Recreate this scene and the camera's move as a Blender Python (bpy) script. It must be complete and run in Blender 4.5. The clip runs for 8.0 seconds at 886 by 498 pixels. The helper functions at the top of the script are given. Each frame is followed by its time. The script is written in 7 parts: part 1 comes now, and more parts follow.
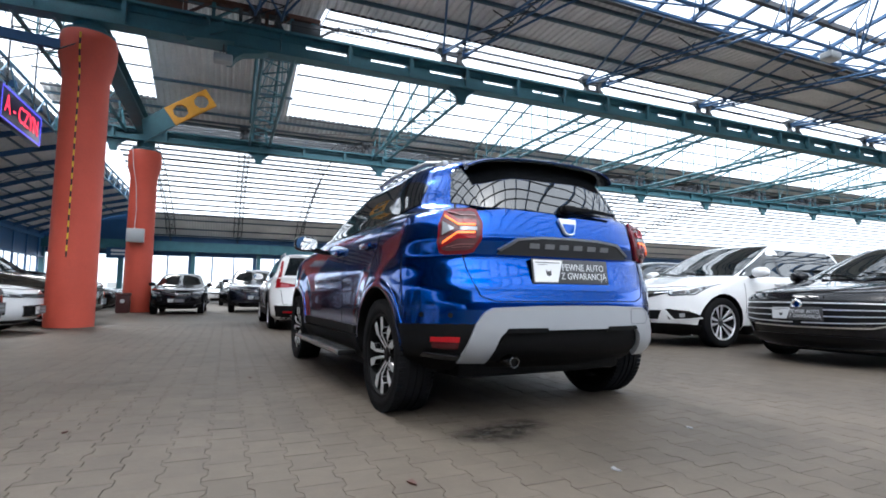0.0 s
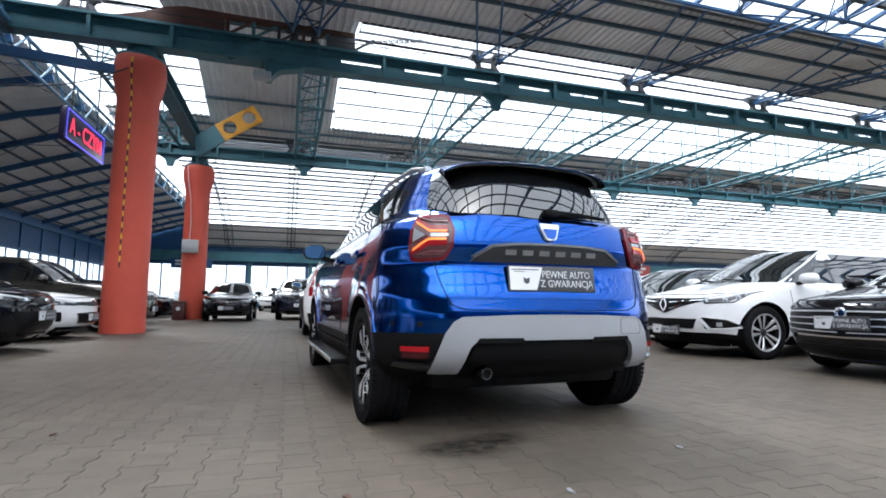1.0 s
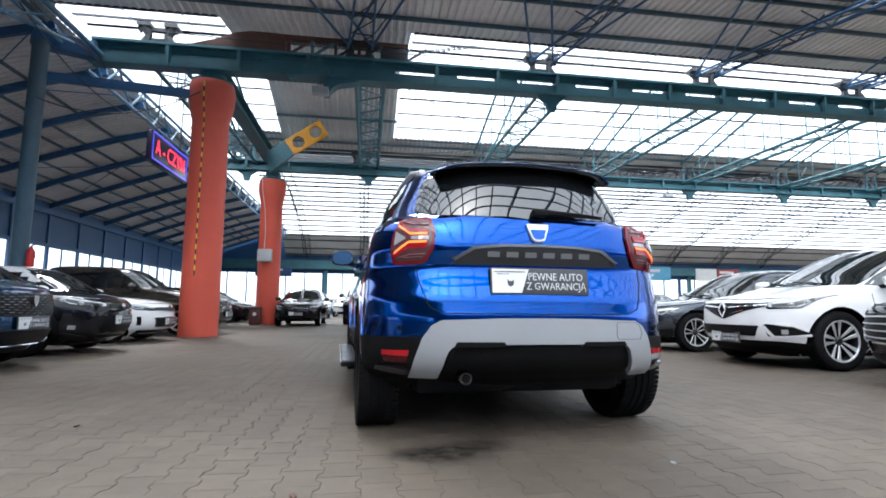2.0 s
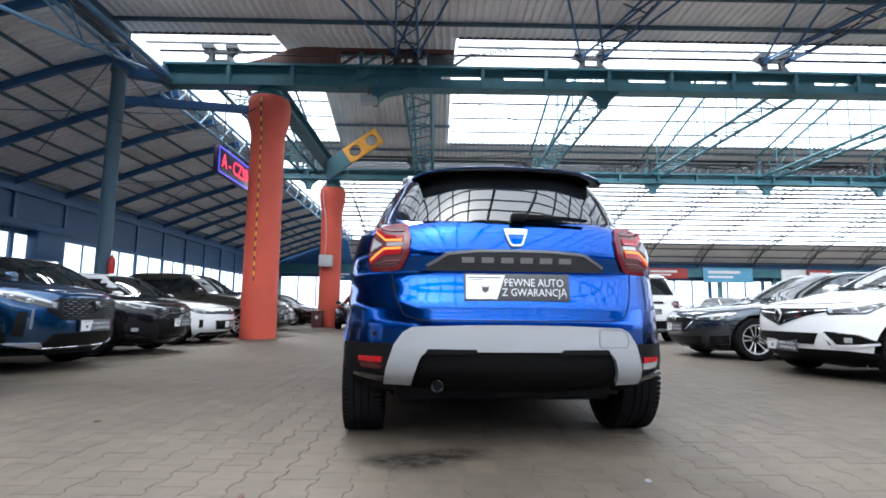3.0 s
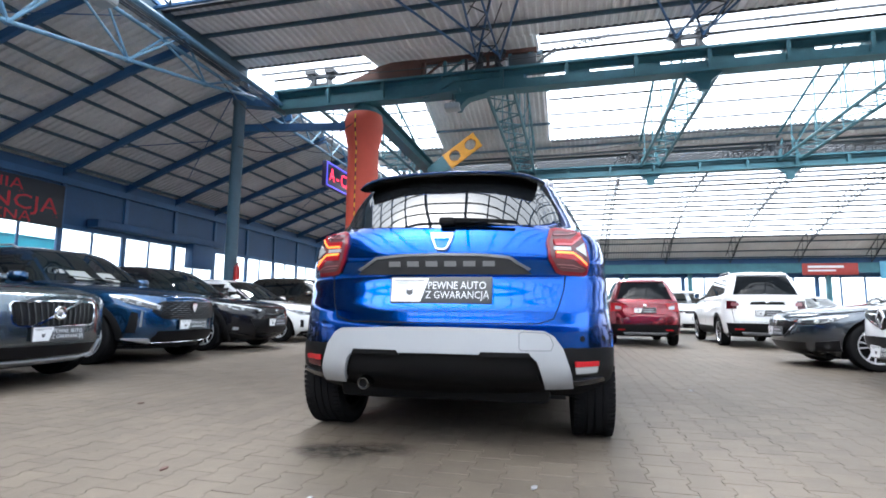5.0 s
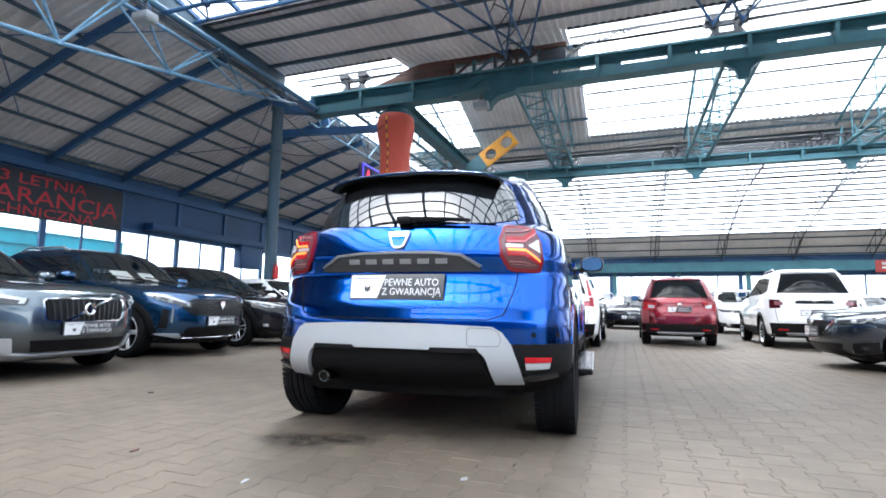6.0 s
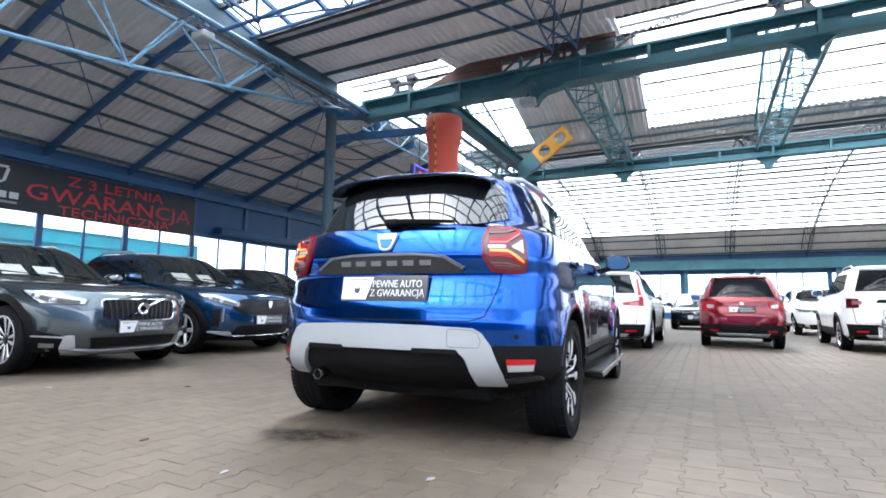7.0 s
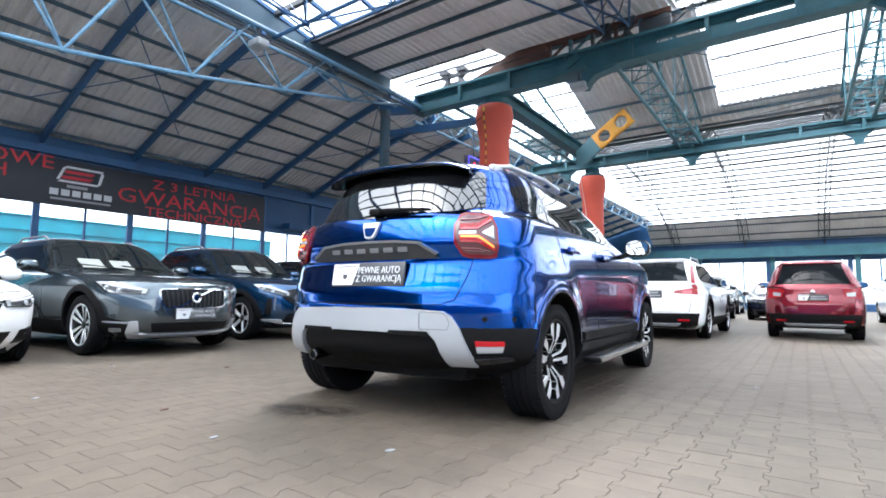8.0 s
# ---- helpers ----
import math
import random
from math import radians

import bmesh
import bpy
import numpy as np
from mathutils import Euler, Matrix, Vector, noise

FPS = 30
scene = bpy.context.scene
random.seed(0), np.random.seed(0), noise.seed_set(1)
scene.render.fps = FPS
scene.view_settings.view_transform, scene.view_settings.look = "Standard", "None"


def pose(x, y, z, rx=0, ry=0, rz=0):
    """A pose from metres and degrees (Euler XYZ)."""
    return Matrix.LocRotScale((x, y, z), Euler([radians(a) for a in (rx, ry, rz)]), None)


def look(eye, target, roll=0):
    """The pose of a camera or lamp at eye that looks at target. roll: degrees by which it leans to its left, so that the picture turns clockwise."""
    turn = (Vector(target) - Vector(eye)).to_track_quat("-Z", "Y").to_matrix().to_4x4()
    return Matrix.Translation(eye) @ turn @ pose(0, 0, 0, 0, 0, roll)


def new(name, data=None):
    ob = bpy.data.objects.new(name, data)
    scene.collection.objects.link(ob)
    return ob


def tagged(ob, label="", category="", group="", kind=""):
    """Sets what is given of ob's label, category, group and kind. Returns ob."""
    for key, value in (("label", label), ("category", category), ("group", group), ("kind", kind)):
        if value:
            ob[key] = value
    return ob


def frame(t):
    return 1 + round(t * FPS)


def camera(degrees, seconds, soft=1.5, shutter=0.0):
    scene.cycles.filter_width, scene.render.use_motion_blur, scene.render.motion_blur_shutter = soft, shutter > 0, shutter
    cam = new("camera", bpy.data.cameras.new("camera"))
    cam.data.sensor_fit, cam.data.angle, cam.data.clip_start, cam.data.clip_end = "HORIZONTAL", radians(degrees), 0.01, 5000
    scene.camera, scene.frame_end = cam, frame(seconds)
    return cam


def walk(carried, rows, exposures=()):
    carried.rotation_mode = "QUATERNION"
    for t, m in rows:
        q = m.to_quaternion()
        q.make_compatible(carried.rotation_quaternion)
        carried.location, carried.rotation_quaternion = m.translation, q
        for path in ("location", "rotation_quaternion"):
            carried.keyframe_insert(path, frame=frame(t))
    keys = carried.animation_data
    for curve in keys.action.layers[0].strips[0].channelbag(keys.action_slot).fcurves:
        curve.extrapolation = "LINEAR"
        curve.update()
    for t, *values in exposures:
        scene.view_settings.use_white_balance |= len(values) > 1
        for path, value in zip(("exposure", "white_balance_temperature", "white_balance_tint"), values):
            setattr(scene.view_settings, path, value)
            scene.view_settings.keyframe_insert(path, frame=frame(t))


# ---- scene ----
# ---------------------------------------------------------------- camera
cam = camera(82.12, 8.0, 1.75)
# seconds, x, y, z, yaw, pitch, roll
ROWS = [
    (0.0, -0.115, -0.151, 0.735, -22.95, 5.06, -0.51),
    (0.5, 0.087, -0.174, 0.742, -20.64, 5.34, -0.54),
    (1.0, 0.332, -0.240, 0.743, -17.01, 5.86, -0.48),
    (1.5, 0.588, -0.291, 0.727, -12.61, 6.17, -0.44),
    (3.0, 1.345, -0.358, 0.751, -0.82, 6.81, -0.60),
    (3.5, 1.604, -0.325, 0.762, 3.06, 6.69, -0.56),
    (4.0, 1.863, -0.341, 0.764, 6.39, 6.77, -0.65),
    (4.5, 2.166, -0.358, 0.768, 10.58, 6.81, -0.59),
    (6.0, 2.997, -0.265, 0.759, 19.65, 6.60, -0.78),
    (6.5, 3.224, -0.190, 0.752, 23.36, 6.48, -0.76),
    (7.0, 3.424, -0.106, 0.777, 27.07, 6.39, -0.81),
    (7.5, 3.678, -0.038, 0.784, 31.95, 6.30, -0.71),
    (8.0, 3.958, 0.076, 0.743, 35.23, 5.33, -0.59),
]
EXPOSURES = [(0.0, 2.46, 6080, 10), (1.5, 2.53, 6080, 10), (3.0, 2.82, 6080, 10), (4.5, 3.10, 6080, 10), (6.5, 3.29, 6080, 10), (8.0, 3.35, 6080, 10)]
walk(cam, [(t, pose(x, y, z, 90 + pitch, roll, yaw)) for t, x, y, z, yaw, pitch, roll in ROWS], EXPOSURES)
# ---------------------------------------------------------------- sky and light
SUN_EL, SUN_AZ = radians(52), radians(200)
world = bpy.data.worlds.new("overcast_sky")
scene.world = world
world.use_nodes = True
wn = world.node_tree
wn.nodes.clear()
w_out = wn.nodes.new("ShaderNodeOutputWorld")
w_bg = wn.nodes.new("ShaderNodeBackground")
w_sky = wn.nodes.new("ShaderNodeTexSky")
w_sky.sky_type = "NISHITA"
w_sky.sun_disc = False
w_sky.sun_elevation, w_sky.sun_rotation = SUN_EL, SUN_AZ
w_sky.air_density, w_sky.dust_density, w_sky.ozone_density = 1.0, 4.0, 1.0
w_hsv = wn.nodes.new("ShaderNodeHueSaturation")
w_hsv.inputs["Saturation"].default_value = 0.35
wn.links.new(w_sky.outputs[0], w_hsv.inputs["Color"])
w_mix = wn.nodes.new("ShaderNodeMix")  # cloud cover evens the dome out
w_mix.data_type = "RGBA"
w_mix.inputs["Factor"].default_value = 0.7
w_mix.inputs["B"].default_value = (2.75, 2.9, 3.05, 1)
wn.links.new(w_hsv.outputs[0], w_mix.inputs["A"])
wn.links.new(w_mix.outputs["Result"], w_bg.inputs["Color"])
w_bg.inputs["Strength"].default_value = 0.15
wn.links.new(w_bg.outputs[0], w_out.inputs["Surface"])
sun_data = bpy.data.lights.new("sun", "SUN")
sun_data.energy, sun_data.angle, sun_data.color = 0.8, radians(20), (1.0, 0.97, 0.92)
sun = new("sun", sun_data)
sun.matrix_world = look((math.sin(SUN_AZ) * 60, -math.cos(SUN_AZ) * 60 + 10, 80), (0, 10, 0))


# ---------------------------------------------------------------- materials
def nodes_of(name):
    m = bpy.data.materials.new(name)
    m.use_nodes = True
    return m, m.node_tree, m.node_tree.nodes["Principled BSDF"]


def node(tree, kind, **values):
    n = tree.nodes.new(kind)
    for key, value in values.items():
        n.inputs[key.replace("_", " ")].default_value = value
    return n


def surface(name, colour, rough=0.6, metal=0.0, vary=0.25, scale=3.0, fine=40.0, bump=0.15, coat=0.0, spec=0.5, second=None):
    """A procedural surface: large stains, fine grain and relief, at real size."""
    m, tree, bsdf = nodes_of(name)
    coord = tree.nodes.new("ShaderNodeTexCoord")
    big = node(tree, "ShaderNodeTexNoise", Scale=scale, Detail=6.0, Roughness=0.65)
    small = node(tree, "ShaderNodeTexNoise", Scale=fine, Detail=5.0, Roughness=0.6)
    for n in (big, small):
        tree.links.new(coord.outputs["Object"], n.inputs["Vector"])
    ramp = tree.nodes.new("ShaderNodeValToRGB")
    dark = second or tuple(c * (1 - vary) for c in colour)
    light = tuple(min(1, c * (1 + vary * 0.6)) for c in colour)
    ramp.color_ramp.elements[0].position, ramp.color_ramp.elements[1].position = 0.3, 0.7
    ramp.color_ramp.elements[0].color = (*dark, 1)
    ramp.color_ramp.elements[1].color = (*light, 1)
    add = tree.nodes.new("ShaderNodeMath")
    add.operation = "MULTIPLY_ADD"
    add.inputs[1].default_value = 0.35
    tree.links.new(small.outputs["Fac"], add.inputs[0])
    scaled = tree.nodes.new("ShaderNodeMath")
    scaled.operation = "MULTIPLY"
    scaled.inputs[1].default_value = 0.65
    tree.links.new(big.outputs["Fac"], scaled.inputs[0])
    tree.links.new(scaled.outputs[0], add.inputs[2])
    tree.links.new(add.outputs[0], ramp.inputs["Fac"])
    tree.links.new(ramp.outputs["Color"], bsdf.inputs["Base Color"])
    rmap = tree.nodes.new("ShaderNodeMapRange")
    rmap.inputs["To Min"].default_value, rmap.inputs["To Max"].default_value = max(0.0, rough - 0.12 * rough), min(1, rough + 0.2 * rough)
    tree.links.new(small.outputs["Fac"], rmap.inputs["Value"])
    tree.links.new(rmap.outputs[0], bsdf.inputs["Roughness"])
    bsdf.inputs["Metallic"].default_value = metal
    bsdf.inputs["Specular IOR Level"].default_value = spec
    bsdf.inputs["Coat Weight"].default_value = coat
    bsdf.inputs["Coat Roughness"].default_value = 0.03
    if bump:
        b = node(tree, "ShaderNodeBump", Strength=bump, Distance=0.01)
        tree.links.new(small.outputs["Fac"], b.inputs["Height"])
        tree.links.new(b.outputs[0], bsdf.inputs["Normal"])
    return m


def car_paint(name, colour, metal=0.0, rough=0.25, coat=1.7):
    """Coated car paint with a fine flake and a trace of dust."""
    m, tree, bsdf = nodes_of(name)
    coord = tree.nodes.new("ShaderNodeTexCoord")
    flake = node(tree, "ShaderNodeTexNoise", Scale=900.0, Detail=1.0)
    dust = node(tree, "ShaderNodeTexNoise", Scale=2.5, Detail=6.0, Roughness=0.7)
    tree.links.new(coord.outputs["Object"], flake.inputs["Vector"])
    tree.links.new(coord.outputs["Object"], dust.inputs["Vector"])
    ramp = tree.nodes.new("ShaderNodeValToRGB")
    ramp.color_ramp.elements[0].color = (*[c * 0.8 for c in colour], 1)
    ramp.color_ramp.elements[1].color = (*[min(1, c * 1.25) for c in colour], 1)
    tree.links.new(flake.outputs["Fac"], ramp.inputs["Fac"])
    tree.links.new(ramp.outputs["Color"], bsdf.inputs["Base Color"])
    bsdf.inputs["Metallic"].default_value = metal
    bsdf.inputs["Roughness"].default_value = rough
    bsdf.inputs["Specular IOR Level"].default_value = 0.0 if metal == 0 else 0.3
    bsdf.inputs["Coat Weight"].default_value = 1.0
    bsdf.inputs["Coat IOR"].default_value = coat
    rmap = tree.nodes.new("ShaderNodeMapRange")
    rmap.inputs["From Min"].default_value, rmap.inputs["From Max"].default_value = 0.4, 0.8
    rmap.inputs["To Min"].default_value, rmap.inputs["To Max"].default_value = 0.005, 0.04
    tree.links.new(dust.outputs["Fac"], rmap.inputs["Value"])
    tree.links.new(rmap.outputs[0], bsdf.inputs["Coat Roughness"])
    return m


def glossy(name, colour, rough=0.05, metal=0.0, emit=0.0, emit_colour=None, spec=0.6, ior=1.5):
    m, tree, bsdf = nodes_of(name)
    bsdf.inputs["IOR"].default_value = ior
    bsdf.inputs["Base Color"].default_value = (*colour, 1)
    bsdf.inputs["Roughness"].default_value = rough
    bsdf.inputs["Metallic"].default_value = metal
    bsdf.inputs["Specular IOR Level"].default_value = spec
    if emit:
        bsdf.inputs["Emission Color"].default_value = (*(emit_colour or colour), 1)
        bsdf.inputs["Emission Strength"].default_value = emit
    return m


def pane_glass(name, tint, clear, shine=1.25, dust=0.35):
    """A pane: mostly clear, with its reflection and a little dirt."""
    m = bpy.data.materials.new(name)
    m.use_nodes = True
    tree = m.node_tree
    tree.nodes.clear()
    out = tree.nodes.new("ShaderNodeOutputMaterial")
    trans = tree.nodes.new("ShaderNodeBsdfTransparent")
    trans.inputs["Color"].default_value = (*tint, 1)
    milky = tree.nodes.new("ShaderNodeBsdfTranslucent")
    milky.inputs["Color"].default_value = (0.85, 0.88, 0.9, 1)
    gloss = tree.nodes.new("ShaderNodeBsdfGlossy")
    gloss.inputs["Roughness"].default_value = 0.08
    coord = tree.nodes.new("ShaderNodeTexCoord")
    dirt = node(tree, "ShaderNodeTexNoise", Scale=1.2, Detail=8.0, Roughness=0.7)
    tree.links.new(coord.outputs["Object"], dirt.inputs["Vector"])
    rmap = tree.nodes.new("ShaderNodeMapRange")
    rmap.inputs["From Min"].default_value, rmap.inputs["From Max"].default_value = 0.35, 0.8
    rmap.inputs["To Min"].default_value, rmap.inputs["To Max"].default_value = 1 - clear, min(1, 1 + dust - clear)
    tree.links.new(dirt.outputs["Fac"], rmap.inputs["Value"])
    first = tree.nodes.new("ShaderNodeMixShader")
    tree.links.new(rmap.outputs[0], first.inputs[0])
    tree.links.new(trans.outputs[0], first.inputs[1])
    tree.links.new(milky.outputs[0], first.inputs[2])
    fres = tree.nodes.new("ShaderNodeFresnel")
    fres.inputs["IOR"].default_value = shine
    second = tree.nodes.new("ShaderNodeMixShader")
    tree.links.new(fres.outputs[0], second.inputs[0])
    tree.links.new(first.outputs[0], second.inputs[1])
    tree.links.new(gloss.outputs[0], second.inputs[2])
    tree.links.new(second.outputs[0], out.inputs["Surface"])
    return m


def paver_material():
    m, tree, bsdf = nodes_of("concrete_pavers")
    coord = tree.nodes.new("ShaderNodeTexCoord")
    geo = tree.nodes.new("ShaderNodeNewGeometry")
    info = tree.nodes.new("ShaderNodeObjectInfo")
    big = node(tree, "ShaderNodeTexNoise", Scale=0.35, Detail=6.0, Roughness=0.6)
    mid = node(tree, "ShaderNodeTexNoise", Scale=5.0, Detail=6.0, Roughness=0.7)
    grit = node(tree, "ShaderNodeTexNoise", Scale=160.0, Detail=3.0)
    for n in (big, mid, grit):
        tree.links.new(geo.outputs["Position"], n.inputs["Vector"])
    ramp = tree.nodes.new("ShaderNodeValToRGB")
    ramp.color_ramp.elements[0].position, ramp.color_ramp.elements[1].position = 0.30, 0.72
    ramp.color_ramp.elements[0].color = (0.053, 0.0424, 0.0315, 1)
    ramp.color_ramp.elements[1].color = (0.135, 0.110, 0.0845, 1)
    total = tree.nodes.new("ShaderNodeMath")
    total.operation = "ADD"
    a = tree.nodes.new("ShaderNodeMath")
    a.operation = "MULTIPLY_ADD"
    a.inputs[1].default_value, a.inputs[2].default_value = 0.5, 0.0
    tree.links.new(big.outputs["Fac"], a.inputs[0])
    b = tree.nodes.new("ShaderNodeMath")
    b.operation = "MULTIPLY_ADD"
    b.inputs[1].default_value = 0.4
    tree.links.new(mid.outputs["Fac"], b.inputs[0])
    each = tree.nodes.new("ShaderNodeMath")
    each.operation = "ADD"
    tree.links.new(geo.outputs["Random Per Island"], each.inputs[0])
    tree.links.new(info.outputs["Random"], each.inputs[1])
    share = tree.nodes.new("ShaderNodeMath")
    share.operation = "MULTIPLY"
    share.inputs[1].default_value = 0.09
    tree.links.new(each.outputs[0], share.inputs[0])
    tree.links.new(share.outputs[0], b.inputs[2])
    tree.links.new(a.outputs[0], total.inputs[0])
    tree.links.new(b.outputs[0], total.inputs[1])
    tree.links.new(total.outputs[0], ramp.inputs["Fac"])
    tree.links.new(ramp.outputs["Color"], bsdf.inputs["Base Color"])
    bsdf.inputs["Roughness"].default_value = 0.62
    bsdf.inputs["Specular IOR Level"].default_value = 0.35
    bmp = node(tree, "ShaderNodeBump", Strength=0.35, Distance=0.004)
    tree.links.new(grit.outputs["Fac"], bmp.inputs["Height"])
    tree.links.new(bmp.outputs[0], bsdf.inputs["Normal"])
    return m


M_PAVER = paver_material()
M_JOINT = surface("sandy_joints", (0.060, 0.051, 0.042), 0.95, fine=90, bump=0.4)
M_TEAL = surface("teal_painted_steel", (0.036, 0.136, 0.172), 0.5, vary=0.35, scale=1.5, fine=25)
M_POST = surface("grey_teal_painted_steel", (0.055, 0.105, 0.145), 0.5, vary=0.3, scale=1.5, fine=25)
M_BLUE = surface("blue_painted_steel", (0.032, 0.110, 0.250), 0.5, vary=0.3, scale=1.5, fine=25)
M_LIGHTBLUE = surface("light_blue_painted_steel", (0.13, 0.27, 0.40), 0.5, vary=0.25, scale=1.5, fine=25)
M_NAVY = surface("dark_blue_cladding", (0.013, 0.072, 0.185), 0.5, vary=0.25, scale=0.8, fine=15)
M_SHEET = surface("grey_corrugated_sheet", (0.75, 0.74, 0.735), 0.55, vary=0.25, scale=0.6, fine=12, bump=0.05)
M_ORANGE = surface("orange_painted_concrete", (0.60, 0.088, 0.052), 0.62, vary=0.14, scale=1.2, fine=30, bump=0.25)
M_YELLOW = surface("yellow_painted_steel", (0.62, 0.29, 0.02), 0.5, vary=0.3, scale=3)
M_RUST = surface("rusty_painted_steel", (0.085, 0.036, 0.026), 0.7, vary=0.5, scale=2, fine=20)
M_DARKSTEEL = surface("dark_steel", (0.028, 0.034, 0.042), 0.5, vary=0.3)
M_TAPE_Y = surface("yellow_tape", (0.75, 0.50, 0.03), 0.5)
M_TAPE_K = surface("black_tape", (0.02, 0.02, 0.02), 0.5)
M_GREYBOX = surface("grey_enamel", (0.42, 0.44, 0.45), 0.45, vary=0.1)
M_BROWNBIN = surface("maroon_plastic", (0.075, 0.022, 0.022), 0.4, vary=0.2)
M_BANNER = surface("charcoal_banner_vinyl", (0.022, 0.026, 0.036), 0.5, vary=0.3, scale=1, fine=60)
M_RED_PRINT = surface("red_print", (0.55, 0.02, 0.035), 0.5, vary=0.1)
M_WHITE_PRINT = surface("white_print", (0.62, 0.64, 0.66), 0.5, vary=0.08)
M_GREY_PRINT = surface("grey_print", (0.30, 0.31, 0.33), 0.5, vary=0.1)
M_POSTER_RED = surface("red_poster", (0.30, 0.035, 0.03), 0.5, vary=0.2)
M_POSTER_BLUE = surface("blue_poster", (0.10, 0.33, 0.50), 0.5, vary=0.3)
M_POSTER_WHITE = surface("white_poster", (0.62, 0.64, 0.62), 0.5, vary=0.15)
M_ROOFPANE = pane_glass("milky_roof_glazing", (0.98, 0.99, 0.98), 0.93, 1.01)
M_WALLPANE = pane_glass("clear_window_pane", (0.95, 0.98, 0.99), 0.99, 1.02, 0.01)
M_TEALFILM = surface("turquoise_outer_fence", (0.022, 0.400, 0.480), 0.6, vary=0.45, scale=0.8)
M_BARK = surface("pale_concrete_outside", (0.38, 0.38, 0.37), 0.8)
# cars
M_GLASS = glossy("dark_car_glass", (0.008, 0.011, 0.012), 0.012, spec=0.5, ior=1.85)
M_TINT = glossy("privacy_glass", (0.006, 0.007, 0.008), 0.010, spec=0.5, ior=1.95)
M_TRIM = surface("black_textured_plastic", (0.0055, 0.0055, 0.006), 0.55, vary=0.2, fine=220, bump=0.12, spec=0.12)
M_BACKGLASS = glossy("dark_back_glass", (0.010, 0.012, 0.014), 0.03, spec=0.5, ior=1.28)
M_GLOSSBLACK = glossy("gloss_black_plastic", (0.010, 0.010, 0.011), 0.08)
M_RUBBER = surface("tyre_rubber", (0.008, 0.008, 0.009), 0.75, vary=0.3, fine=120, bump=0.2, spec=0.1)
M_ALLOY = glossy("machined_alloy", (0.80, 0.81, 0.83), 0.38, 0.75)
M_DARKALLOY = glossy("dark_alloy", (0.018, 0.019, 0.021), 0.3, 0.2)
M_MIRROR = glossy("mirror_glass", (0.75, 0.77, 0.79), 0.01, 1.0)
M_CHROME = glossy("chrome", (0.75, 0.76, 0.78), 0.08, 1.0)
M_SATIN = surface("satin_silver_plastic", (0.34, 0.355, 0.375), 0.42, metal=0.25, vary=0.06, fine=300, bump=0.04)
M_RAIL = glossy("grey_roof_rail", (0.16, 0.165, 0.17), 0.35, 0.6)
M_STEEL = glossy("brushed_steel", (0.5, 0.5, 0.5), 0.25, 1.0)
M_LAMPRED = glossy("red_lamp_lens", (0.22, 0.008, 0.012), 0.06, emit=0.01, emit_colour=(1, 0.03, 0.04))
M_LAMPDEEP = glossy("deep_red_lamp_lens", (0.050, 0.003, 0.006), 0.05)
M_LAMPROSE = glossy("rosy_lamp_section", (0.24, 0.10, 0.11), 0.05)
M_LAMPRIM = glossy("red_lamp_rim", (0.15, 0.006, 0.013), 0.06)
M_LAMPSMOKE = glossy("smoky_lamp_lens", (0.095, 0.036, 0.042), 0.05)
M_PANEL = surface("dark_grey_plastic", (0.020, 0.021, 0.023), 0.45, vary=0.15, fine=220, bump=0.06, spec=0.35)
M_LAMPPINK = glossy("pale_red_lamp_bar", (0.46, 0.12, 0.14), 0.08)
M_LAMPLIT = glossy("lit_amber_red_bar", (1.0, 0.25, 0.05), 0.1, emit=0.24, emit_colour=(1.0, 0.15, 0.03))
M_REFLECTOR = glossy("red_reflector", (0.34, 0.006, 0.012), 0.12)
M_LAMPCLEAR = glossy("clear_lamp_lens", (0.42, 0.44, 0.46), 0.05, 0.35, spec=0.9)
M_LAMPDARK = glossy("dark_lamp_bezel", (0.03, 0.032, 0.035), 0.06)
M_GRILLE = glossy("black_grille_plastic", (0.005, 0.005, 0.006), 0.45, spec=0.2)
M_DARKCHROME = glossy("dark_chrome", (0.10, 0.104, 0.11), 0.2, 1.0)
M_BRIGHTBAR = glossy("bright_trim_bar", (0.72, 0.73, 0.75), 0.3, 0.6)
M_STEELBAR = glossy("satin_metal_bar", (0.20, 0.205, 0.215), 0.35, 0.5)
M_SILVER = surface("bright_silver_plastic", (0.50, 0.51, 0.53), 0.32, metal=0.45, vary=0.05, fine=300, bump=0.03)
M_WHITEPLASTIC = glossy("white_plastic", (0.70, 0.71, 0.72), 0.12)
M_PLATEWHITE = glossy("white_plate_card", (0.72, 0.73, 0.74), 0.35)
M_PLATEGREY = surface("grey_plate_card", (0.050, 0.052, 0.056), 0.4, vary=0.08)
M_PAPERDIM = surface("paper_behind_glass", (0.30, 0.315, 0.29), 0.8, vary=0.08)
M_LEDBLUE = glossy("led_blue_border", (0.05, 0.05, 0.5), 0.3, emit=0.28, emit_colour=(0.12, 0.10, 1.0))
M_LEDRED = glossy("led_red_letters", (0.6, 0.02, 0.05), 0.3, emit=0.45, emit_colour=(1.0, 0.03, 0.07))
M_LEDPANEL = glossy("led_panel_dark", (0.02, 0.015, 0.05), 0.3)
M_EXTRED = surface("extinguisher_red", (0.5, 0.02, 0.02), 0.3)
M_LAMPSHADE = surface("grey_lamp_housing", (0.35, 0.38, 0.40), 0.5)


# ---------------------------------------------------------------- mesh helpers
TWIN = {}
WHOLE = {"underbody", "axle_and_silencer", "panel_gap", "valance", "emblem", "printed_lines", "rear_wiper", "badge"}


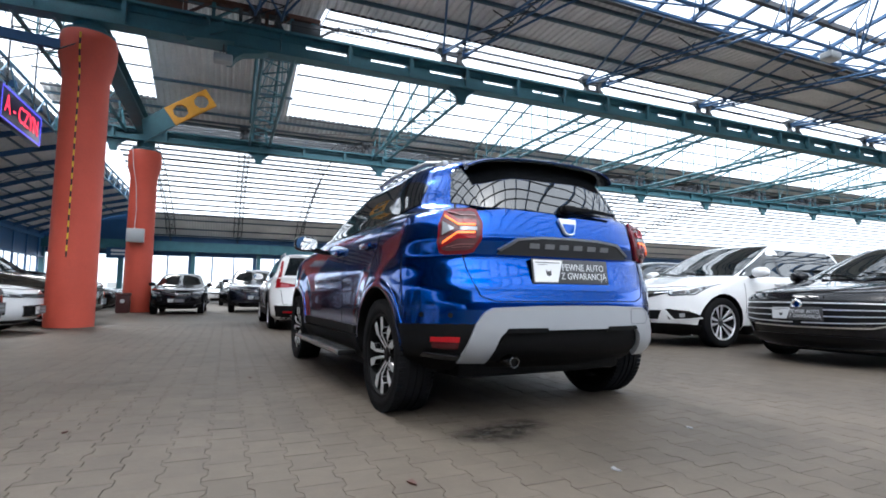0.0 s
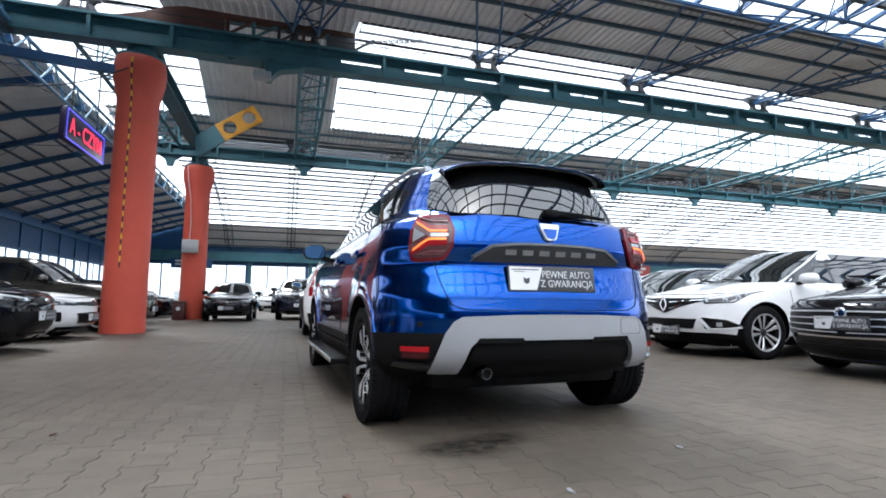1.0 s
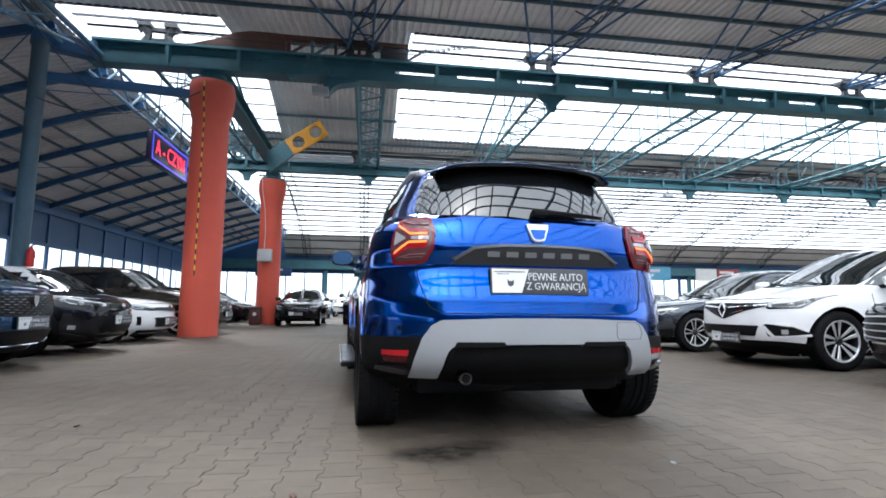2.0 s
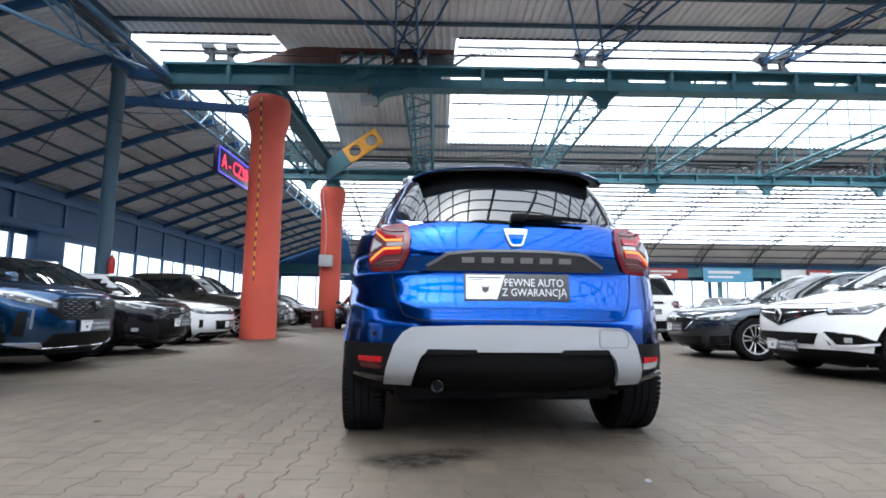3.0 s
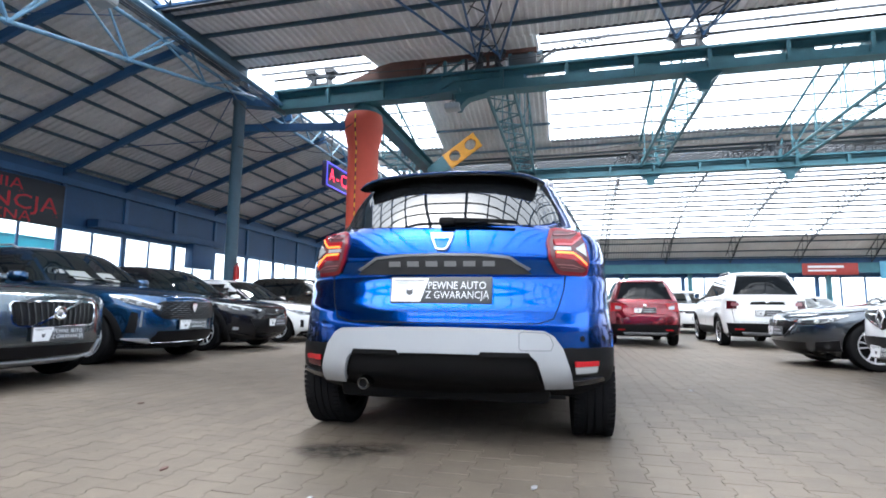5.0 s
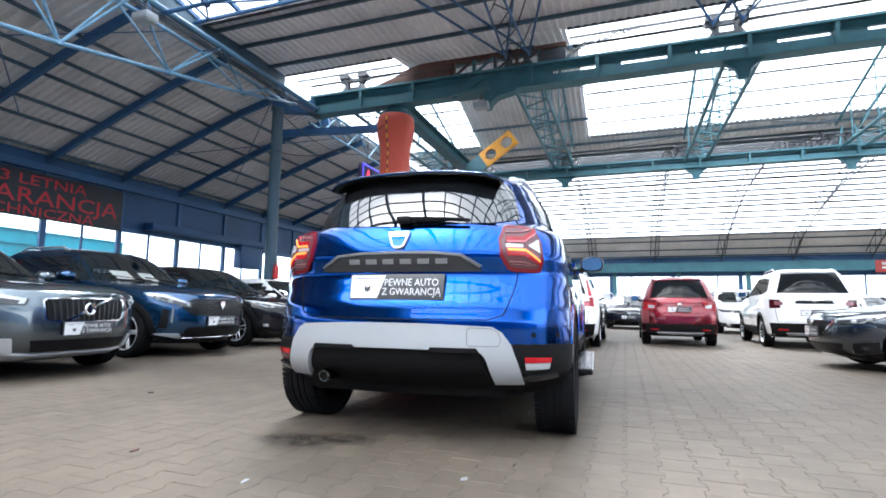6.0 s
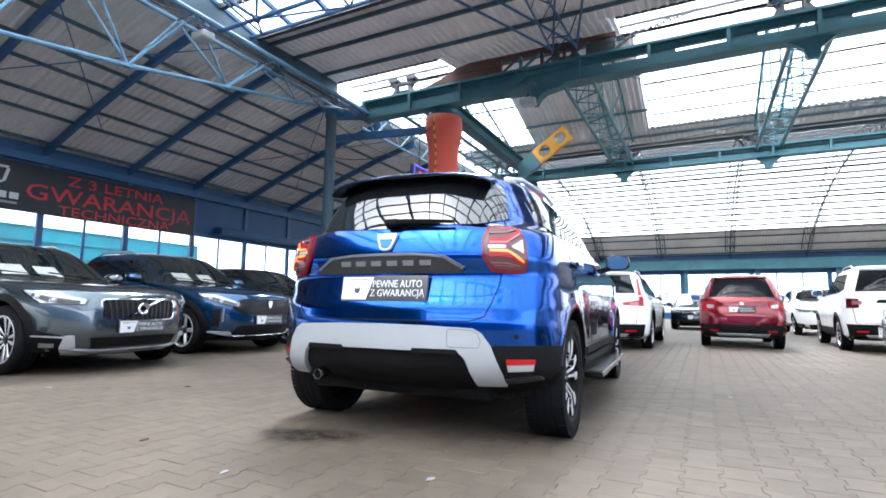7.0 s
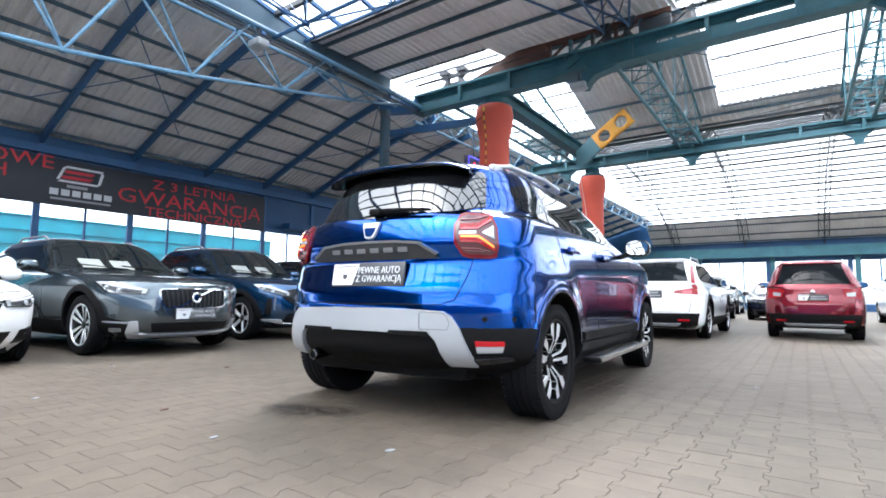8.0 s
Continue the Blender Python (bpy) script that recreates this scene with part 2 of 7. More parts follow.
def pieces(bm):
    """The separate islands of a bmesh, as lists of faces."""
    bm.faces.ensure_lookup_table()
    seen, out = set(), []
    for f in bm.faces:
        if f.index in seen:
            continue
        stack, group = [f], []
        seen.add(f.index)
        while stack:
            g = stack.pop()
            group.append(g)
            for e in g.edges:
                for h in e.link_faces:
                    if h.index not in seen:
                        seen.add(h.index)
                        stack.append(h)
        out.append(group)
    return out


def cut_out(faces):
    b = bmesh.new()
    made = {}
    for f in faces:
        vs = []
        for v in f.verts:
            if v not in made:
                made[v] = b.verts.new(v.co)
            vs.append(made[v])
        b.faces.new(vs).material_index = f.material_index
    return b


def part(name, bm, material, parent=None, label="", smooth=True, sharp=40, split=False):
    """Links a bmesh as one mesh object under parent. What stands on both sides of a car becomes two parts; split makes every island a part."""
    bm.faces.index_update()
    if split:
        obs = [part(name, cut_out(g), material, parent, label, smooth, sharp) for g in pieces(bm)]
        bm.free()
        return obs[0]
    top = parent
    while top is not None and top.parent is not None:
        top = top.parent
    if top is not None and top.get("category") == "car" and name not in WHOLE:
        right = [f for f in bm.faces if f.calc_center_median().x > 0]
        if right and len(right) < len(bm.faces) and all(min(v.co.x for v in f.verts) * max(v.co.x for v in f.verts) > 1e-4 for f in bm.faces):
            keep = set(right)
            other = cut_out([f for f in bm.faces if f not in keep])
            mine = cut_out(right)
            bm.free()
            one = single(name, mine, material, parent, label, smooth, sharp)
            two = single(name, other, material, TWIN.get(parent, parent), label, smooth, sharp)
            TWIN[one] = two
            return one
    return single(name, bm, material, parent, label, smooth, sharp)


def single(name, bm, material, parent, label, smooth, sharp):
    me = bpy.data.meshes.new(name)
    bmesh.ops.recalc_face_normals(bm, faces=bm.faces)
    bm.to_mesh(me)
    bm.free()
    for m in material if isinstance(material, (list, tuple)) else [material]:
        me.materials.append(m)
    if smooth:
        me.shade_smooth()
        me.set_sharp_from_angle(angle=radians(sharp))
    ob = new(name, me)
    if parent is not None:
        ob.parent = parent
    if label:
        ob["label"] = label
    return ob


def shared(name, me, parent, m=None, label=""):
    """Another object on a mesh that exists already."""
    ob = new(name, me)
    ob.parent = parent
    if m is not None:
        ob.matrix_basis = m
    if label:
        ob["label"] = label
    return ob


def thing(name, m, label, category, group="", kind=""):
    ob = new(name)
    ob.empty_display_size = 0.2
    ob.matrix_basis = m
    return tagged(ob, label, category, group, kind)


def fresh():
    return bmesh.new()


def box(bm, x0, x1, y0, y1, z0, z1, mi=0):
    v = [bm.verts.new((x, y, z)) for x in (x0, x1) for y in (y0, y1) for z in (z0, z1)]
    for f in ((0, 1, 3, 2), (4, 6, 7, 5), (0, 4, 5, 1), (2, 3, 7, 6), (0, 2, 6, 4), (1, 5, 7, 3)):
        bm.faces.new([v[i] for i in f]).material_index = mi
    return v


def soft_box(bm, x0, x1, y0, y1, z0, z1, r=0.01):
    """A box with bevelled edges."""
    b = bmesh.new()
    box(b, x0, x1, y0, y1, z0, z1)
    bmesh.ops.bevel(b, geom=b.edges[:], offset=r, segments=2, affect="EDGES", profile=0.5)
    join(bm, b)


def join(bm, other, m=None):
    if m is not None:
        bmesh.ops.transform(other, matrix=m, verts=other.verts)
    seen = {}
    for v in other.verts:
        seen[v] = bm.verts.new(v.co)
    for f in other.faces:
        try:
            nf = bm.faces.new([seen[v] for v in f.verts])
            nf.material_index = f.material_index
        except ValueError:
            pass
    other.free()


def tube(bm, p, q, r, n=6, r2=None, mi=0, caps=True):
    p, q = Vector(p), Vector(q)
    d = (q - p).normalized()
    a = d.orthogonal().normalized()
    b = d.cross(a)
    r2 = r if r2 is None else r2
    rings = []
    for c, rad in ((p, r), (q, r2)):
        rings.append([bm.verts.new(c + (a * math.cos(2 * math.pi * i / n) + b * math.sin(2 * math.pi * i / n)) * rad) for i in range(n)])
    for i in range(n):
        bm.faces.new((rings[0][i], rings[0][(i + 1) % n], rings[1][(i + 1) % n], rings[1][i])).material_index = mi
    if caps:
        bm.faces.new(rings[0][::-1]).material_index = mi
        bm.faces.new(rings[1]).material_index = mi


def bar(bm, p, q, w, h, up=(0, 0, 1), mi=0):
    """A beam of rectangular section from p to q."""
    p, q = Vector(p), Vector(q)
    d = (q - p).normalized()
    u = Vector(up)
    s = d.cross(u)
    if s.length < 1e-4:
        s = d.orthogonal()
    s.normalize()
    u = s.cross(d)
    ends = []
    for c in (p, q):
        ends.append([bm.verts.new(c + s * sx * w / 2 + u * sz * h / 2) for sx, sz in ((-1, -1), (1, -1), (1, 1), (-1, 1))])
    for i in range(4):
        bm.faces.new((ends[0][i], ends[0][(i + 1) % 4], ends[1][(i + 1) % 4], ends[1][i])).material_index = mi
    bm.faces.new(ends[0][::-1]).material_index = mi
    bm.faces.new(ends[1]).material_index = mi


def lathe(bm, profile, n, m=None, mi=0):
    """Turns a profile of (radius, height) round z."""
    b = bmesh.new()
    rings = []
    for r, z in profile:
        if r < 1e-5:
            rings.append([b.verts.new((0, 0, z))])
        else:
            rings.append([b.verts.new((r * math.cos(2 * math.pi * i / n), r * math.sin(2 * math.pi * i / n), z)) for i in range(n)])
    for one, two in zip(rings, rings[1:]):
        for i in range(n):
            a, c = one[i % len(one)], one[(i + 1) % len(one)]
            d, e = two[(i + 1) % len(two)], two[i % len(two)]
            vs = [v for k, v in enumerate((a, c, d, e)) if v not in (a, c, d, e)[:k]]
            if len(vs) > 2:
                b.faces.new(vs).material_index = mi
    join(bm, b, m)


def prism(bm, points, depth, m=None, mi=0, bevel=0.0):
    """A flat outline in x and z, pushed out along +y by depth."""
    b = bmesh.new()
    one = [b.verts.new((x, 0, z)) for x, z in points]
    two = [b.verts.new((x, depth, z)) for x, z in points]
    n = len(points)
    b.faces.new(one)
    b.faces.new(two[::-1])
    for i in range(n):
        b.faces.new((one[i], two[i], two[(i + 1) % n], one[(i + 1) % n]))
    if bevel:
        bmesh.ops.bevel(b, geom=b.edges[:], offset=bevel, segments=1, affect="EDGES")
    for f in b.faces:
        f.material_index = mi
    join(bm, b, m)


def lettering(name, text, size, material, parent, m, stretch=1.0, label="", depth=0.003, align="CENTER"):
    """Raised letters in the x-z plane that face -y before m."""
    cu = bpy.data.curves.new(name, "FONT")
    cu.body, cu.size, cu.extrude = text, size, depth
    cu.align_x, cu.align_y = align, "CENTER"
    cu.resolution_u = 2
    tmp = bpy.data.objects.new(name, cu)
    scene.collection.objects.link(tmp)
    me = bpy.data.meshes.new_from_object(tmp.evaluated_get(bpy.context.evaluated_depsgraph_get()))
    bpy.data.objects.remove(tmp)
    bpy.data.curves.remove(cu)
    me.transform(pose(0, 0, 0, 90) @ Matrix.Diagonal((stretch, 1, 1, 1)))
    me.materials.clear()
    me.materials.append(material)
    me.name = name
    ob = new(name, me)
    ob.parent = parent
    ob.matrix_basis = m
    if label:
        ob["label"] = label
    return ob


# ---------------------------------------------------------------- floor
X_W, X_E, Y_S, Y_N = -12.5, 120.0, -30.0, 45.0
PAVED = (-6.6, 9.9, -1.6, 13.2)  # the stretch laid with single pavers


def floor_sheet():
    bm = fresh()
    x0, x1, y0, y1 = PAVED
    xs, ys = (X_W - 60, x0 + 0.03, x1 - 0.2, X_E + 60), (Y_S - 60, y0 + 0.12, y1 - 0.02, Y_N + 80)
    for i in range(3):
        for j in range(3):
            inner = i == 1 and j == 1
            z = -0.0045 if inner else -0.002
            e = 0.5 if inner else 0.0
            f = bm.faces.new([bm.verts.new((x, y, z)) for x, y in ((xs[i] - e, ys[j] - e), (xs[i + 1] + e, ys[j] - e), (xs[i + 1] + e, ys[j + 1] + e), (xs[i] - e, ys[j + 1] + e))])
            f.material_index = 1 if inner else 0
    ob = part("floor", bm, [M_PAVERFAR, M_JOINT], smooth=False)
    return tagged(ob, "grey-brown concrete paving of the market hall", "floor", kind="structure")


def far_paving():
    """Paving beyond the single pavers: the same concrete, joints by pattern."""
    m = M_PAVER.copy()
    m.name = "concrete_paving_far"
    tree = m.node_tree
    bsdf = tree.nodes["Principled BSDF"]
    geo = tree.nodes.new("ShaderNodeNewGeometry")
    brick = tree.nodes.new("ShaderNodeTexBrick")
    brick.inputs["Scale"].default_value = 1.0
    brick.inputs["Brick Width"].default_value, brick.inputs["Row Height"].default_value = 0.20, 0.165
    brick.inputs["Mortar Size"].default_value = 0.006
    brick.inputs["Color1"].default_value = brick.inputs["Color2"].default_value = (1, 1, 1, 1)
    brick.inputs["Mortar"].default_value = (0.82, 0.82, 0.82, 1)
    turn = tree.nodes.new("ShaderNodeMapping")
    turn.inputs["Rotation"].default_value = (0, 0, radians(90))
    tree.links.new(geo.outputs["Position"], turn.inputs["Vector"])
    tree.links.new(turn.outputs["Vector"], brick.inputs["Vector"])
    mul = tree.nodes.new("ShaderNodeMix")
    mul.data_type, mul.blend_type = "RGBA", "MULTIPLY"
    mul.inputs["Factor"].default_value = 1.0
    old = bsdf.inputs["Base Color"].links[0].from_socket
    tree.links.new(old, mul.inputs["A"])
    tree.links.new(brick.outputs["Color"], mul.inputs["B"])
    tree.links.new(mul.outputs["Result"], bsdf.inputs["Base Color"])
    return m


M_PAVERFAR = far_paving()
floor = floor_sheet()


# ---------------------------------------------------------------- roof
def corrugated(name, profile, x0, x1, label, pitch=0.19, depth=0.045, along="x"):
    """Sheets with trapezoid ribs that run down the slope; the profile is a list of (y, z)."""
    n = int((x1 - x0) / pitch)
    offs = ((0.0, 0), (0.28, 0), (0.42, 1), (0.86, 1))
    xs, lift = [], []
    for i in range(n):
        for o, up in offs:
            xs.append(x0 + (i + o) * pitch)
            lift.append(up * depth)
    verts, faces = [], []
    for s, z in profile:
        for x, u in zip(xs, lift):
            verts.append((x, s, z + u) if along == "x" else (s, x, z + u))
    w = len(xs)
    for r in range(len(profile) - 1):
        for i in range(w - 1):
            faces.append((r * w + i, r * w + i + 1, (r + 1) * w + i + 1, (r + 1) * w + i))
    me = bpy.data.meshes.new(name)
    me.from_pydata(verts, [], faces)
    me.materials.append(M_SHEET)
    ob = new(name, me)
    return tagged(ob, label, "roof", kind="structure")


def glazing(name, profile, x0, x1, label, step=1.2, row=0.9, heavy=0.045, thin=0.018):
    """Milky panes on purlins and thin bars; each pane is a part."""
    holder = thing(name, Matrix(), label, "skylight", kind="structure")
    purl, bars = fresh(), fresh()
    pane = fresh()
    for (ya, za), (yb, zb) in zip(profile, profile[1:]):
        length = math.hypot(yb - ya, zb - za)
        rows = max(1, round(length / row))
        for r in range(rows + 1):
            f = r / rows
            y, z = ya + (yb - ya) * f, za + (zb - za) * f
            bar(purl, (x0, y, z - 0.03), (x1, y, z - 0.03), heavy, heavy * 1.1)
        n = int((x1 - x0) / step)
        for i in range(n + 1):
            x = x0 + i * step
            bar(bars, (x, ya, za - 0.01), (x, yb, zb - 0.01), thin, thin * 1.2)
        v = [pane.verts.new(c) for c in ((x0, ya, za + 0.02), (x1, ya, za + 0.02), (x1, yb, zb + 0.02), (x0, yb, zb + 0.02))]
        pane.faces.new(v)
    part("purlin", purl, M_DARKSTEEL, holder, smooth=False, split=True)
    part("glazing_bar", bars, M_BLUE, holder, smooth=False, split=True)
    p = part("pane", pane, M_ROOFPANE, holder, "milky roof glazing", smooth=False)
    p.visible_shadow = False
    return holder


XM = -6.2
near_sky = [(2.8, 8.3), (8.42, 7.35)]
south_sky = [(-29.2, 7.4), (-25.2, 8.4), (-19.2, 8.3), (-13.2, 7.35), (-9.2, 7.5), (-3.2, 8.4), (2.8, 8.3)]
near_strip = [(8.35, 7.36), (10.10, 7.44), (11.52, 7.42)]
mid_sky = [(11.50, 7.45), (12.80, 7.68), (15.40, 9.05), (17.80, 8.42), (20.37, 7.69)]
valley = [(20.30, 7.70), (21.20, 7.46), (23.30, 7.80), (26.30, 8.85)]
far_sky = [(26.30, 8.85), (30.30, 9.30), (34.80, 8.90), (38.80, 8.00), (42.80, 6.60)]
far_strip = [(42.7, 6.63), (43.8, 5.9), (Y_N + 0.2, 5.0)]
glazing("skylight_south", south_sky, XM, 40.0, "wide skylight of milky panes on heavy dark bars", 1.5, 1.25, 0.13, 0.11)
glazing("skylight_near", near_sky, XM, 40.0, "long near skylight of milky panes on blue steel bars", 1.15, 1.2, 0.11, 0.08)
corrugated("roof_strip_near", near_strip, XM, 70.0, "grey corrugated roof sheets between two skylights")
glazing("skylight_middle", mid_sky, 1.85, 70.0, "milky middle skylight with dark purlins", 1.3, 0.85)
corrugated("roof_strip_middle", mid_sky, -2.75, 1.85, "grey corrugated roof panel beside the skylight")
glazing("skylight_small", mid_sky, XM, -2.75, "small skylight beside the orange column", 1.3, 0.85)
corrugated("roof_valley", valley, XM, X_E, "grey corrugated roof over the far girder")
glazing("skylight_far", far_sky, XM, X_E, "wide far skylight of milky panes with dark purlins", 2.45, 0.85, 0.105, 0.02)
corrugated("roof_strip_far", far_strip, XM, X_E, "grey corrugated roof sheets above the far wall")


def under_purlins():
    bm = fresh()
    for prof in (near_strip, valley, far_strip):
        for (ya, za), (yb, zb) in zip(prof, prof[1:]):
            k = max(1, round(math.hypot(yb - ya, zb - za) / 1.1))
            for i in range(k):
                f = (i + 0.5) / k
                y, z = ya + (yb - ya) * f, za + (zb - za) * f
                bar(bm, (XM, y, z - 0.055), (X_E, y, z - 0.055), 0.06, 0.09)
    for f in (0.1, 0.35, 0.6, 0.85):
        y = 12.55 + (20.3 - 12.55) * f
        z = float(np.interp(y, [p[0] for p in mid_sky], [p[1] for p in mid_sky]))
        bar(bm, (-2.75, y, z - 0.055), (1.85, y, z - 0.055), 0.06, 0.09)
    holder = thing("roof_purlins", Matrix(), "dark steel purlins under the corrugated roof sheets", "purlin", kind="structure")
    part("purlin", bm, M_POST, holder, smooth=False, split=True)


under_purlins()

def aisle_fascia():
    """Closes the step between the aisle roof and the higher hall roof."""
    prof = south_sky + near_sky[1:] + near_strip[1:]
    bm = fresh()
    lo, hi = [], []
    for y, z in prof:
        lo.append([bm.verts.new((XM + dx, y, 7.0)) for dx in (-0.06, 0.0)])
        hi.append([bm.verts.new((XM + dx, y, z + 0.05)) for dx in (-0.06, 0.0)])
    for a, b, c, d in zip(lo, lo[1:], hi, hi[1:]):
        for k in (0, 1):
            bm.faces.new((a[k], b[k], d[k], c[k]))
        bm.faces.new((c[0], d[0], d[1], c[1]))
        bm.faces.new((a[0], b[0], b[1], a[1]))
    tagged(part("roof_fascia", bm, M_POST, smooth=False), "grey-teal sheet fascia above the side aisle roof", "fascia", kind="structure")
    t = thing("side_lattice", Matrix.Translation((XM + 0.35, 0, 0)), "pale lattice truss along the far side aisle", "truss", kind="structure")
    bm = fresh()
    for z, r in ((6.95, 0.05), (6.25, 0.045)):
        tube(bm, (0, 12.3, z), (0, Y_N - 0.6, z), r, 8)
    part("chord", bm, M_LIGHTBLUE, t, split=True)
    bm = fresh()
    y = 12.3
    while y < Y_N - 2.2:
        tube(bm, (0, y, 6.95), (0, y + 0.75, 6.25), 0.028, 6)
        tube(bm, (0, y + 0.75, 6.25), (0, y + 1.5, 6.95), 0.028, 6)
        y += 1.5
    part("lacing", bm, M_LIGHTBLUE, t)


aisle_fascia()

# side aisle: a curved lean-to roof down to the west wall
SIDE = [(XM, 7.1), (-7.9, 6.66), (-9.4, 6.16), (-11.0, 5.58), (X_W - 0.3, 4.88)]
corrugated("roof_side_aisle", SIDE, Y_S, Y_N, "grey corrugated curved roof of the side aisle", along="y")


def side_frames():
    y = -29.8 + 2.3
    holder = thing("side_rafters", Matrix(), "blue curved steel rafters of the side aisle", "rafter", kind="structure")
    while y < Y_N:
        bm = fresh()
        for (xa, za), (xb, zb) in zip(SIDE, SIDE[1:]):
            bar(bm, (xa, y, za - 0.17), (xb, y, zb - 0.17), 0.10, 0.20)
        part("rafter", bm, M_BLUE, holder, smooth=False)
        y += 2.3
    bm = fresh()
    for i in range(len(SIDE) - 1):
        for f in (0.1, 0.7)[: 1 if i == 0 else 2]:
            x = SIDE[i][0] + (SIDE[i + 1][0] - SIDE[i][0]) * f
            z = SIDE[i][1] + (SIDE[i + 1][1] - SIDE[i][1]) * f - 0.08
            bar(bm, (x, Y_S, z), (x, Y_N, z), 0.05, 0.08)
    holder = thing("side_purlins", Matrix(), "dark purlins of the side aisle roof", "purlin", kind="structure")
    part("purlin", bm, M_POST, holder, smooth=False, split=True)
    bm = fresh()
    for k in range(5):
        y = -3.5 + 7.4 * k
        tube(bm, (XM - 0.2, y, 6.72), (-11.0, y + 3.7, 5.36), 0.014)
        tube(bm, (XM - 0.2, y + 3.7, 6.72), (-11.0, y, 5.36), 0.014)
    tagged(part("wind_brace", bm, M_BLUE), "thin blue wind braces under the aisle roof", "brace", kind="structure")


side_frames()


# ---------------------------------------------------------------- walls
def west_wall():
    wall = thing("wall_west", Matrix(), "dark blue steel wall with a band of windows", "wall", kind="structure")
    bm = fresh()
    box(bm, X_W - 0.2, X_W, Y_S, Y_N, 0, 0.75)
    box(bm, X_W - 0.2, X_W, Y_S, Y_N, 3.12, 4.95)
    part("wall_panel", bm, M_NAVY, wall, smooth=False)
    y = -29.8
    posts, mull, ribs = fresh(), fresh(), fresh()
    k = 0
    while y < Y_N:
        bar(posts, (X_W + 0.02, y, 0), (X_W + 0.02, y, 4.7), 0.15, 0.10, up=(1, 0, 0))
        bar(mull, (X_W - 0.03, y + 1.15, 0.75), (X_W - 0.03, y + 1.15, 3.12), 0.06, 0.05, up=(1, 0, 0))
        bm = fresh()
        for a, b in ((y + 0.08, y + 1.115), (y + 1.185, y + 2.22)):
            box(bm, X_W - 0.05, X_W - 0.042, a, b, 0.75, 3.12)
        p = part("window_pane", bm, M_WALLPANE, wall, smooth=False)
        p.visible_shadow = False
        y += 2.3
        k += 1
    bar(ribs, (X_W + 0.06, Y_S, 3.16), (X_W + 0.06, Y_N, 3.16), 0.12, 0.12)
    bar(ribs, (X_W + 0.06, Y_S, 4.55), (X_W + 0.06, Y_N, 4.55), 0.16, 0.2)
    bar(ribs, (X_W - 0.05, Y_S, 0.78), (X_W - 0.05, Y_N, 0.78), 0.14, 0.06)
    part("wall_post", posts, M_BLUE, wall, smooth=False, split=True)
    part("mullion", mull, M_BLUE, wall, smooth=False, split=True)
    part("rail", ribs, M_BLUE, wall, smooth=False, split=True)


west_wall()


def north_wall():
    wall = thing("wall_north", Matrix(), "far glazed wall with blue steel posts", "wall", kind="structure")
    bm = fresh()
    box(bm, X_W - 0.2, X_E, Y_N, Y_N + 0.2, 0, 0.5)
    box(bm, X_W - 0.2, XM, Y_N, Y_N + 0.2, 3.55, 7.2)
    box(bm, XM, X_E, Y_N, Y_N + 0.2, 3.55, 5.1)
    part("wall_panel", bm, M_NAVY, wall, smooth=False)
    posts = fresh()
    x = X_W
    while x < X_E:
        wide = round((x - X_W) / 1.6) % 3 == 0
        bar(posts, (x, Y_N, 0.4), (x, Y_N, 3.6), 0.28 if wide else 0.09, 0.12, up=(0, 1, 0))
        bm = fresh()
        box(bm, x + 0.05, x + 1.55, Y_N + 0.05, Y_N + 0.058, 0.5, 3.55)
        p = part("window_pane", bm, M_WALLPANE, wall, smooth=False)
        p.visible_shadow = False
        x += 1.6
    part("wall_post", posts, M_NAVY, wall, smooth=False, split=True)
    bm = fresh()
    bar(bm, (X_W, Y_N - 0.5, 4.25), (X_E, Y_N - 0.5, 4.25), 0.3, 0.75)
    for i in range(12):
        bar(bm, (X_W + 4.9 * i, Y_N - 0.2, 0), (X_W + 4.9 * i, Y_N - 0.2, 4.6), 0.3, 0.3, up=(0, 1, 0))
    part("edge_beam", bm, M_TEAL, wall, smooth=False)


north_wall()


def closing_walls():
    bm = fresh()
    box(bm, X_E, X_E + 0.2, Y_S, Y_N, 0, 4.6)
    tagged(part("wall_east", bm, M_SHEET, smooth=False), "plain grey far side wall of the hall", "wall", kind="structure")
    # unseen end wall, added dark to give the car paint a dark reflection
    bm = fresh()
    box(bm, X_W - 0.2, X_E, Y_S - 0.2, Y_S, 0, 7.6)
    tagged(part("wall_south", bm, M_NAVY, smooth=False), "unseen dark blue end wall, added for the reflections", "wall", kind="structure")
    bm = fresh()
    box(bm, X_W - 3.4, X_W - 3.2, Y_S, 14.3, 0, 3.15)
    box(bm, X_W - 3.4, X_W - 3.2, 14.5, Y_N, 0, 1.6)
    for z in (0.9, 1.35, 1.8, 2.25, 2.7, 3.15):
        box(bm, X_W - 3.2, X_W - 3.15, Y_S, 14.3, z - 0.04, z)
    tagged(part("fence_outside", bm, M_TEALFILM, smooth=False), "turquoise fence outside the windows", "fence", kind="structure")
    bm = fresh()
    box(bm, X_W, X_E, Y_N + 22, Y_N + 22.5, 0, 1.7)
    tagged(part("backdrop", bm, M_BARK, smooth=False), "pale wall in the distance outside the hall", "backdrop", kind="structure")


closing_walls()


# ---------------------------------------------------------------- girders and columns
GY1, GY2 = 12.25, 20.5
GX = [0.5 + 4.82 * k for k in range(-1, 13)]


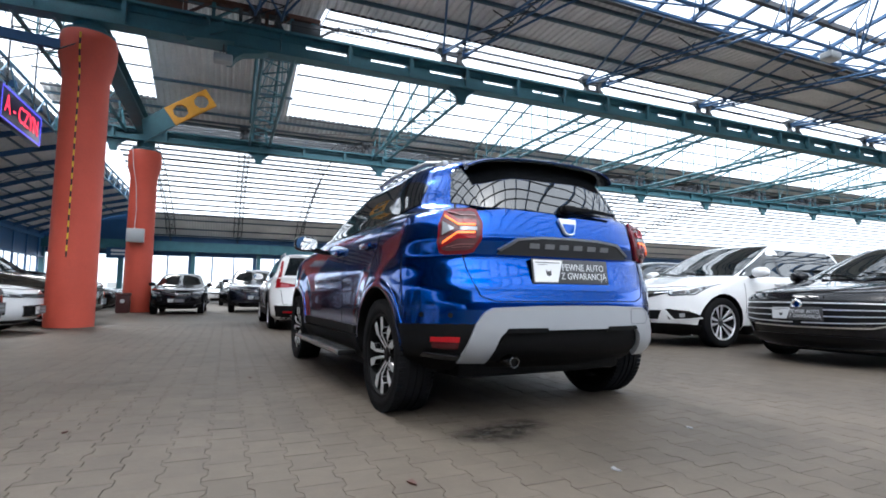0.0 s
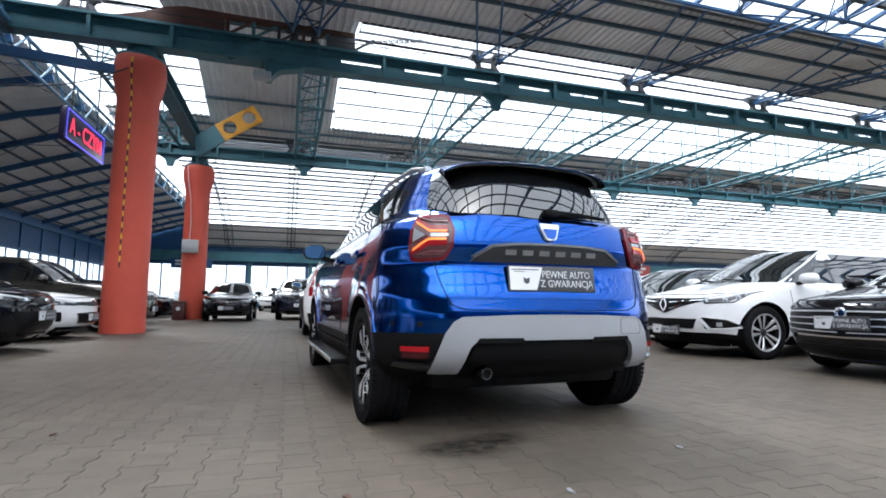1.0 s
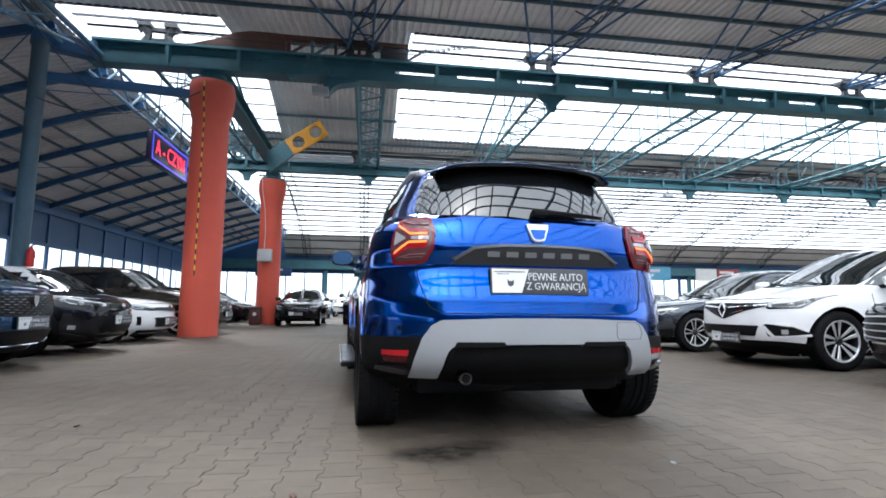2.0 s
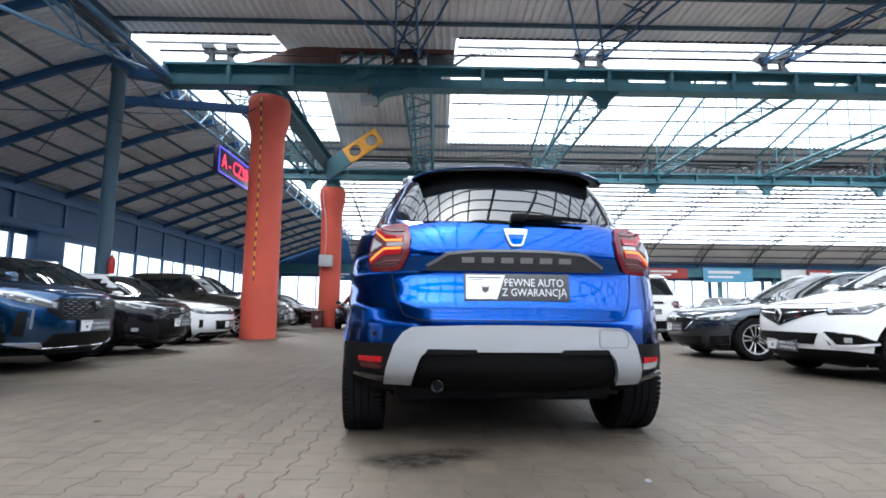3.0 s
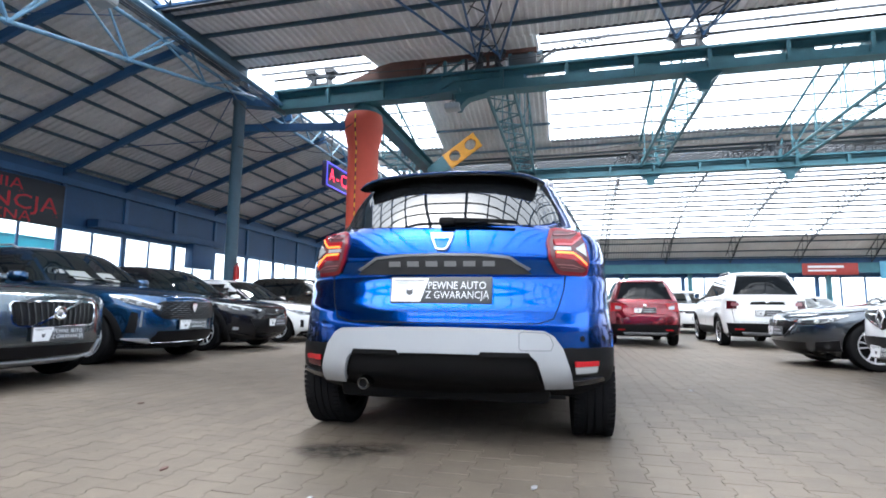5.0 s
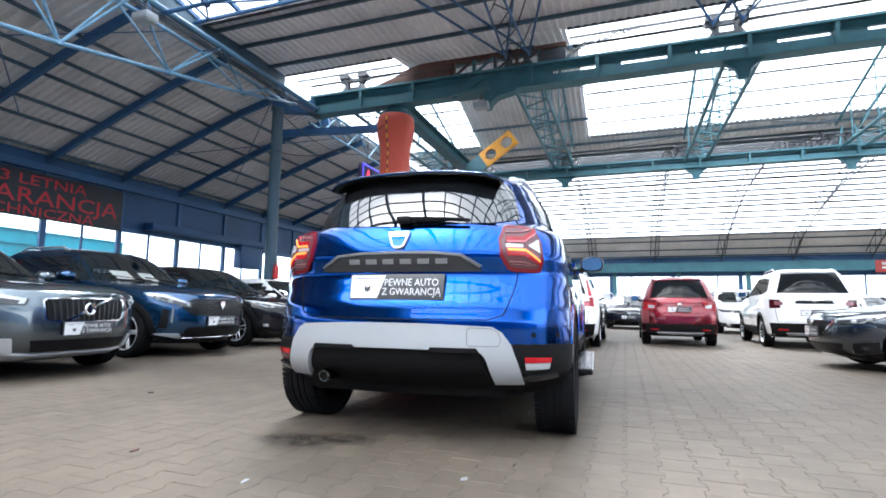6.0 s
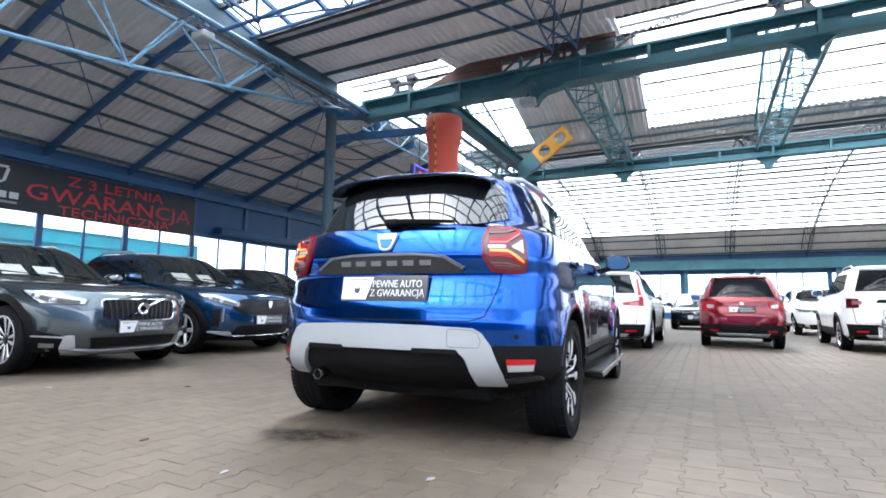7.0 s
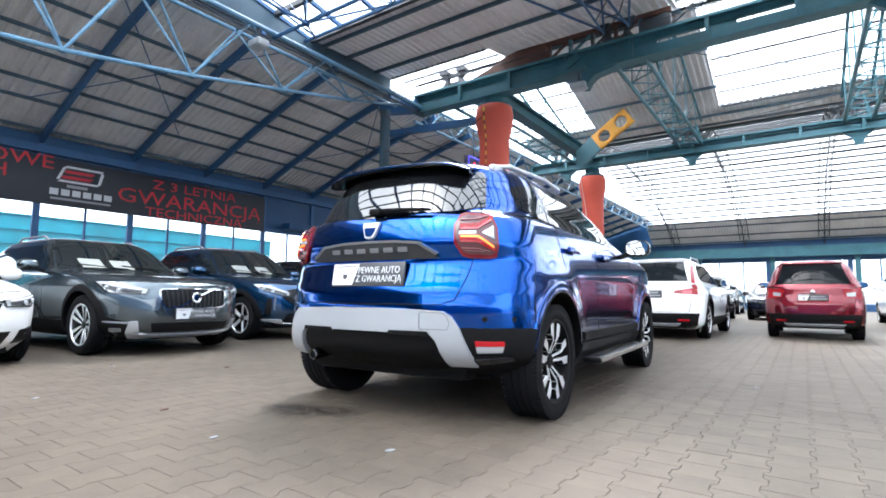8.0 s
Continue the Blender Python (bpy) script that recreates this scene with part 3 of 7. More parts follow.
def girder(name, y, z0, z1, label, pendants):
    g = thing(name, Matrix.Translation((0, y, 0)), label, "girder", kind="structure")
    bm = fresh()
    box(bm, XM + 0.5, X_E, -0.19, 0.19, z0, z0 + 0.06)
    box(bm, XM + 0.5, X_E, -0.19, 0.19, z1 - 0.06, z1)
    part("flange", bm, M_TEAL, g, smooth=False, split=True)
    bm = fresh()
    x = XM + 0.5
    while x < 60:
        box(bm, x, x + (0.6 if x > 0.5 else 1.65), -0.03, 0.03, z0 + 0.06, z1 - 0.06)
        box(bm, x, x + 0.08, -0.17, 0.17, z0 + 0.06, z1 - 0.06)
        x += 1.63
    box(bm, XM + 0.5, X_E, -0.05, 0.05, z0 + 0.06, z0 + 0.30)
    box(bm, XM + 0.5, X_E, -0.05, 0.05, z1 - 0.2, z1 - 0.06)
    part("web", bm, M_TEAL, g, smooth=False, split=True)
    for x in GX:
        if pendants is None or x in pendants:
            bm = fresh()
            prism(bm, [(-0.42, 0), (0.42, 0), (0.16, -0.2), (0.1, -0.42), (-0.1, -0.42), (-0.16, -0.2)], 0.12, pose(x + 0.3, -0.06, z0))
            part("pendant_plate", bm, M_TEAL, g)
        bm = fresh()
        for dx in (-0.28, 0.32):
            tube(bm, (x + dx, 0, z1), (x + dx * 0.7, 0, z1 + 0.22), 0.13, 8, 0.075)
            tube(bm, (x + dx * 0.7, 0, z1 + 0.2), (x + dx, 0, z1 + 0.42), 0.075, 8, 0.13)
            box(bm, x + dx - 0.15, x + dx + 0.15, -0.15, 0.15, z1 + 0.40, z1 + 0.49)
        bar(bm, (x - 0.42, 0, z1 + 0.36), (x + 0.45, 0, z1 + 0.36), 0.10, 0.10)
        bar(bm, (x - 0.30, 0, z1 + 0.12), (x + 0.32, 0, z1 + 0.12), 0.06, 0.06)
        part("bearing_bracket", bm, M_DARKSTEEL, g)
    return g


girder("girder_near", GY1, 6.38, 6.98, "heavy teal built-up steel girder on the orange column", GX[2:3])
girder("girder_far", GY2, 6.10, 6.54, "second teal steel girder further into the hall", None)


def cross_frames():
    """Twin sloping tubes from girder to girder, with lacing and hangers."""
    for x in GX:
        t = thing("cross_frame", Matrix.Translation((x + 0.3, 0, 0)), "pair of laced teal tubes between the two girders", "truss", "cross frames", "structure")
        bm = fresh()
        for dx in (-0.36, 0.36):
            tube(bm, (dx, GY1, 6.42), (dx, GY2, 6.4), 0.055)
            tube(bm, (dx, GY1 + 0.3, 7.05), (dx, 15.6, 8.65), 0.045)
            tube(bm, (dx, 15.6, 8.65), (dx, GY2, 7.3), 0.045)
        for i in range(9):
            y = GY1 + 0.4 + i * 0.9
            tube(bm, (-0.36, y, 6.43), (0.36, y + 0.45, 6.43), 0.022, 5)
            tube(bm, (0.36, y + 0.45, 6.43), (-0.36, y + 0.9, 6.42), 0.022, 5)
        part("tube", bm, M_TEAL, t)
        bm = fresh()
        for y in (13.8, 15.6, 17.4, 19.2):
            z = float(np.interp(y, (GY1, 15.6, GY2), (7.05, 8.65, 7.3)))
            for dx in (-0.36, 0.36):
                tube(bm, (dx, y, 6.42), (dx, y, z), 0.022, 5)
            tube(bm, (-0.36, y, 6.42), (0.36, y, z), 0.018, 5)
        for dx in (-0.3, 0.3):
            tube(bm, (dx, GY2, 6.54), (dx * 0.6, GY2, 7.25), 0.07, 6, 0.03)
        part("hanger", bm, M_TEAL, t)


cross_frames()


def far_arches():
    for k in range(-1, 9):
        x = 0.5 + 4.82 * k
        t = thing("lattice_arch", Matrix.Translation((x, 0, 0)), "laced steel arch under the far skylight", "truss", "lattice arches", "structure")
        bm = fresh()
        prof = valley[1:] + far_sky[1:] + far_strip[1:]
        pts = []
        for (ya, za), (yb, zb) in zip(prof, prof[1:]):
            n = max(1, round(math.hypot(yb - ya, zb - za) / 0.9))
            pts += [(ya + (yb - ya) * i / n, za + (zb - za) * i / n) for i in range(n)]
        for (ya, za), (yb, zb) in zip(pts, pts[1:]):
            for dx in (-0.3, 0.3):
                tube(bm, (dx, ya, za - 0.2), (dx, yb, zb - 0.2), 0.03, 5)
            tube(bm, (0, ya, za - 0.75), (0, yb, zb - 0.75), 0.035, 5)
            tube(bm, (-0.3, ya, za - 0.2), (0, yb, zb - 0.75), 0.018, 4)
            tube(bm, (0.3, ya, za - 0.2), (0, yb, zb - 0.75), 0.018, 4)
            tube(bm, (0, ya, za - 0.75), (0.3, yb, zb - 0.2), 0.018, 4)
        part("lattice", bm, M_DARKSTEEL, t)


far_arches()


def orange_column(x, y, r, height, label):
    c = thing("column", Matrix.Translation((x, y, 0)), label, "column", "orange columns", "structure")
    bm = fresh()
    prof = [(0, 0), (r, 0), (r * 1.0, 0.02), (r * 0.985, 2.0), (r * 0.97, height - 1.15), (r * 0.98, height - 0.95),
            (r * 1.08, height - 0.75), (r * 1.2, height - 0.5), (r * 1.23, height - 0.22), (r * 1.15, height - 0.02), (r * 1.1, height), (0, height)]
    lathe(bm, prof, 48)
    part("shaft", bm, M_ORANGE, c)
    return c


COL1, COL2 = (-3.06, 12.48), (-3.06, 20.8)
col1 = orange_column(*COL1, 0.435, 6.14, "thick round column painted orange with a flared head")
bm = fresh()
lathe(bm, [(0, 6.142), (0.48, 6.142), (0.48, 6.2), (0.3, 6.26), (0.3, 6.38), (0, 6.38)], 32)
part("bearing", bm, M_TEAL, col1)
tape_a = radians(-94)
for i in range(38):
    bm = fresh()
    z = 1.40 + i * 0.1215
    rr = 0.4355 * float(np.interp(z, (0, 2, 4.99, 5.19, 5.39, 5.64, 5.92), (1, 0.985, 0.97, 0.98, 1.08, 1.2, 1.23)))
    r2 = 0.4355 * float(np.interp(z + 0.12, (0, 2, 4.99, 5.19, 5.39, 5.64, 5.92), (1, 0.985, 0.97, 0.98, 1.08, 1.2, 1.23)))
    vs = []
    for zz, rad in ((z, rr), (z + 0.12, r2)):
        for a in (-0.034, 0.034):
            vs.append(((rad + 0.004) * math.cos(tape_a + a), (rad + 0.004) * math.sin(tape_a + a), zz))
    f = [bm.verts.new(v) for v in vs]
    g = [bm.verts.new((v[0] * 0.97, v[1] * 0.97, v[2])) for v in vs]
    bm.faces.new((f[0], f[1], f[3], f[2]))
    for a, b in ((0, 1), (1, 3), (3, 2), (2, 0)):
        bm.faces.new((f[a], g[a], g[b], f[b]))
    part("tape_stripe", bm, M_TAPE_Y if i % 2 else M_TAPE_K, col1, smooth=False)
col2 = orange_column(*COL2, 0.44, 5.77, "second thick orange column with a grey box on it")
bm = fresh()
lathe(bm, [(0, 5.772), (0.46, 5.772), (0.46, 5.85), (0.3, 5.91), (0.3, 6.10), (0, 6.10)], 32)
part("bearing", bm, M_TEAL, col2)


def haunches():
    bm = fresh()
    # beam from column to column
    box(bm, -3.26, -2.86, GY1 + 0.2, GY2 - 0.2, 6.34, 6.39)
    box(bm, -3.26, -2.86, GY1 + 0.2, GY2 - 0.2, 6.72, 6.77)
    box(bm, -3.09, -3.03, GY1 + 0.2, GY2 - 0.2, 6.39, 6.72)
    ob = part("tie_beam", bm, M_TEAL, smooth=False)
    tagged(ob, "teal steel beam between the two orange columns", "beam", kind="structure")
    bm = fresh()
    prism(bm, [(-0.85, 0.0), (-0.45, 0.06), (0.05, 0.20), (0.5, 0.42), (0.9, 0.50), (1.6, 0.50), (1.75, 0.36), (1.75, 0.0)], 0.22, pose(COL1[0], GY1 - 0.11, 6.98), bevel=0.01)
    tagged(part("haunch_plate", bm, M_RUST), "dark rusty haunch plate on the girder above the column", "steel plate", kind="structure")
    t = thing("haunch_truss", Matrix.Translation((0, GY1, 6.98)), "short rusty truss on the girder beside the haunch", "truss", kind="structure")
    bm = fresh()
    bar(bm, (-1.5, 0, 0.45), (1.75, 0, 0.45), 0.14, 0.11)
    part("chord", bm, M_RUST, t, smooth=False)
    for k in range(6):
        x = -1.25 + 0.58 * k
        bm = fresh()
        bar(bm, (x, 0, 0), (x, 0, 0.45), 0.08, 0.12, up=(0, 1, 0))
        bar(bm, (x, 0.0, 0.02), (x + 0.58, 0.0, 0.44), 0.05, 0.07, up=(0, 1, 0))
        part("brace", bm, (M_RUST, M_TEAL, M_DARKSTEEL)[k % 3], t, smooth=False)
    bm = fresh()
    soft_box(bm, 1.05, 1.75, -0.1, 0.1, 0.0, 0.34, 0.02)
    part("bearing_block", bm, M_DARKSTEEL, t)
    bm = fresh()
    prism(bm, [(0, 0), (0.9, 0), (0.75, -0.06), (0.35, -0.14), (0.2, -0.26), (0.12, -0.40), (0, -0.40)], 0.3, pose(-0.35, GY1 - 0.15, 6.38))
    tagged(part("girder_haunch", bm, M_TEAL), "curved teal haunch under the near girder", "steel plate", kind="structure")
    bm = fresh()
    bar(bm, (-1.2, GY1 - 0.25, 6.33), (-0.4, GY1 - 0.25, 6.78), 0.06, 0.2)
    bar(bm, (-1.2, GY1 - 0.22, 6.35), (-0.2, GY1 - 0.22, 6.43), 0.3, 0.08)
    tagged(part("girder_gusset", bm, M_TEAL, smooth=False), "teal gusset under the near girder", "steel plate", kind="structure")
    # strut with the yellow end
    s = thing("bracket", pose(-1.55, 18.4, 6.88, 0, -35, 0) @ Matrix.Scale(1.32, 4), "diagonal bracket with a yellow plate that has two round holes", "bracket", kind="structure")
    bm = fresh()
    for c in (-0.22, 0.34):
        sq = [(c - 0.29, -0.24), (c, -0.24), (c + 0.27, -0.24), (c + 0.27, 0), (c + 0.27, 0.24), (c, 0.24), (c - 0.29, 0.24), (c - 0.29, 0)]
        for yy in (0, 0.1):
            o = [bm.verts.new((x, yy, z)) for x, z in sq]
            r = [bm.verts.new((c + 0.175 * math.cos(a), yy, 0.175 * math.sin(a))) for a in [radians(-135 + 45 * i) for i in range(8)]]
            for i in range(8):
                bm.faces.new((o[i], o[(i + 1) % 8], r[(i + 1) % 8], r[i]))
        r0 = [(c + 0.175 * math.cos(radians(-135 + 45 * i)), 0.175 * math.sin(radians(-135 + 45 * i))) for i in range(8)]
        for i in range(8):
            (xa, za), (xb, zb) = r0[i], r0[(i + 1) % 8]
            bm.faces.new([bm.verts.new(v) for v in ((xa, 0, za), (xb, 0, zb), (xb, 0.1, zb), (xa, 0.1, za))])
    part("yellow_plate", bm, M_YELLOW, s, smooth=False)
    bm = fresh()
    prism(bm, [(-1.35, -0.3), (-0.51, -0.24), (-0.51, 0.24), (-1.1, 0.2)], 0.1)
    part("lower_plate", bm, M_TEAL, s, smooth=False)


haunches()


# ---------------------------------------------------------------- blue trusses near the camera
def side_truss():
    t = thing("side_truss", Matrix.Translation((-5.82, 0, 0)), "light blue fish-bellied lattice truss along the side aisle", "truss", kind="structure")
    hi = 6.6
    bm = fresh()
    for dx, r in ((-0.3, 0.045), (0.3, 0.06)):
        tube(bm, (dx, Y_S, hi), (dx, GY1, hi), r, 8)
    part("chord", bm, M_LIGHTBLUE, t, split=True)
    bays = [(11.6, 6.55), (9.45, 6.0), (7.3, 5.54), (5.15, 5.08), (3.0, 4.72), (0.85, 4.5), (-1.3, 4.5), (-3.45, 4.72), (-5.6, 5.08), (-7.75, 5.54), (-9.9, 6.0), (-12.05, 6.55)]
    bm = fresh()
    for (ya, za), (yb, zb) in zip(bays, bays[1:]):
        tube(bm, (0, ya, za), (0, yb, zb), 0.042, 8)
    part("lower_chord", bm, M_LIGHTBLUE, t)
    for (ya, za), (yb, zb), (yc, zc) in zip(bays, bays[1:], bays[2:]):
        bm = fresh()
        for y in (yb + min(1.3, (ya - yb) / 2), (yb + yc) / 2):
            for dx in (-0.3, 0.3):
                tube(bm, (0, yb, zb), (dx, y, hi - 0.02), 0.026, 6)
            tube(bm, (-0.3, y, hi), (0.3, y, hi), 0.025, 6)
        lathe(bm, [(0, -0.07), (0.07, -0.04), (0.07, 0.04), (0, 0.07)], 8, Matrix.Translation((0, yb, zb)))
        part("brace", bm, M_LIGHTBLUE, t)
    bm = fresh()
    for k, dz in enumerate((0.0, 0.05, 0.10)):
        tube(bm, (0.42 + 0.03 * k, Y_S, hi + dz - 0.32), (0.40, GY1, hi + dz - 0.32), 0.015, 5)
    part("cable", bm, M_DARKSTEEL, t, split=True)


side_truss()


def space_frame():
    """Blue space frame below the near skylight."""
    top = [2.9, 5.5, 8.2]
    mid = [4.2, 6.85]
    zt = [8.05, 7.7, 7.22]
    zm = 6.55
    t = thing("space_frame", Matrix(), "blue tubular space frame under the near skylight", "truss", kind="structure")
    bm = fresh()
    for y, z in zip(top, zt):
        tube(bm, (XM, y, z), (60, y, z), 0.045, 6)
    for y in mid:
        tube(bm, (XM, y, zm), (60, y, zm), 0.045, 6)
    part("chord", bm, M_BLUE, t, split=True)
    n = 26
    for i in range(n):
        x = XM + 0.4 + i * 2.6
        bm = fresh()
        for j, y in enumerate(mid):
            for k in (j, j + 1):
                tube(bm, (x + 1.3, y, zm), (x, top[k], zt[k]), 0.025, 5)
                tube(bm, (x + 1.3, y, zm), (x + 2.6, top[k], zt[k]), 0.025, 5)
        for k in (0, 1):
            tube(bm, (x, top[k], zt[k]), (x, top[k + 1], zt[k + 1]), 0.03, 5)
        tube(bm, (x + 1.3, mid[0], zm), (x + 1.3, mid[1], zm), 0.03, 5)
        for j, y in enumerate(mid):
            lathe(bm, [(0, -0.07), (0.09, -0.04), (0.09, 0.04), (0, 0.07)], 8, Matrix.Translation((x + 1.3, y, zm)))
            lathe(bm, [(0, -0.05), (0.07, -0.03), (0.07, 0.03), (0, 0.05)], 8, Matrix.Translation((x, top[j], zt[j])))
            tube(bm, (x + 1.3, y, zm), (x + 1.3, y, float(np.interp(y, top, zt))), 0.018, 5)
            tube(bm, (x + 1.3, y, zm), (x + 0.65, (y + top[j]) / 2, float(np.interp((y + top[j]) / 2, top, zt))), 0.015, 5)
            tube(bm, (x + 1.3, y, zm), (x + 1.95, (y + top[j + 1]) / 2, float(np.interp((y + top[j + 1]) / 2, top, zt))), 0.015, 5)
        for j in (0, 1):
            tube(bm, (x, top[j], zt[j]), (x + 2.6, top[j + 1], zt[j + 1]), 0.018, 5)
        part("strut", bm, M_BLUE, t)


space_frame()


def tie_lattices():
    """Thin laced ties from the girder's brackets up to the space frame."""
    for x in GX[1:]:
        t = thing("tie_lattice", Matrix.Translation((x, 0, 0)), "dark laced ties between girder bracket and space frame", "truss", "tie lattices", "structure")
        bm = fresh()
        for dx in (-0.28, 0.32):
            tube(bm, (dx, 12.15, 7.32), (dx + 1.1, 8.25, 7.18), 0.03, 6)
            tube(bm, (dx, 12.15, 7.32), (dx - 1.5, 8.25, 7.18), 0.03, 6)
            tube(bm, (dx, 12.15, 7.25), (dx * 0.4 + 0.3, 6.85, 6.55), 0.028, 6)
        part("tie", bm, M_BLUE, t, split=True)
        bm = fresh()
        for i in range(6):
            f, g = i / 6, (i + 1) / 6
            a = Vector((-0.28 + 0.47 * f, 12.15 - 5.3 * f, 7.25 - 0.7 * f))
            b = Vector((0.32 + 0.11 * g, 12.15 - 5.3 * g, 7.25 - 0.7 * g))
            tube(bm, a, b, 0.013, 5)
            if i < 4:
                h = float(np.interp(b.y, (8.35, 10.1, 11.52), (7.36, 7.44, 7.42)))
                tube(bm, b, (b.x + 0.3, b.y - 0.5, h - 0.1), 0.016, 5)
                tube(bm, b, (b.x - 0.4, b.y + 0.3, h - 0.1), 0.016, 5)
        part("lacing", bm, M_DARKSTEEL, t)


tie_lattices()


def blue_post():
    p = thing("side_post", Matrix.Translation((-6.47, 11.62, 0)), "blue round steel post at the side aisle", "post", kind="structure")
    bm = fresh()
    lathe(bm, [(0, 0), (0.25, 0), (0.25, 0.03), (0.16, 0.035), (0.16, 6.4), (0.2, 6.45), (0.2, 6.5), (0, 6.5)], 20)
    part("shaft", bm, M_POST, p)
    bm = fresh()
    bar(bm, (0, 0.1, 5.78), (3.0, 0.6, 5.78), 0.12, 0.2)
    bar(bm, (-0.2, 0, 6.6), (0.9, 0.5, 6.6), 0.3, 0.35)
    part("arm", bm, M_BLUE, p, smooth=False)


blue_post()


# ---------------------------------------------------------------- car bodies
def monotone(xs, ys, x):
    """Smooth interpolation through (xs, ys) without overshoot."""
    xs, ys = np.asarray(xs, float), np.asarray(ys, float)
    x = min(max(x, xs[0]), xs[-1])
    h = np.diff(xs)
    d = np.diff(ys) / h
    m = np.zeros(len(xs))
    m[0], m[-1] = d[0], d[-1]
    for i in range(1, len(xs) - 1):
        m[i] = 0 if d[i - 1] * d[i] <= 0 else 2 * d[i - 1] * d[i] / (d[i - 1] + d[i])
    i = min(int(np.searchsorted(xs, x, "right")) - 1, len(h) - 1)
    t = (x - xs[i]) / h[i]
    return float((2 * t**3 - 3 * t**2 + 1) * ys[i] + (t**3 - 2 * t**2 + t) * h[i] * m[i] + (-2 * t**3 + 3 * t**2) * ys[i + 1] + (t**3 - t**2) * h[i] * m[i + 1])


class Body:
    """A car body as plan outlines stacked in height. Rear axle at y = 0, forward +y.
    levels: (height, half width, rear, front, rear corner depth, front corner depth)."""

    def __init__(self, levels, p=3.0, q=2.0, wb=2.67, hub=0.345, arch=0.40, flare=0.0):
        self.lv = list(zip(*levels))
        self.flare = flare
        self.p, self.q, self.wb, self.hub, self.arch = p, q, wb, hub, arch
        self.cache = {}

    def wing(self, v, w):
        """Swells the side out round the wheel arches by the flare."""
        if self.flare and v.x > 0:
            for cy in (0.0, self.wb):
                d = math.hypot(v.y - cy, v.z - self.hub)
                u = min(1.0, max(0.0, (self.arch + 0.24 - d) / 0.24))
                v.x += self.flare * u * u * (3 - 2 * u) * (v.x / w) ** 4
        return v

    def at(self, z):
        k = round(z, 4)
        if k not in self.cache:
            self.cache[k] = tuple(monotone(self.lv[0], c, z) for c in self.lv[1:])
        return self.cache[k]

    def around(self, f, z, off=0.0):
        """A point of the outline: f from 0 (middle of the rear) over 1 to 2 (rear and front ends of the side) to 3 (middle of the front)."""
        w, r, fr, cr, cf = self.at(z)
        if f <= 1:
            a = f * math.pi / 2
            x, y = w * math.sin(a) ** (2 / self.p), r + cr * (1 - math.cos(a) ** (2 / self.q))
        elif f <= 2:
            x, y = w, (r + cr) + (fr - cf - r - cr) * (f - 1)
        else:
            a = (3 - f) * math.pi / 2
            x, y = w * math.copysign(abs(math.sin(a)) ** (2 / self.p), a), fr - cf * (1 - math.cos(a) ** (2 / self.q))
        return self.wing(Vector((x, y, z)), w)

    def side(self, y, z):
        w, r, fr, cr, cf = self.at(z)
        if y < r + cr:
            u = min(1, (r + cr - y) / cr)
            x = w * max(0, 1 - u**self.q) ** (1 / self.p)
        elif y > fr - cf:
            u = min(1, (y - fr + cf) / cf)
            x = w * max(0, 1 - u**self.q) ** (1 / self.p)
        else:
            x = w
        return self.wing(Vector((x, y, z)), w)

    def rear(self, x, z):
        w, r, fr, cr, cf = self.at(z)
        u = min(0.9999, abs(x) / w)
        return Vector((x, r + cr * (1 - (1 - u**self.p) ** (1 / self.q)), z))

    def front(self, x, z):
        w, r, fr, cr, cf = self.at(z)
        u = min(0.9999, abs(x) / w)
        return Vector((x, fr - cf * (1 - (1 - u**self.p) ** (1 / self.q)), z))

    def shell(self, bm, res=1.0, z_lo=None, z_hi=None):
        zs = []
        lv = self.lv[0]
        for a, b in zip(lv, lv[1:]):
            n = max(2, math.ceil((b - a) / (0.035 / res)))
            zs += [a + (b - a) * i / n for i in range(n)]
        zs.append(lv[-1])
        zs = [z for z in zs if (z_lo is None or z >= z_lo - 1e-6) and (z_hi is None or z <= z_hi + 1e-6)]
        nr, ns = max(5, round(12 * res)), max(14, round(44 * res))
        fs = [i / nr for i in range(nr)] + [1 + i / ns for i in range(ns)] + [2 + i / nr for i in range(nr + 1)]
        rows = []
        for z in zs:
            half = [self.around(f, z) for f in fs]
            ring = [v.copy() for v in half] + [Vector((-v.x, v.y, v.z)) for v in half[-2:0:-1]]
            for v in ring:
                for cy in (0.0, self.wb):
                    dy, dz = v.y - cy, v.z - self.hub
                    d = math.hypot(dy, dz)
                    if d < self.arch and abs(v.x) > 0.45 and d > 1e-4:
                        v.y, v.z = cy + dy * self.arch / d, self.hub + dz * self.arch / d
                        if abs(v.x) > 0.6:
                            v.x = math.copysign(self.side(v.y, v.z).x, v.x)
            rows.append([(bm.verts.new(v), v) for v in ring])
        n = len(rows[0])
        for one, two in zip(rows, rows[1:]):
            for i in range(n):
                vs = [one[i], one[(i + 1) % n], two[(i + 1) % n], two[i]]
                c = sum((v[1] for v in vs), Vector()) / 4
                on = all(min(abs(math.hypot(v[1].y - cy, v[1].z - self.hub) - self.arch) for cy in (0, self.wb)) < 2e-3 for v in vs)
                if on and abs(c.x) > 0.45:
                    continue
                bm.faces.new([v[0] for v in vs])
        bm.faces.new([v[0] for v in rows[-1]])
        bmesh.ops.dissolve_degenerate(bm, dist=1e-4, edges=bm.edges[:])

    def normal(self, fn, a, z):
        e = 0.004
        du = fn(a + e, z) - fn(a - e, z)
        dv = fn(a, z + e) - fn(a, z - e)
        n = du.cross(dv)
        return n.normalized() if n.length > 1e-9 else Vector((0, 0, 1))

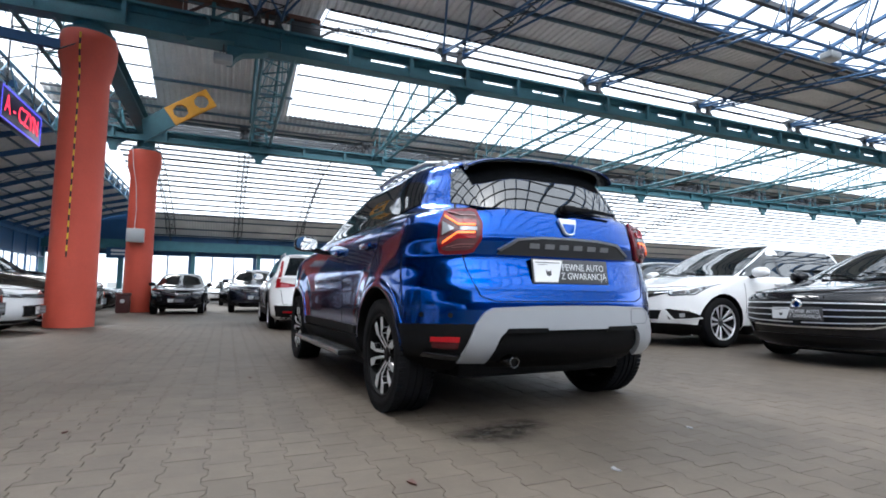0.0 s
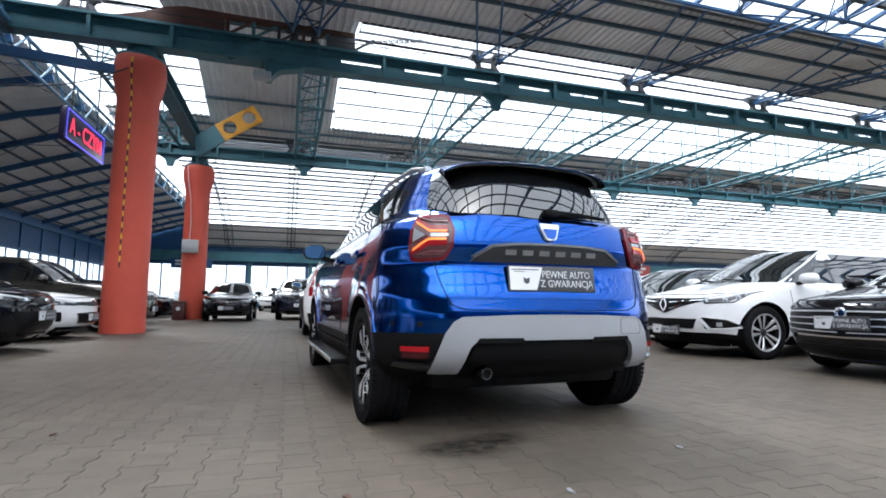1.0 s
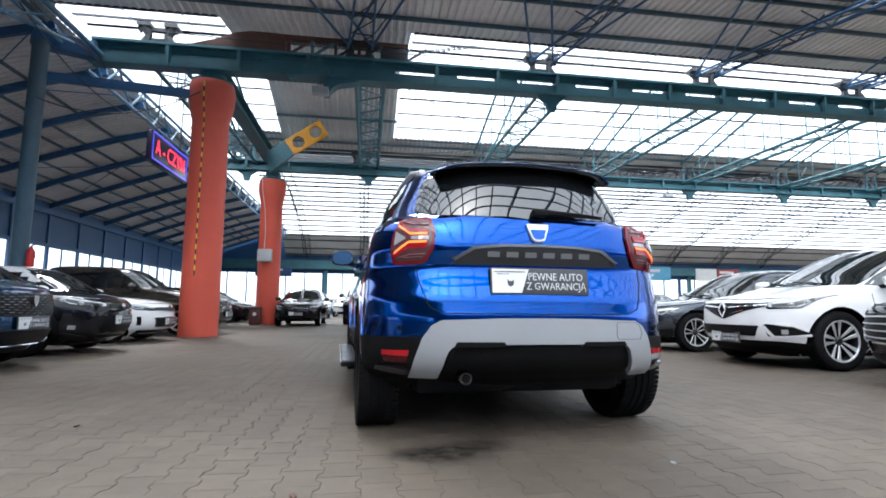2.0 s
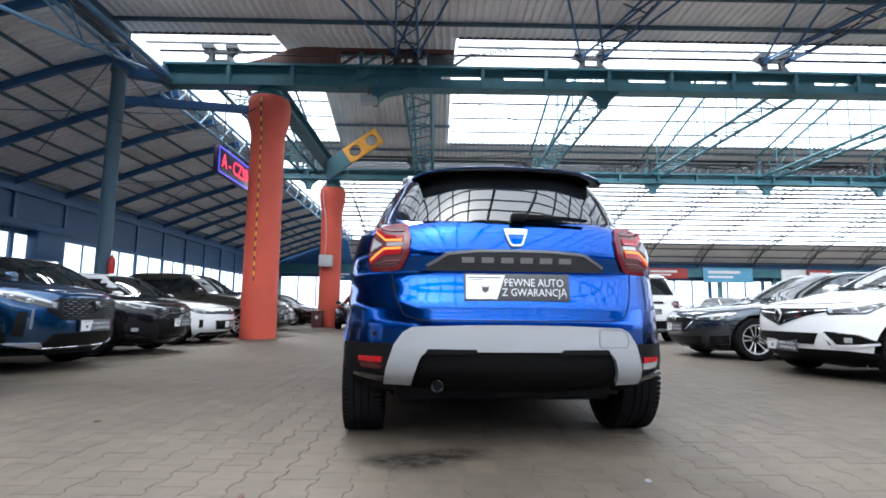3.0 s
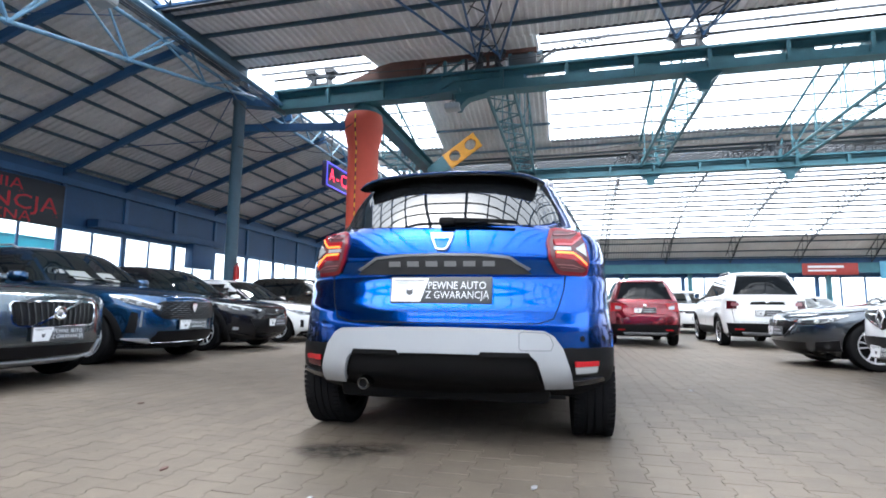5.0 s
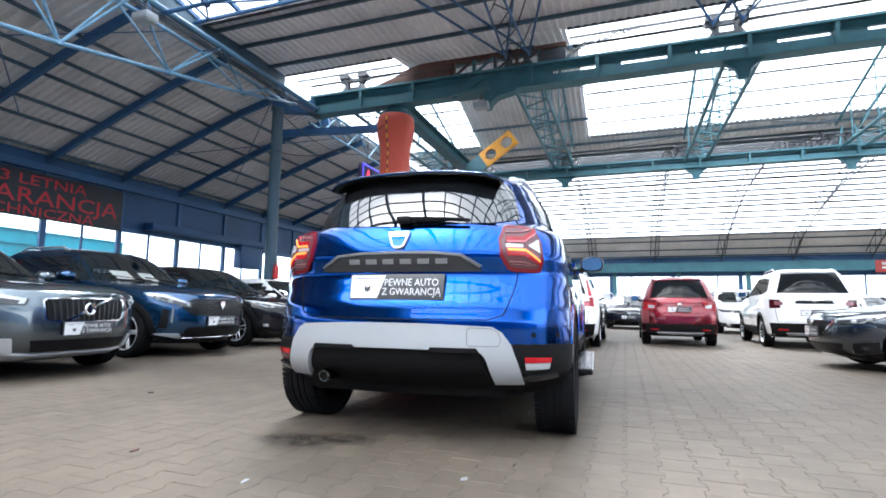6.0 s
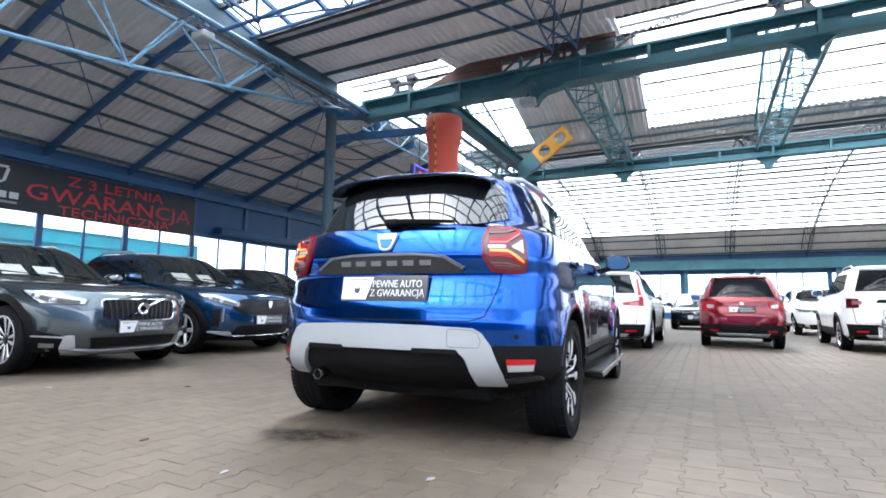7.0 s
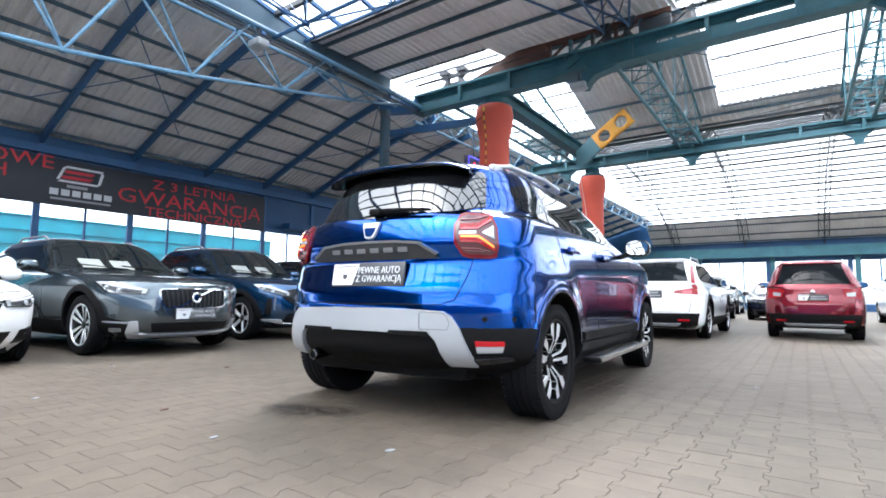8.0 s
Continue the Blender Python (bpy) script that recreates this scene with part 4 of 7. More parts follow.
    def patch(self, bm, kind, low, high, off=0.004, thick=0.012, n=14, m=6, mirror=False, mi=0, bulge=0.0, ruled=None):
        """A thin plate that follows the body between two lines of (a, z). kind: side (a = y), rear or front (a = x), round (a = place round the outline)."""
        fn = {"side": self.side, "rear": self.rear, "front": self.front, "round": lambda a, z: self.around(a, z)}[kind]
        centre = Vector((0, self.wb / 2, 0.7))

        def along(line, s):
            ds = [0.0]
            for (a, b), (c, d) in zip(line, line[1:]):
                ds.append(ds[-1] + math.hypot(c - a, d - b))
            if ds[-1] == 0:
                return line[0]
            t = s * ds[-1]
            return float(np.interp(t, ds, [p[0] for p in line])), float(np.interp(t, ds, [p[1] for p in line]))

        def exact(line, s):
            """By share of the point index where the lines have corners, so that corners stay."""
            k = s * (len(line) - 1)
            i = min(int(k), len(line) - 2)
            f = k - i
            return line[i][0] + (line[i + 1][0] - line[i][0]) * f, line[i][1] + (line[i + 1][1] - line[i][1]) * f

        pick = exact if len(low) == len(high) and len(low) > 2 else along
        cols = max(n, len(low) - 1)
        if pick is exact:
            per = max(1, round(n / (len(low) - 1)))
            cols = per * (len(low) - 1)
        for sx in (1, -1) if mirror else (1,):
            top, bot = [], []
            for i in range(cols + 1):
                la, ha = pick(low, i / cols), pick(high, i / cols)
                r1, r2 = [], []
                for j in range(m + 1):
                    f = j / m
                    a, z = la[0] + (ha[0] - la[0]) * f, la[1] + (ha[1] - la[1]) * f
                    v = fn(a, z)
                    nn = self.normal(fn, a, z)
                    if ruled is not None:  # straight up and down, with an even crown
                        v = fn(*la).lerp(fn(*ha), f)
                        nn = self.normal(fn, (la[0] + ha[0]) / 2, (la[1] + ha[1]) / 2)
                    if nn.dot(v - centre) < 0:
                        nn = -nn
                    extra = bulge * (1 - (2 * f - 1) ** 2) * (1 - (2 * i / cols - 1) ** 2)
                    if ruled is not None:
                        extra = ruled * 4 * f * (1 - f)
                    p, q = v + nn * (off + extra), v + nn * (off - thick)
                    r1.append(bm.verts.new((p.x * sx, p.y, p.z)))
                    r2.append(bm.verts.new((q.x * sx, q.y, q.z)))
                top.append(r1)
                bot.append(r2)
            for i in range(cols):
                for j in range(m):
                    bm.faces.new((top[i][j], top[i + 1][j], top[i + 1][j + 1], top[i][j + 1])).material_index = mi
                for j in (0, m):
                    bm.faces.new((top[i][j], bot[i][j], bot[i + 1][j], top[i + 1][j])).material_index = mi
            for i in (0, cols):
                for j in range(m):
                    bm.faces.new((top[i][j], top[i][j + 1], bot[i][j + 1], bot[i][j])).material_index = mi


# ---------------------------------------------------------------- wheels
WHEELS = {}


def wheel_meshes(kind, radius, width, rim_r, spokes, dark, seg):
    """Tyre, rim and hub of one kind of wheel; the axis is x, the outer side +x."""
    key = (kind, radius, width, rim_r)
    if key in WHEELS:
        return WHEELS[key]
    turn = Matrix.Rotation(radians(90), 4, "Y")
    w = width / 2
    tyre = fresh()
    prof = [(rim_r - 0.005, -w * 0.82), (rim_r + 0.015, -w * 0.95), (radius * 0.86, -w), (radius * 0.95, -w * 0.93), (radius * 0.985, -w * 0.8)]
    for k in range(9):
        z = -w * 0.74 + k * (w * 1.48 / 8)
        deep = 0.008 if k in (2, 4, 6) else 0.0
        if deep:
            prof += [(radius, z - 0.006), (radius - deep, z - 0.004), (radius - deep, z + 0.004), (radius, z + 0.006)]
        else:
            prof.append((radius, z))
    prof += [(radius * 0.985, w * 0.8), (radius * 0.95, w * 0.93), (radius * 0.86, w), (rim_r + 0.015, w * 0.95), (rim_r - 0.005, w * 0.82)]
    lathe(tyre, prof, seg, turn)
    if kind == "hero":
        for i in range(72):
            for row, (z0, z1) in enumerate(((-0.96, -0.60), (0.60, 0.96))):
                b = bmesh.new()
                a = 2 * math.pi * (i + 0.5 * row) / 72
                box(b, radius - 0.03, radius + 0.0035, -0.0105, 0.0105, z0 * w, z1 * w)
                join(tyre, b, turn @ Matrix.Rotation(a, 4, "Z"))
    rim, inset = fresh(), fresh()
    barrel = [(rim_r - 0.02, -w * 0.8), (rim_r + 0.004, -w * 0.85), (rim_r - 0.02, -w * 0.3), (rim_r - 0.025, w * 0.5), (rim_r - 0.012, w * 0.8), (rim_r + 0.008, w * 0.86)]
    lathe(inset, barrel, seg, turn)
    if kind == "hero":
        lathe(inset, [(rim_r + 0.008, w * 0.86), (rim_r + 0.004, w * 0.92), (rim_r - 0.010, w * 0.90), (rim_r - 0.016, w * 0.80)], seg, turn)
    else:
        lathe(rim, [(rim_r + 0.008, w * 0.86), (rim_r + 0.004, w * 0.92), (rim_r - 0.010, w * 0.90), (rim_r - 0.016, w * 0.80)], seg, turn)
    lathe(inset, [(0, w * 0.6), (0.03, w * 0.6), (0.034, w * 0.55), (0.062, w * 0.45), (0.066, w * 0.2), (0, w * 0.2)], 20, turn)
    hub = fresh()
    lathe(hub, [(0, w * 0.05), (rim_r - 0.03, w * 0.05), (rim_r - 0.03, -w * 0.1), (0, -w * 0.1)], 28, turn)
    lathe(hub, [(0, w * 0.1), (rim_r * 0.72, w * 0.1), (rim_r * 0.72, w * 0.06)], 28, turn)
    for s in range(spokes):
        a = 2 * math.pi * s / spokes
        for side in (-1, 1):
            b = bmesh.new()
            if kind == "hero":
                pts = [(side * 0.006, 0.040), (side * 0.022, 0.040), (side * 0.030, rim_r * 0.52), (side * 0.066, rim_r * 0.62), (side * 0.080, rim_r - 0.020), (side * 0.034, rim_r - 0.008), (side * 0.014, rim_r * 0.50)]
            elif kind == "blade":
                pts = [(side * 0.010, 0.05), (side * 0.030, 0.05), (side * 0.078, rim_r - 0.018), (side * 0.026, rim_r - 0.014)]
            elif kind == "multi":
                pts = [(side * 0.002, 0.05), (side * 0.016, 0.05), (side * 0.046, rim_r - 0.018), (side * 0.016, rim_r - 0.014)]
            elif kind == "star":
                pts = [(side * 0.001, 0.05), (side * 0.028, 0.05), (side * 0.034, rim_r - 0.02), (side * 0.001, rim_r - 0.02)]
            else:
                pts = [(side * 0.008, 0.05), (side * 0.026, 0.05), (side * 0.055, rim_r - 0.02), (side * 0.030, rim_r - 0.02)]
            if side < 0:
                pts = pts[::-1]
            n = len(pts)
            lo = [b.verts.new((x, y, w * (0.30 if y < 0.1 else 0.42))) for x, y in pts]
            hi = [b.verts.new((x, y, w * (0.50 if y < 0.1 else 0.80))) for x, y in pts]
            b.faces.new(lo[::-1]).material_index = 1
            b.faces.new(hi)
            for i in range(n):
                b.faces.new((lo[i], lo[(i + 1) % n], hi[(i + 1) % n], hi[i])).material_index = 1
            bmesh.ops.bevel(b, geom=b.edges[:], offset=0.003, segments=1, affect="EDGES")
            join(rim, b, turn @ Matrix.Rotation(a, 4, "Z"))
        if kind == "hero":
            b = bmesh.new()
            pts = [(-0.022, 0.06), (0.022, 0.06), (0.03, rim_r - 0.02), (-0.03, rim_r - 0.02)]
            lo = [b.verts.new((x, y, w * 0.2)) for x, y in pts]
            hi = [b.verts.new((x, y, w * 0.44)) for x, y in pts]
            b.faces.new(lo[::-1])
            b.faces.new(hi)
            for i in range(4):
                b.faces.new((lo[i], lo[(i + 1) % 4], hi[(i + 1) % 4], hi[i]))
            join(inset, b, turn @ Matrix.Rotation(a + math.pi / spokes, 4, "Z"))
    if kind != "hero":
        lathe(inset, [(0.02, w * 0.62), (0.03, w * 0.62), (0.03, w * 0.58)], 12, turn)
    out = []
    for nm, b, mm in (("tyre", tyre, M_RUBBER), ("rim", rim, M_DARKALLOY if dark else M_ALLOY), ("wheel", hub, M_TRIM), ("rim_inset", inset, M_TRIM if kind == "hero" else M_DARKALLOY)):
        me = bpy.data.meshes.new(nm + "_" + kind)
        bmesh.ops.recalc_face_normals(b, faces=b.faces)
        b.to_mesh(me)
        b.free()
        me.materials.append(mm)
        if nm == "rim":
            me.materials.append(M_TRIM)
        me.shade_smooth()
        me.set_sharp_from_angle(angle=radians(35))
        out.append(me)
    WHEELS[key] = out
    return out


def add_wheels(car, body, half_track, kind="double", radius=0.345, width=0.22, rim_r=0.235, spokes=5, dark=False, seg=48, spin=0.0, back=0.0):
    tyre, rim, hub, inset = wheel_meshes(kind, radius, width, rim_r, spokes, dark, seg)
    k = 0
    for cy in (-back, body.wb):
        for sx in (1, -1):
            m = Matrix.Translation((sx * half_track, cy, radius)) @ (Matrix.Rotation(math.pi, 4, "Z") if sx < 0 else Matrix()) @ Matrix.Rotation(spin + 0.5 * k, 4, "X")
            w = shared("wheel", hub, car, m)
            shared("tyre", tyre, w)
            shared("rim", rim, w)
            shared("rim_inset", inset, w, label="dark inner part of the rim")
            k += 1


def arch_liners(car, body, inner=0.5):
    bm = fresh()
    n = 18
    for cy in (0.0, body.wb):
        for sx in (1, -1):
            r = body.arch + 0.003
            rows = []
            for x in (inner, 0.0):
                row = []
                for i in range(n + 1):
                    a = radians(-12 + 204 * i / n)
                    y, z = cy + r * math.cos(a), body.hub + r * math.sin(a)
                    xx = x if x else max(inner, body.side(y, max(z, body.lv[0][0])).x - 0.004)
                    row.append(bm.verts.new((sx * xx, y, z)))
                rows.append(row)
            for i in range(n):
                bm.faces.new((rows[0][i], rows[0][i + 1], rows[1][i + 1], rows[1][i]))
            bm.faces.new(rows[0])
    part("wheel_arch_liner", bm, M_TRIM, car, split=True)
    bm = fresh()
    z0 = body.lv[0][0]
    box(bm, -inner - 0.12, inner + 0.12, body.at(z0)[1] + 0.12, body.at(z0)[2] - 0.15, z0 - 0.03, z0 + 0.08)
    box(bm, -0.62, 0.62, body.arch + 0.02, body.wb - body.arch - 0.02, z0 - 0.02, z0 + 0.12)
    part("underbody", bm, M_TRIM, car, smooth=False)


def arch_trim(car, body, r0, r1, material, name="wheel_arch_trim", a0=-20, a1=200, proud=0.018):
    """A lip round each wheel arch."""
    n = 26
    for cy in (0.0, body.wb):
        bm = fresh()
        for sx in (1, -1):
            ring = []
            for i in range(n + 1):
                a = radians(a0 + (a1 - a0) * i / n)
                row = []
                for r, o in ((r0, -0.03), (r0, proud * 0.8), (r0 + (r1 - r0) * 0.35, proud), (r1, proud * 0.35), (r1 + 0.004, -0.02)):
                    y, z = cy + r * math.cos(a), body.hub + r * math.sin(a)
                    z = max(z, body.lv[0][0])
                    row.append(bm.verts.new((sx * (body.side(y, z).x + o), y, z)))
                ring.append(row)
            for p, q in zip(ring, ring[1:]):
                for j in range(4):
                    bm.faces.new((p[j], q[j], q[j + 1], p[j + 1]))
        part(name, bm, material, car)


def plate(car, m, name="sales_plate"):
    """The dealer's card in the plate holder: a white field with a small emblem, a grey field with two lines of writing."""
    bm = fresh()
    soft_box(bm, -0.27, 0.27, 0.0, 0.014, -0.070, 0.070, 0.004)
    p = part(name, bm, M_PLATEGREY, car, "grey and white sales card in a black plate holder")
    p.matrix_basis = m
    bm = fresh()
    prism(bm, [(-0.262, -0.062), (-0.105, -0.062), (-0.062, 0.062), (-0.262, 0.062)], 0.003, pose(0, -0.0025, 0))
    part("white_field", bm, M_PLATEWHITE, p, smooth=False)
    bm = fresh()
    prism(bm, [(-0.180, -0.016), (-0.164, -0.026), (-0.148, -0.016), (-0.146, 0.012), (-0.156, 0.004), (-0.172, 0.004), (-0.182, 0.012)], 0.002, pose(0, -0.0042, -0.005))
    box(bm, -0.25, -0.085, -0.0042, -0.0025, 0.045, 0.0495)
    box(bm, -0.235, -0.17, -0.0042, -0.0025, 0.034, 0.037)
    part("emblem", bm, M_PLATEGREY, p, smooth=False)
    return p


def plate_text(p):
    lettering("lettering", "PEWNE AUTO", 0.056, M_WHITE_PRINT, p, pose(0.086, -0.0015, 0.022), 0.86, depth=0.0012)
    lettering("lettering", "Z GWARANCJĄ", 0.055, M_WHITE_PRINT, p, pose(0.088, -0.0015, -0.028), 0.86, depth=0.0012)


def plate_bars(p):
    bm = fresh()
    box(bm, -0.045, 0.205, -0.0025, 0.0005, 0.008, 0.034)
    box(bm, -0.045, 0.245, -0.0025, 0.0005, -0.044, -0.014)
    part("printed_lines", bm, M_GREY_PRINT, p, smooth=False)


def mirror_pair(car, body, y, z, material, sides=(1, -1), size=1.0):
    x0 = body.side(y, z).x
    for sx in sides:
        bm = fresh()
        b = bmesh.new()
        bmesh.ops.create_icosphere(b, subdivisions=3, radius=1.0)
        for v in b.verts:
            v.co = Vector((math.copysign(abs(v.co.x) ** 0.7, v.co.x) * 0.115 * size, max(v.co.y, -0.35) * 0.12 * size, math.copysign(abs(v.co.z) ** 0.75, v.co.z) * 0.078 * size))
        join(bm, b, Matrix.Translation((sx * (x0 + 0.155 * size), y, z + 0.075)))
        ob = part("door_mirror", bm, material, car)
        bm = fresh()
        b = bmesh.new()
        bmesh.ops.create_circle(b, cap_ends=True, radius=1.0, segments=20)
        for v in b.verts:
            v.co = Vector((math.copysign(abs(v.co.x) ** 0.7, v.co.x) * 0.098 * size, 0, math.copysign(abs(v.co.y) ** 0.75, v.co.y) * 0.064 * size))
        join(bm, b, Matrix.Translation((sx * (x0 + 0.155 * size), y - 0.046 * size, z + 0.075)))
        part("mirror_glass", bm, M_MIRROR, ob, "mirror glass")
        bm = fresh()
        bar(bm, (sx * (x0 - 0.02), y + 0.02, z), (sx * (x0 + 0.1), y + 0.01, z + 0.03), 0.07, 0.04)
        part("mirror_arm", bm, M_TRIM, ob, smooth=False)


def seams(car, body, lines, name="panel_gap", w=0.004):
    """Dark panel gaps that follow the body. lines: (kind, [(a, z), ...])."""
    bm = fresh()
    for kind, pts in lines:
        for (a, z), (c, d) in zip(pts, pts[1:]):
            l = math.hypot(c - a, d - z)
            nx, nz = -(d - z) / l * w, (c - a) / l * w
            body.patch(bm, kind, [(a - nx, z - nz), (c - nx, d - nz)], [(a + nx, z + nz), (c + nx, d + nz)], 0.0015, 0.004, 5, 1, True)
    part(name, bm, M_TRIM, car, split=True)


# ---------------------------------------------------------------- parked cars
def generic_levels(L, W, H, wb, ro, style):
    """Body outlines from the main sizes of a car."""
    w, fo = W / 2, L - wb - ro
    s = dict(
        suv=dict(hf=0.555, hr=0.655, bb=-0.54, bt=-1.34, rb=0.93, rt=0.55, rm=0.76),
        hatch=dict(hf=0.52, hr=0.62, bb=-0.50, bt=-1.45, rb=0.92, rt=0.35, rm=0.68),
        mpv=dict(hf=0.53, hr=0.62, bb=-0.10, bt=-1.35, rb=0.94, rt=0.55, rm=0.78),
        wagon=dict(hf=0.565, hr=0.655, bb=-0.72, bt=-1.55, rb=0.96, rt=0.25, rm=0.62),
        sedan=dict(hf=0.545, hr=0.645, bb=-0.20, bt=-1.38, rb=0.90, rt=-0.55, rm=-0.1),
    )[style]
    hf, hr = s["hf"] * H, s["hr"] * H
    yb, yt = wb + s["bb"], wb + s["bt"]
    z0 = {"suv": 0.150, "wagon": 0.130}.get(style, 0.115) * H

    def rear(z):
        f = (z - hr) / (H - hr)
        return -(s["rb"] + (s["rt"] - s["rb"]) * f**1.15) * ro

    def front(z):
        f = (z - hr) / (0.97 * H - hr)
        return yb + (yt - yb) * min(1, f)

    lv = [
        (z0, 0.84 * w, -0.72 * ro, wb + 0.74 * fo, 0.28, 0.66),
        (max(0.185 * H, z0 + 0.06), 0.95 * w, -0.93 * ro, wb + 0.93 * fo, 0.32, 0.74),
        (0.30 * H, 0.985 * w, -1.0 * ro, wb + 1.0 * fo, 0.36, 0.78),
        (0.42 * H, 1.0 * w, -0.99 * ro, wb + 0.99 * fo, 0.36, 0.78),
        (hf - 0.06, 0.995 * w, -0.965 * ro, wb + 0.955 * fo, 0.36, 0.78),
        (hf, 0.985 * w, -0.955 * ro, wb + 0.88 * fo, 0.36, 0.76),
        (hf + (hr - hf) * 0.55, 0.97 * w, -0.945 * ro, wb + 0.38 * fo, 0.34, 0.66),
        (hr, 0.95 * w, -s["rb"] * ro, yb + 0.12, 0.32, 0.40),
        (hr + 0.03, 0.925 * w, rear(hr + 0.03), front(hr + 0.03) + 0.02, 0.30, 0.38),
        (0.80 * H, 0.83 * w, rear(0.80 * H), front(0.80 * H), 0.28, 0.34),
        (0.92 * H, 0.73 * w, rear(0.92 * H), front(0.92 * H), 0.28, 0.32),
        (0.965 * H, 0.66 * w, rear(0.965 * H) + 0.05, front(0.965 * H) - 0.06, 0.28, 0.32),
        (0.99 * H, 0.55 * w, rear(0.99 * H) + 0.18, front(0.97 * H) - 0.32, 0.26, 0.3),
        (1.0 * H, 0.40 * w, rear(H) + 0.4, front(0.97 * H) - 0.62, 0.2, 0.25),
    ]
    return lv, s


def trace(bm, body, kind, pts, w, off=0.006, thick=0.012, mirror=True, n=4):
    """A narrow raised strip along a line on the body."""
    for (a, z), (c, d) in zip(pts, pts[1:]):
        k = 0.75 if kind == "round" else 1.0
        l = math.hypot((c - a) * k, d - z) or 1
        na, nz = -(d - z) / l * w / k, (c - a) * k / l * w
        body.patch(bm, kind, [(a - na, z - nz), (c - na, d - nz)], [(a + na, z + nz), (c + na, d + nz)], off, thick, n, 1, mirror)


def blend(low, high, f0, f1, s0, s1):
    """The lines of a smaller field inside the field between two lines: f across, s along."""
    def at(line, s):
        k = s * (len(line) - 1)
        i = min(int(k), len(line) - 2)
        g = k - i
        return line[i][0] + (line[i + 1][0] - line[i][0]) * g, line[i][1] + (line[i + 1][1] - line[i][1]) * g
    out = []
    for f in (f0, f1):
        row = []
        for i in range(len(low)):
            s = s0 + (s1 - s0) * i / (len(low) - 1)
            a, b = at(low, s), at(high, s)
            row.append((a[0] + (b[0] - a[0]) * f, a[1] + (b[1] - a[1]) * f))
        out.append(row)
    return out


def head_lamps(car, body, low, high, inside=None, dots=(0.35, 0.62)):
    bm = fresh()
    body.patch(bm, "round", low, high, 0.006, 0.02, 14, 5, True)
    lamp = part("head_lamp", bm, M_LAMPCLEAR, car, "clear head lamp with dark bezel")
    bm = fresh()
    trace(bm, body, "round", low, 0.007, 0.008, 0.012)
    trace(bm, body, "round", [low[0], high[0]], 0.006, 0.008, 0.012)
    trace(bm, body, "round", [low[-1], high[-1]], 0.006, 0.008, 0.012)
    part("lamp_seal", bm, M_GLOSSBLACK, lamp)
    bm = fresh()
    a, b = blend(low, high, 0.12, 0.58, 0.22, 0.93)
    body.patch(bm, "round", a, b, 0.0085, 0.01, 12, 3, True)
    part("lamp_bezel", bm, M_LAMPDARK, lamp)
    bm = fresh()
    for s in dots:
        a, b = blend(low, high, 0.36, 0.37, s, s + 0.01)
        v = body.around(*a[0])
        n = body.normal(lambda u, z: body.around(u, z), *a[0])
        if n.dot(v - Vector((0, body.wb / 2, 0.7))) < 0:
            n = -n
        for sx in (1, -1):
            q = Vector((n.x * sx, n.y, n.z)).to_track_quat("Z", "Y").to_matrix().to_4x4()
            lathe(bm, [(0, 0.022), (0.014, 0.02), (0.024, 0.012), (0.026, 0.006), (0.034, 0.010), (0.036, 0.004)], 14, Matrix.Translation((v.x * sx, v.y, v.z)) @ q)
    part("projector", bm, M_LAMPCLEAR, lamp, split=True)
    bm = fresh()
    a, b = blend(low, high, 0.70, 0.84, 0.08, 0.9)
    body.patch(bm, "round", a, b, 0.009, 0.008, 12, 1, True)
    part("light_guide", bm, M_WHITEPLASTIC, lamp)


def front_grille(car, body, low, high, bars="none", frame=None, kind="front", rows=4):
    bm = fresh()
    body.patch(bm, kind, low, high, 0.004, 0.02, 16, 4, kind == "round")
    gr = part("grille", bm, M_GRILLE, car)
    bm = fresh()
    if bars == "upright":
        for k in range(27):
            s = (k + 0.5) / 27
            a, b = blend(low, high, 0.06, 0.94, s - 0.0045, s + 0.0045)
            body.patch(bm, kind, [a[0], a[-1]], [b[0], b[-1]], 0.013, 0.012, 1, 2)
    elif bars == "slats":
        for k in range(rows):
            f = (k + 0.5) / rows
            a, b = blend(low, high, f - 0.021, f + 0.021, 0.02, 0.98)
            body.patch(bm, kind, a, b, 0.016, 0.016, 14, 1, kind == "round")
    elif bars == "mesh":
        for j in range(9):
            for k in range(17):
                s, f = (k + 0.5 + 0.5 * (j % 2)) / 18, (j + 0.5) / 9
                a, b = blend(low, high, f - 0.018, f + 0.018, s - 0.017, s + 0.017)
                body.patch(bm, kind, [a[0], a[-1]], [b[0], b[-1]], 0.011, 0.008, 1, 1)
    if bm.faces:
        part("grille_bar", bm, M_BRIGHTBAR if bars == "slats" else M_DARKALLOY if bars == "upright" else M_DARKCHROME, gr, "", split=bars == "slats")
    else:
        bm.free()
    if frame:
        bm = fresh()
        for line in (low, high, [low[0], high[0]], [low[-1], high[-1]]):
            trace(bm, body, kind, line, 0.007, 0.016, 0.018, kind == "round")
        part("grille_frame", bm, frame, gr, "bright grille surround")
    return gr


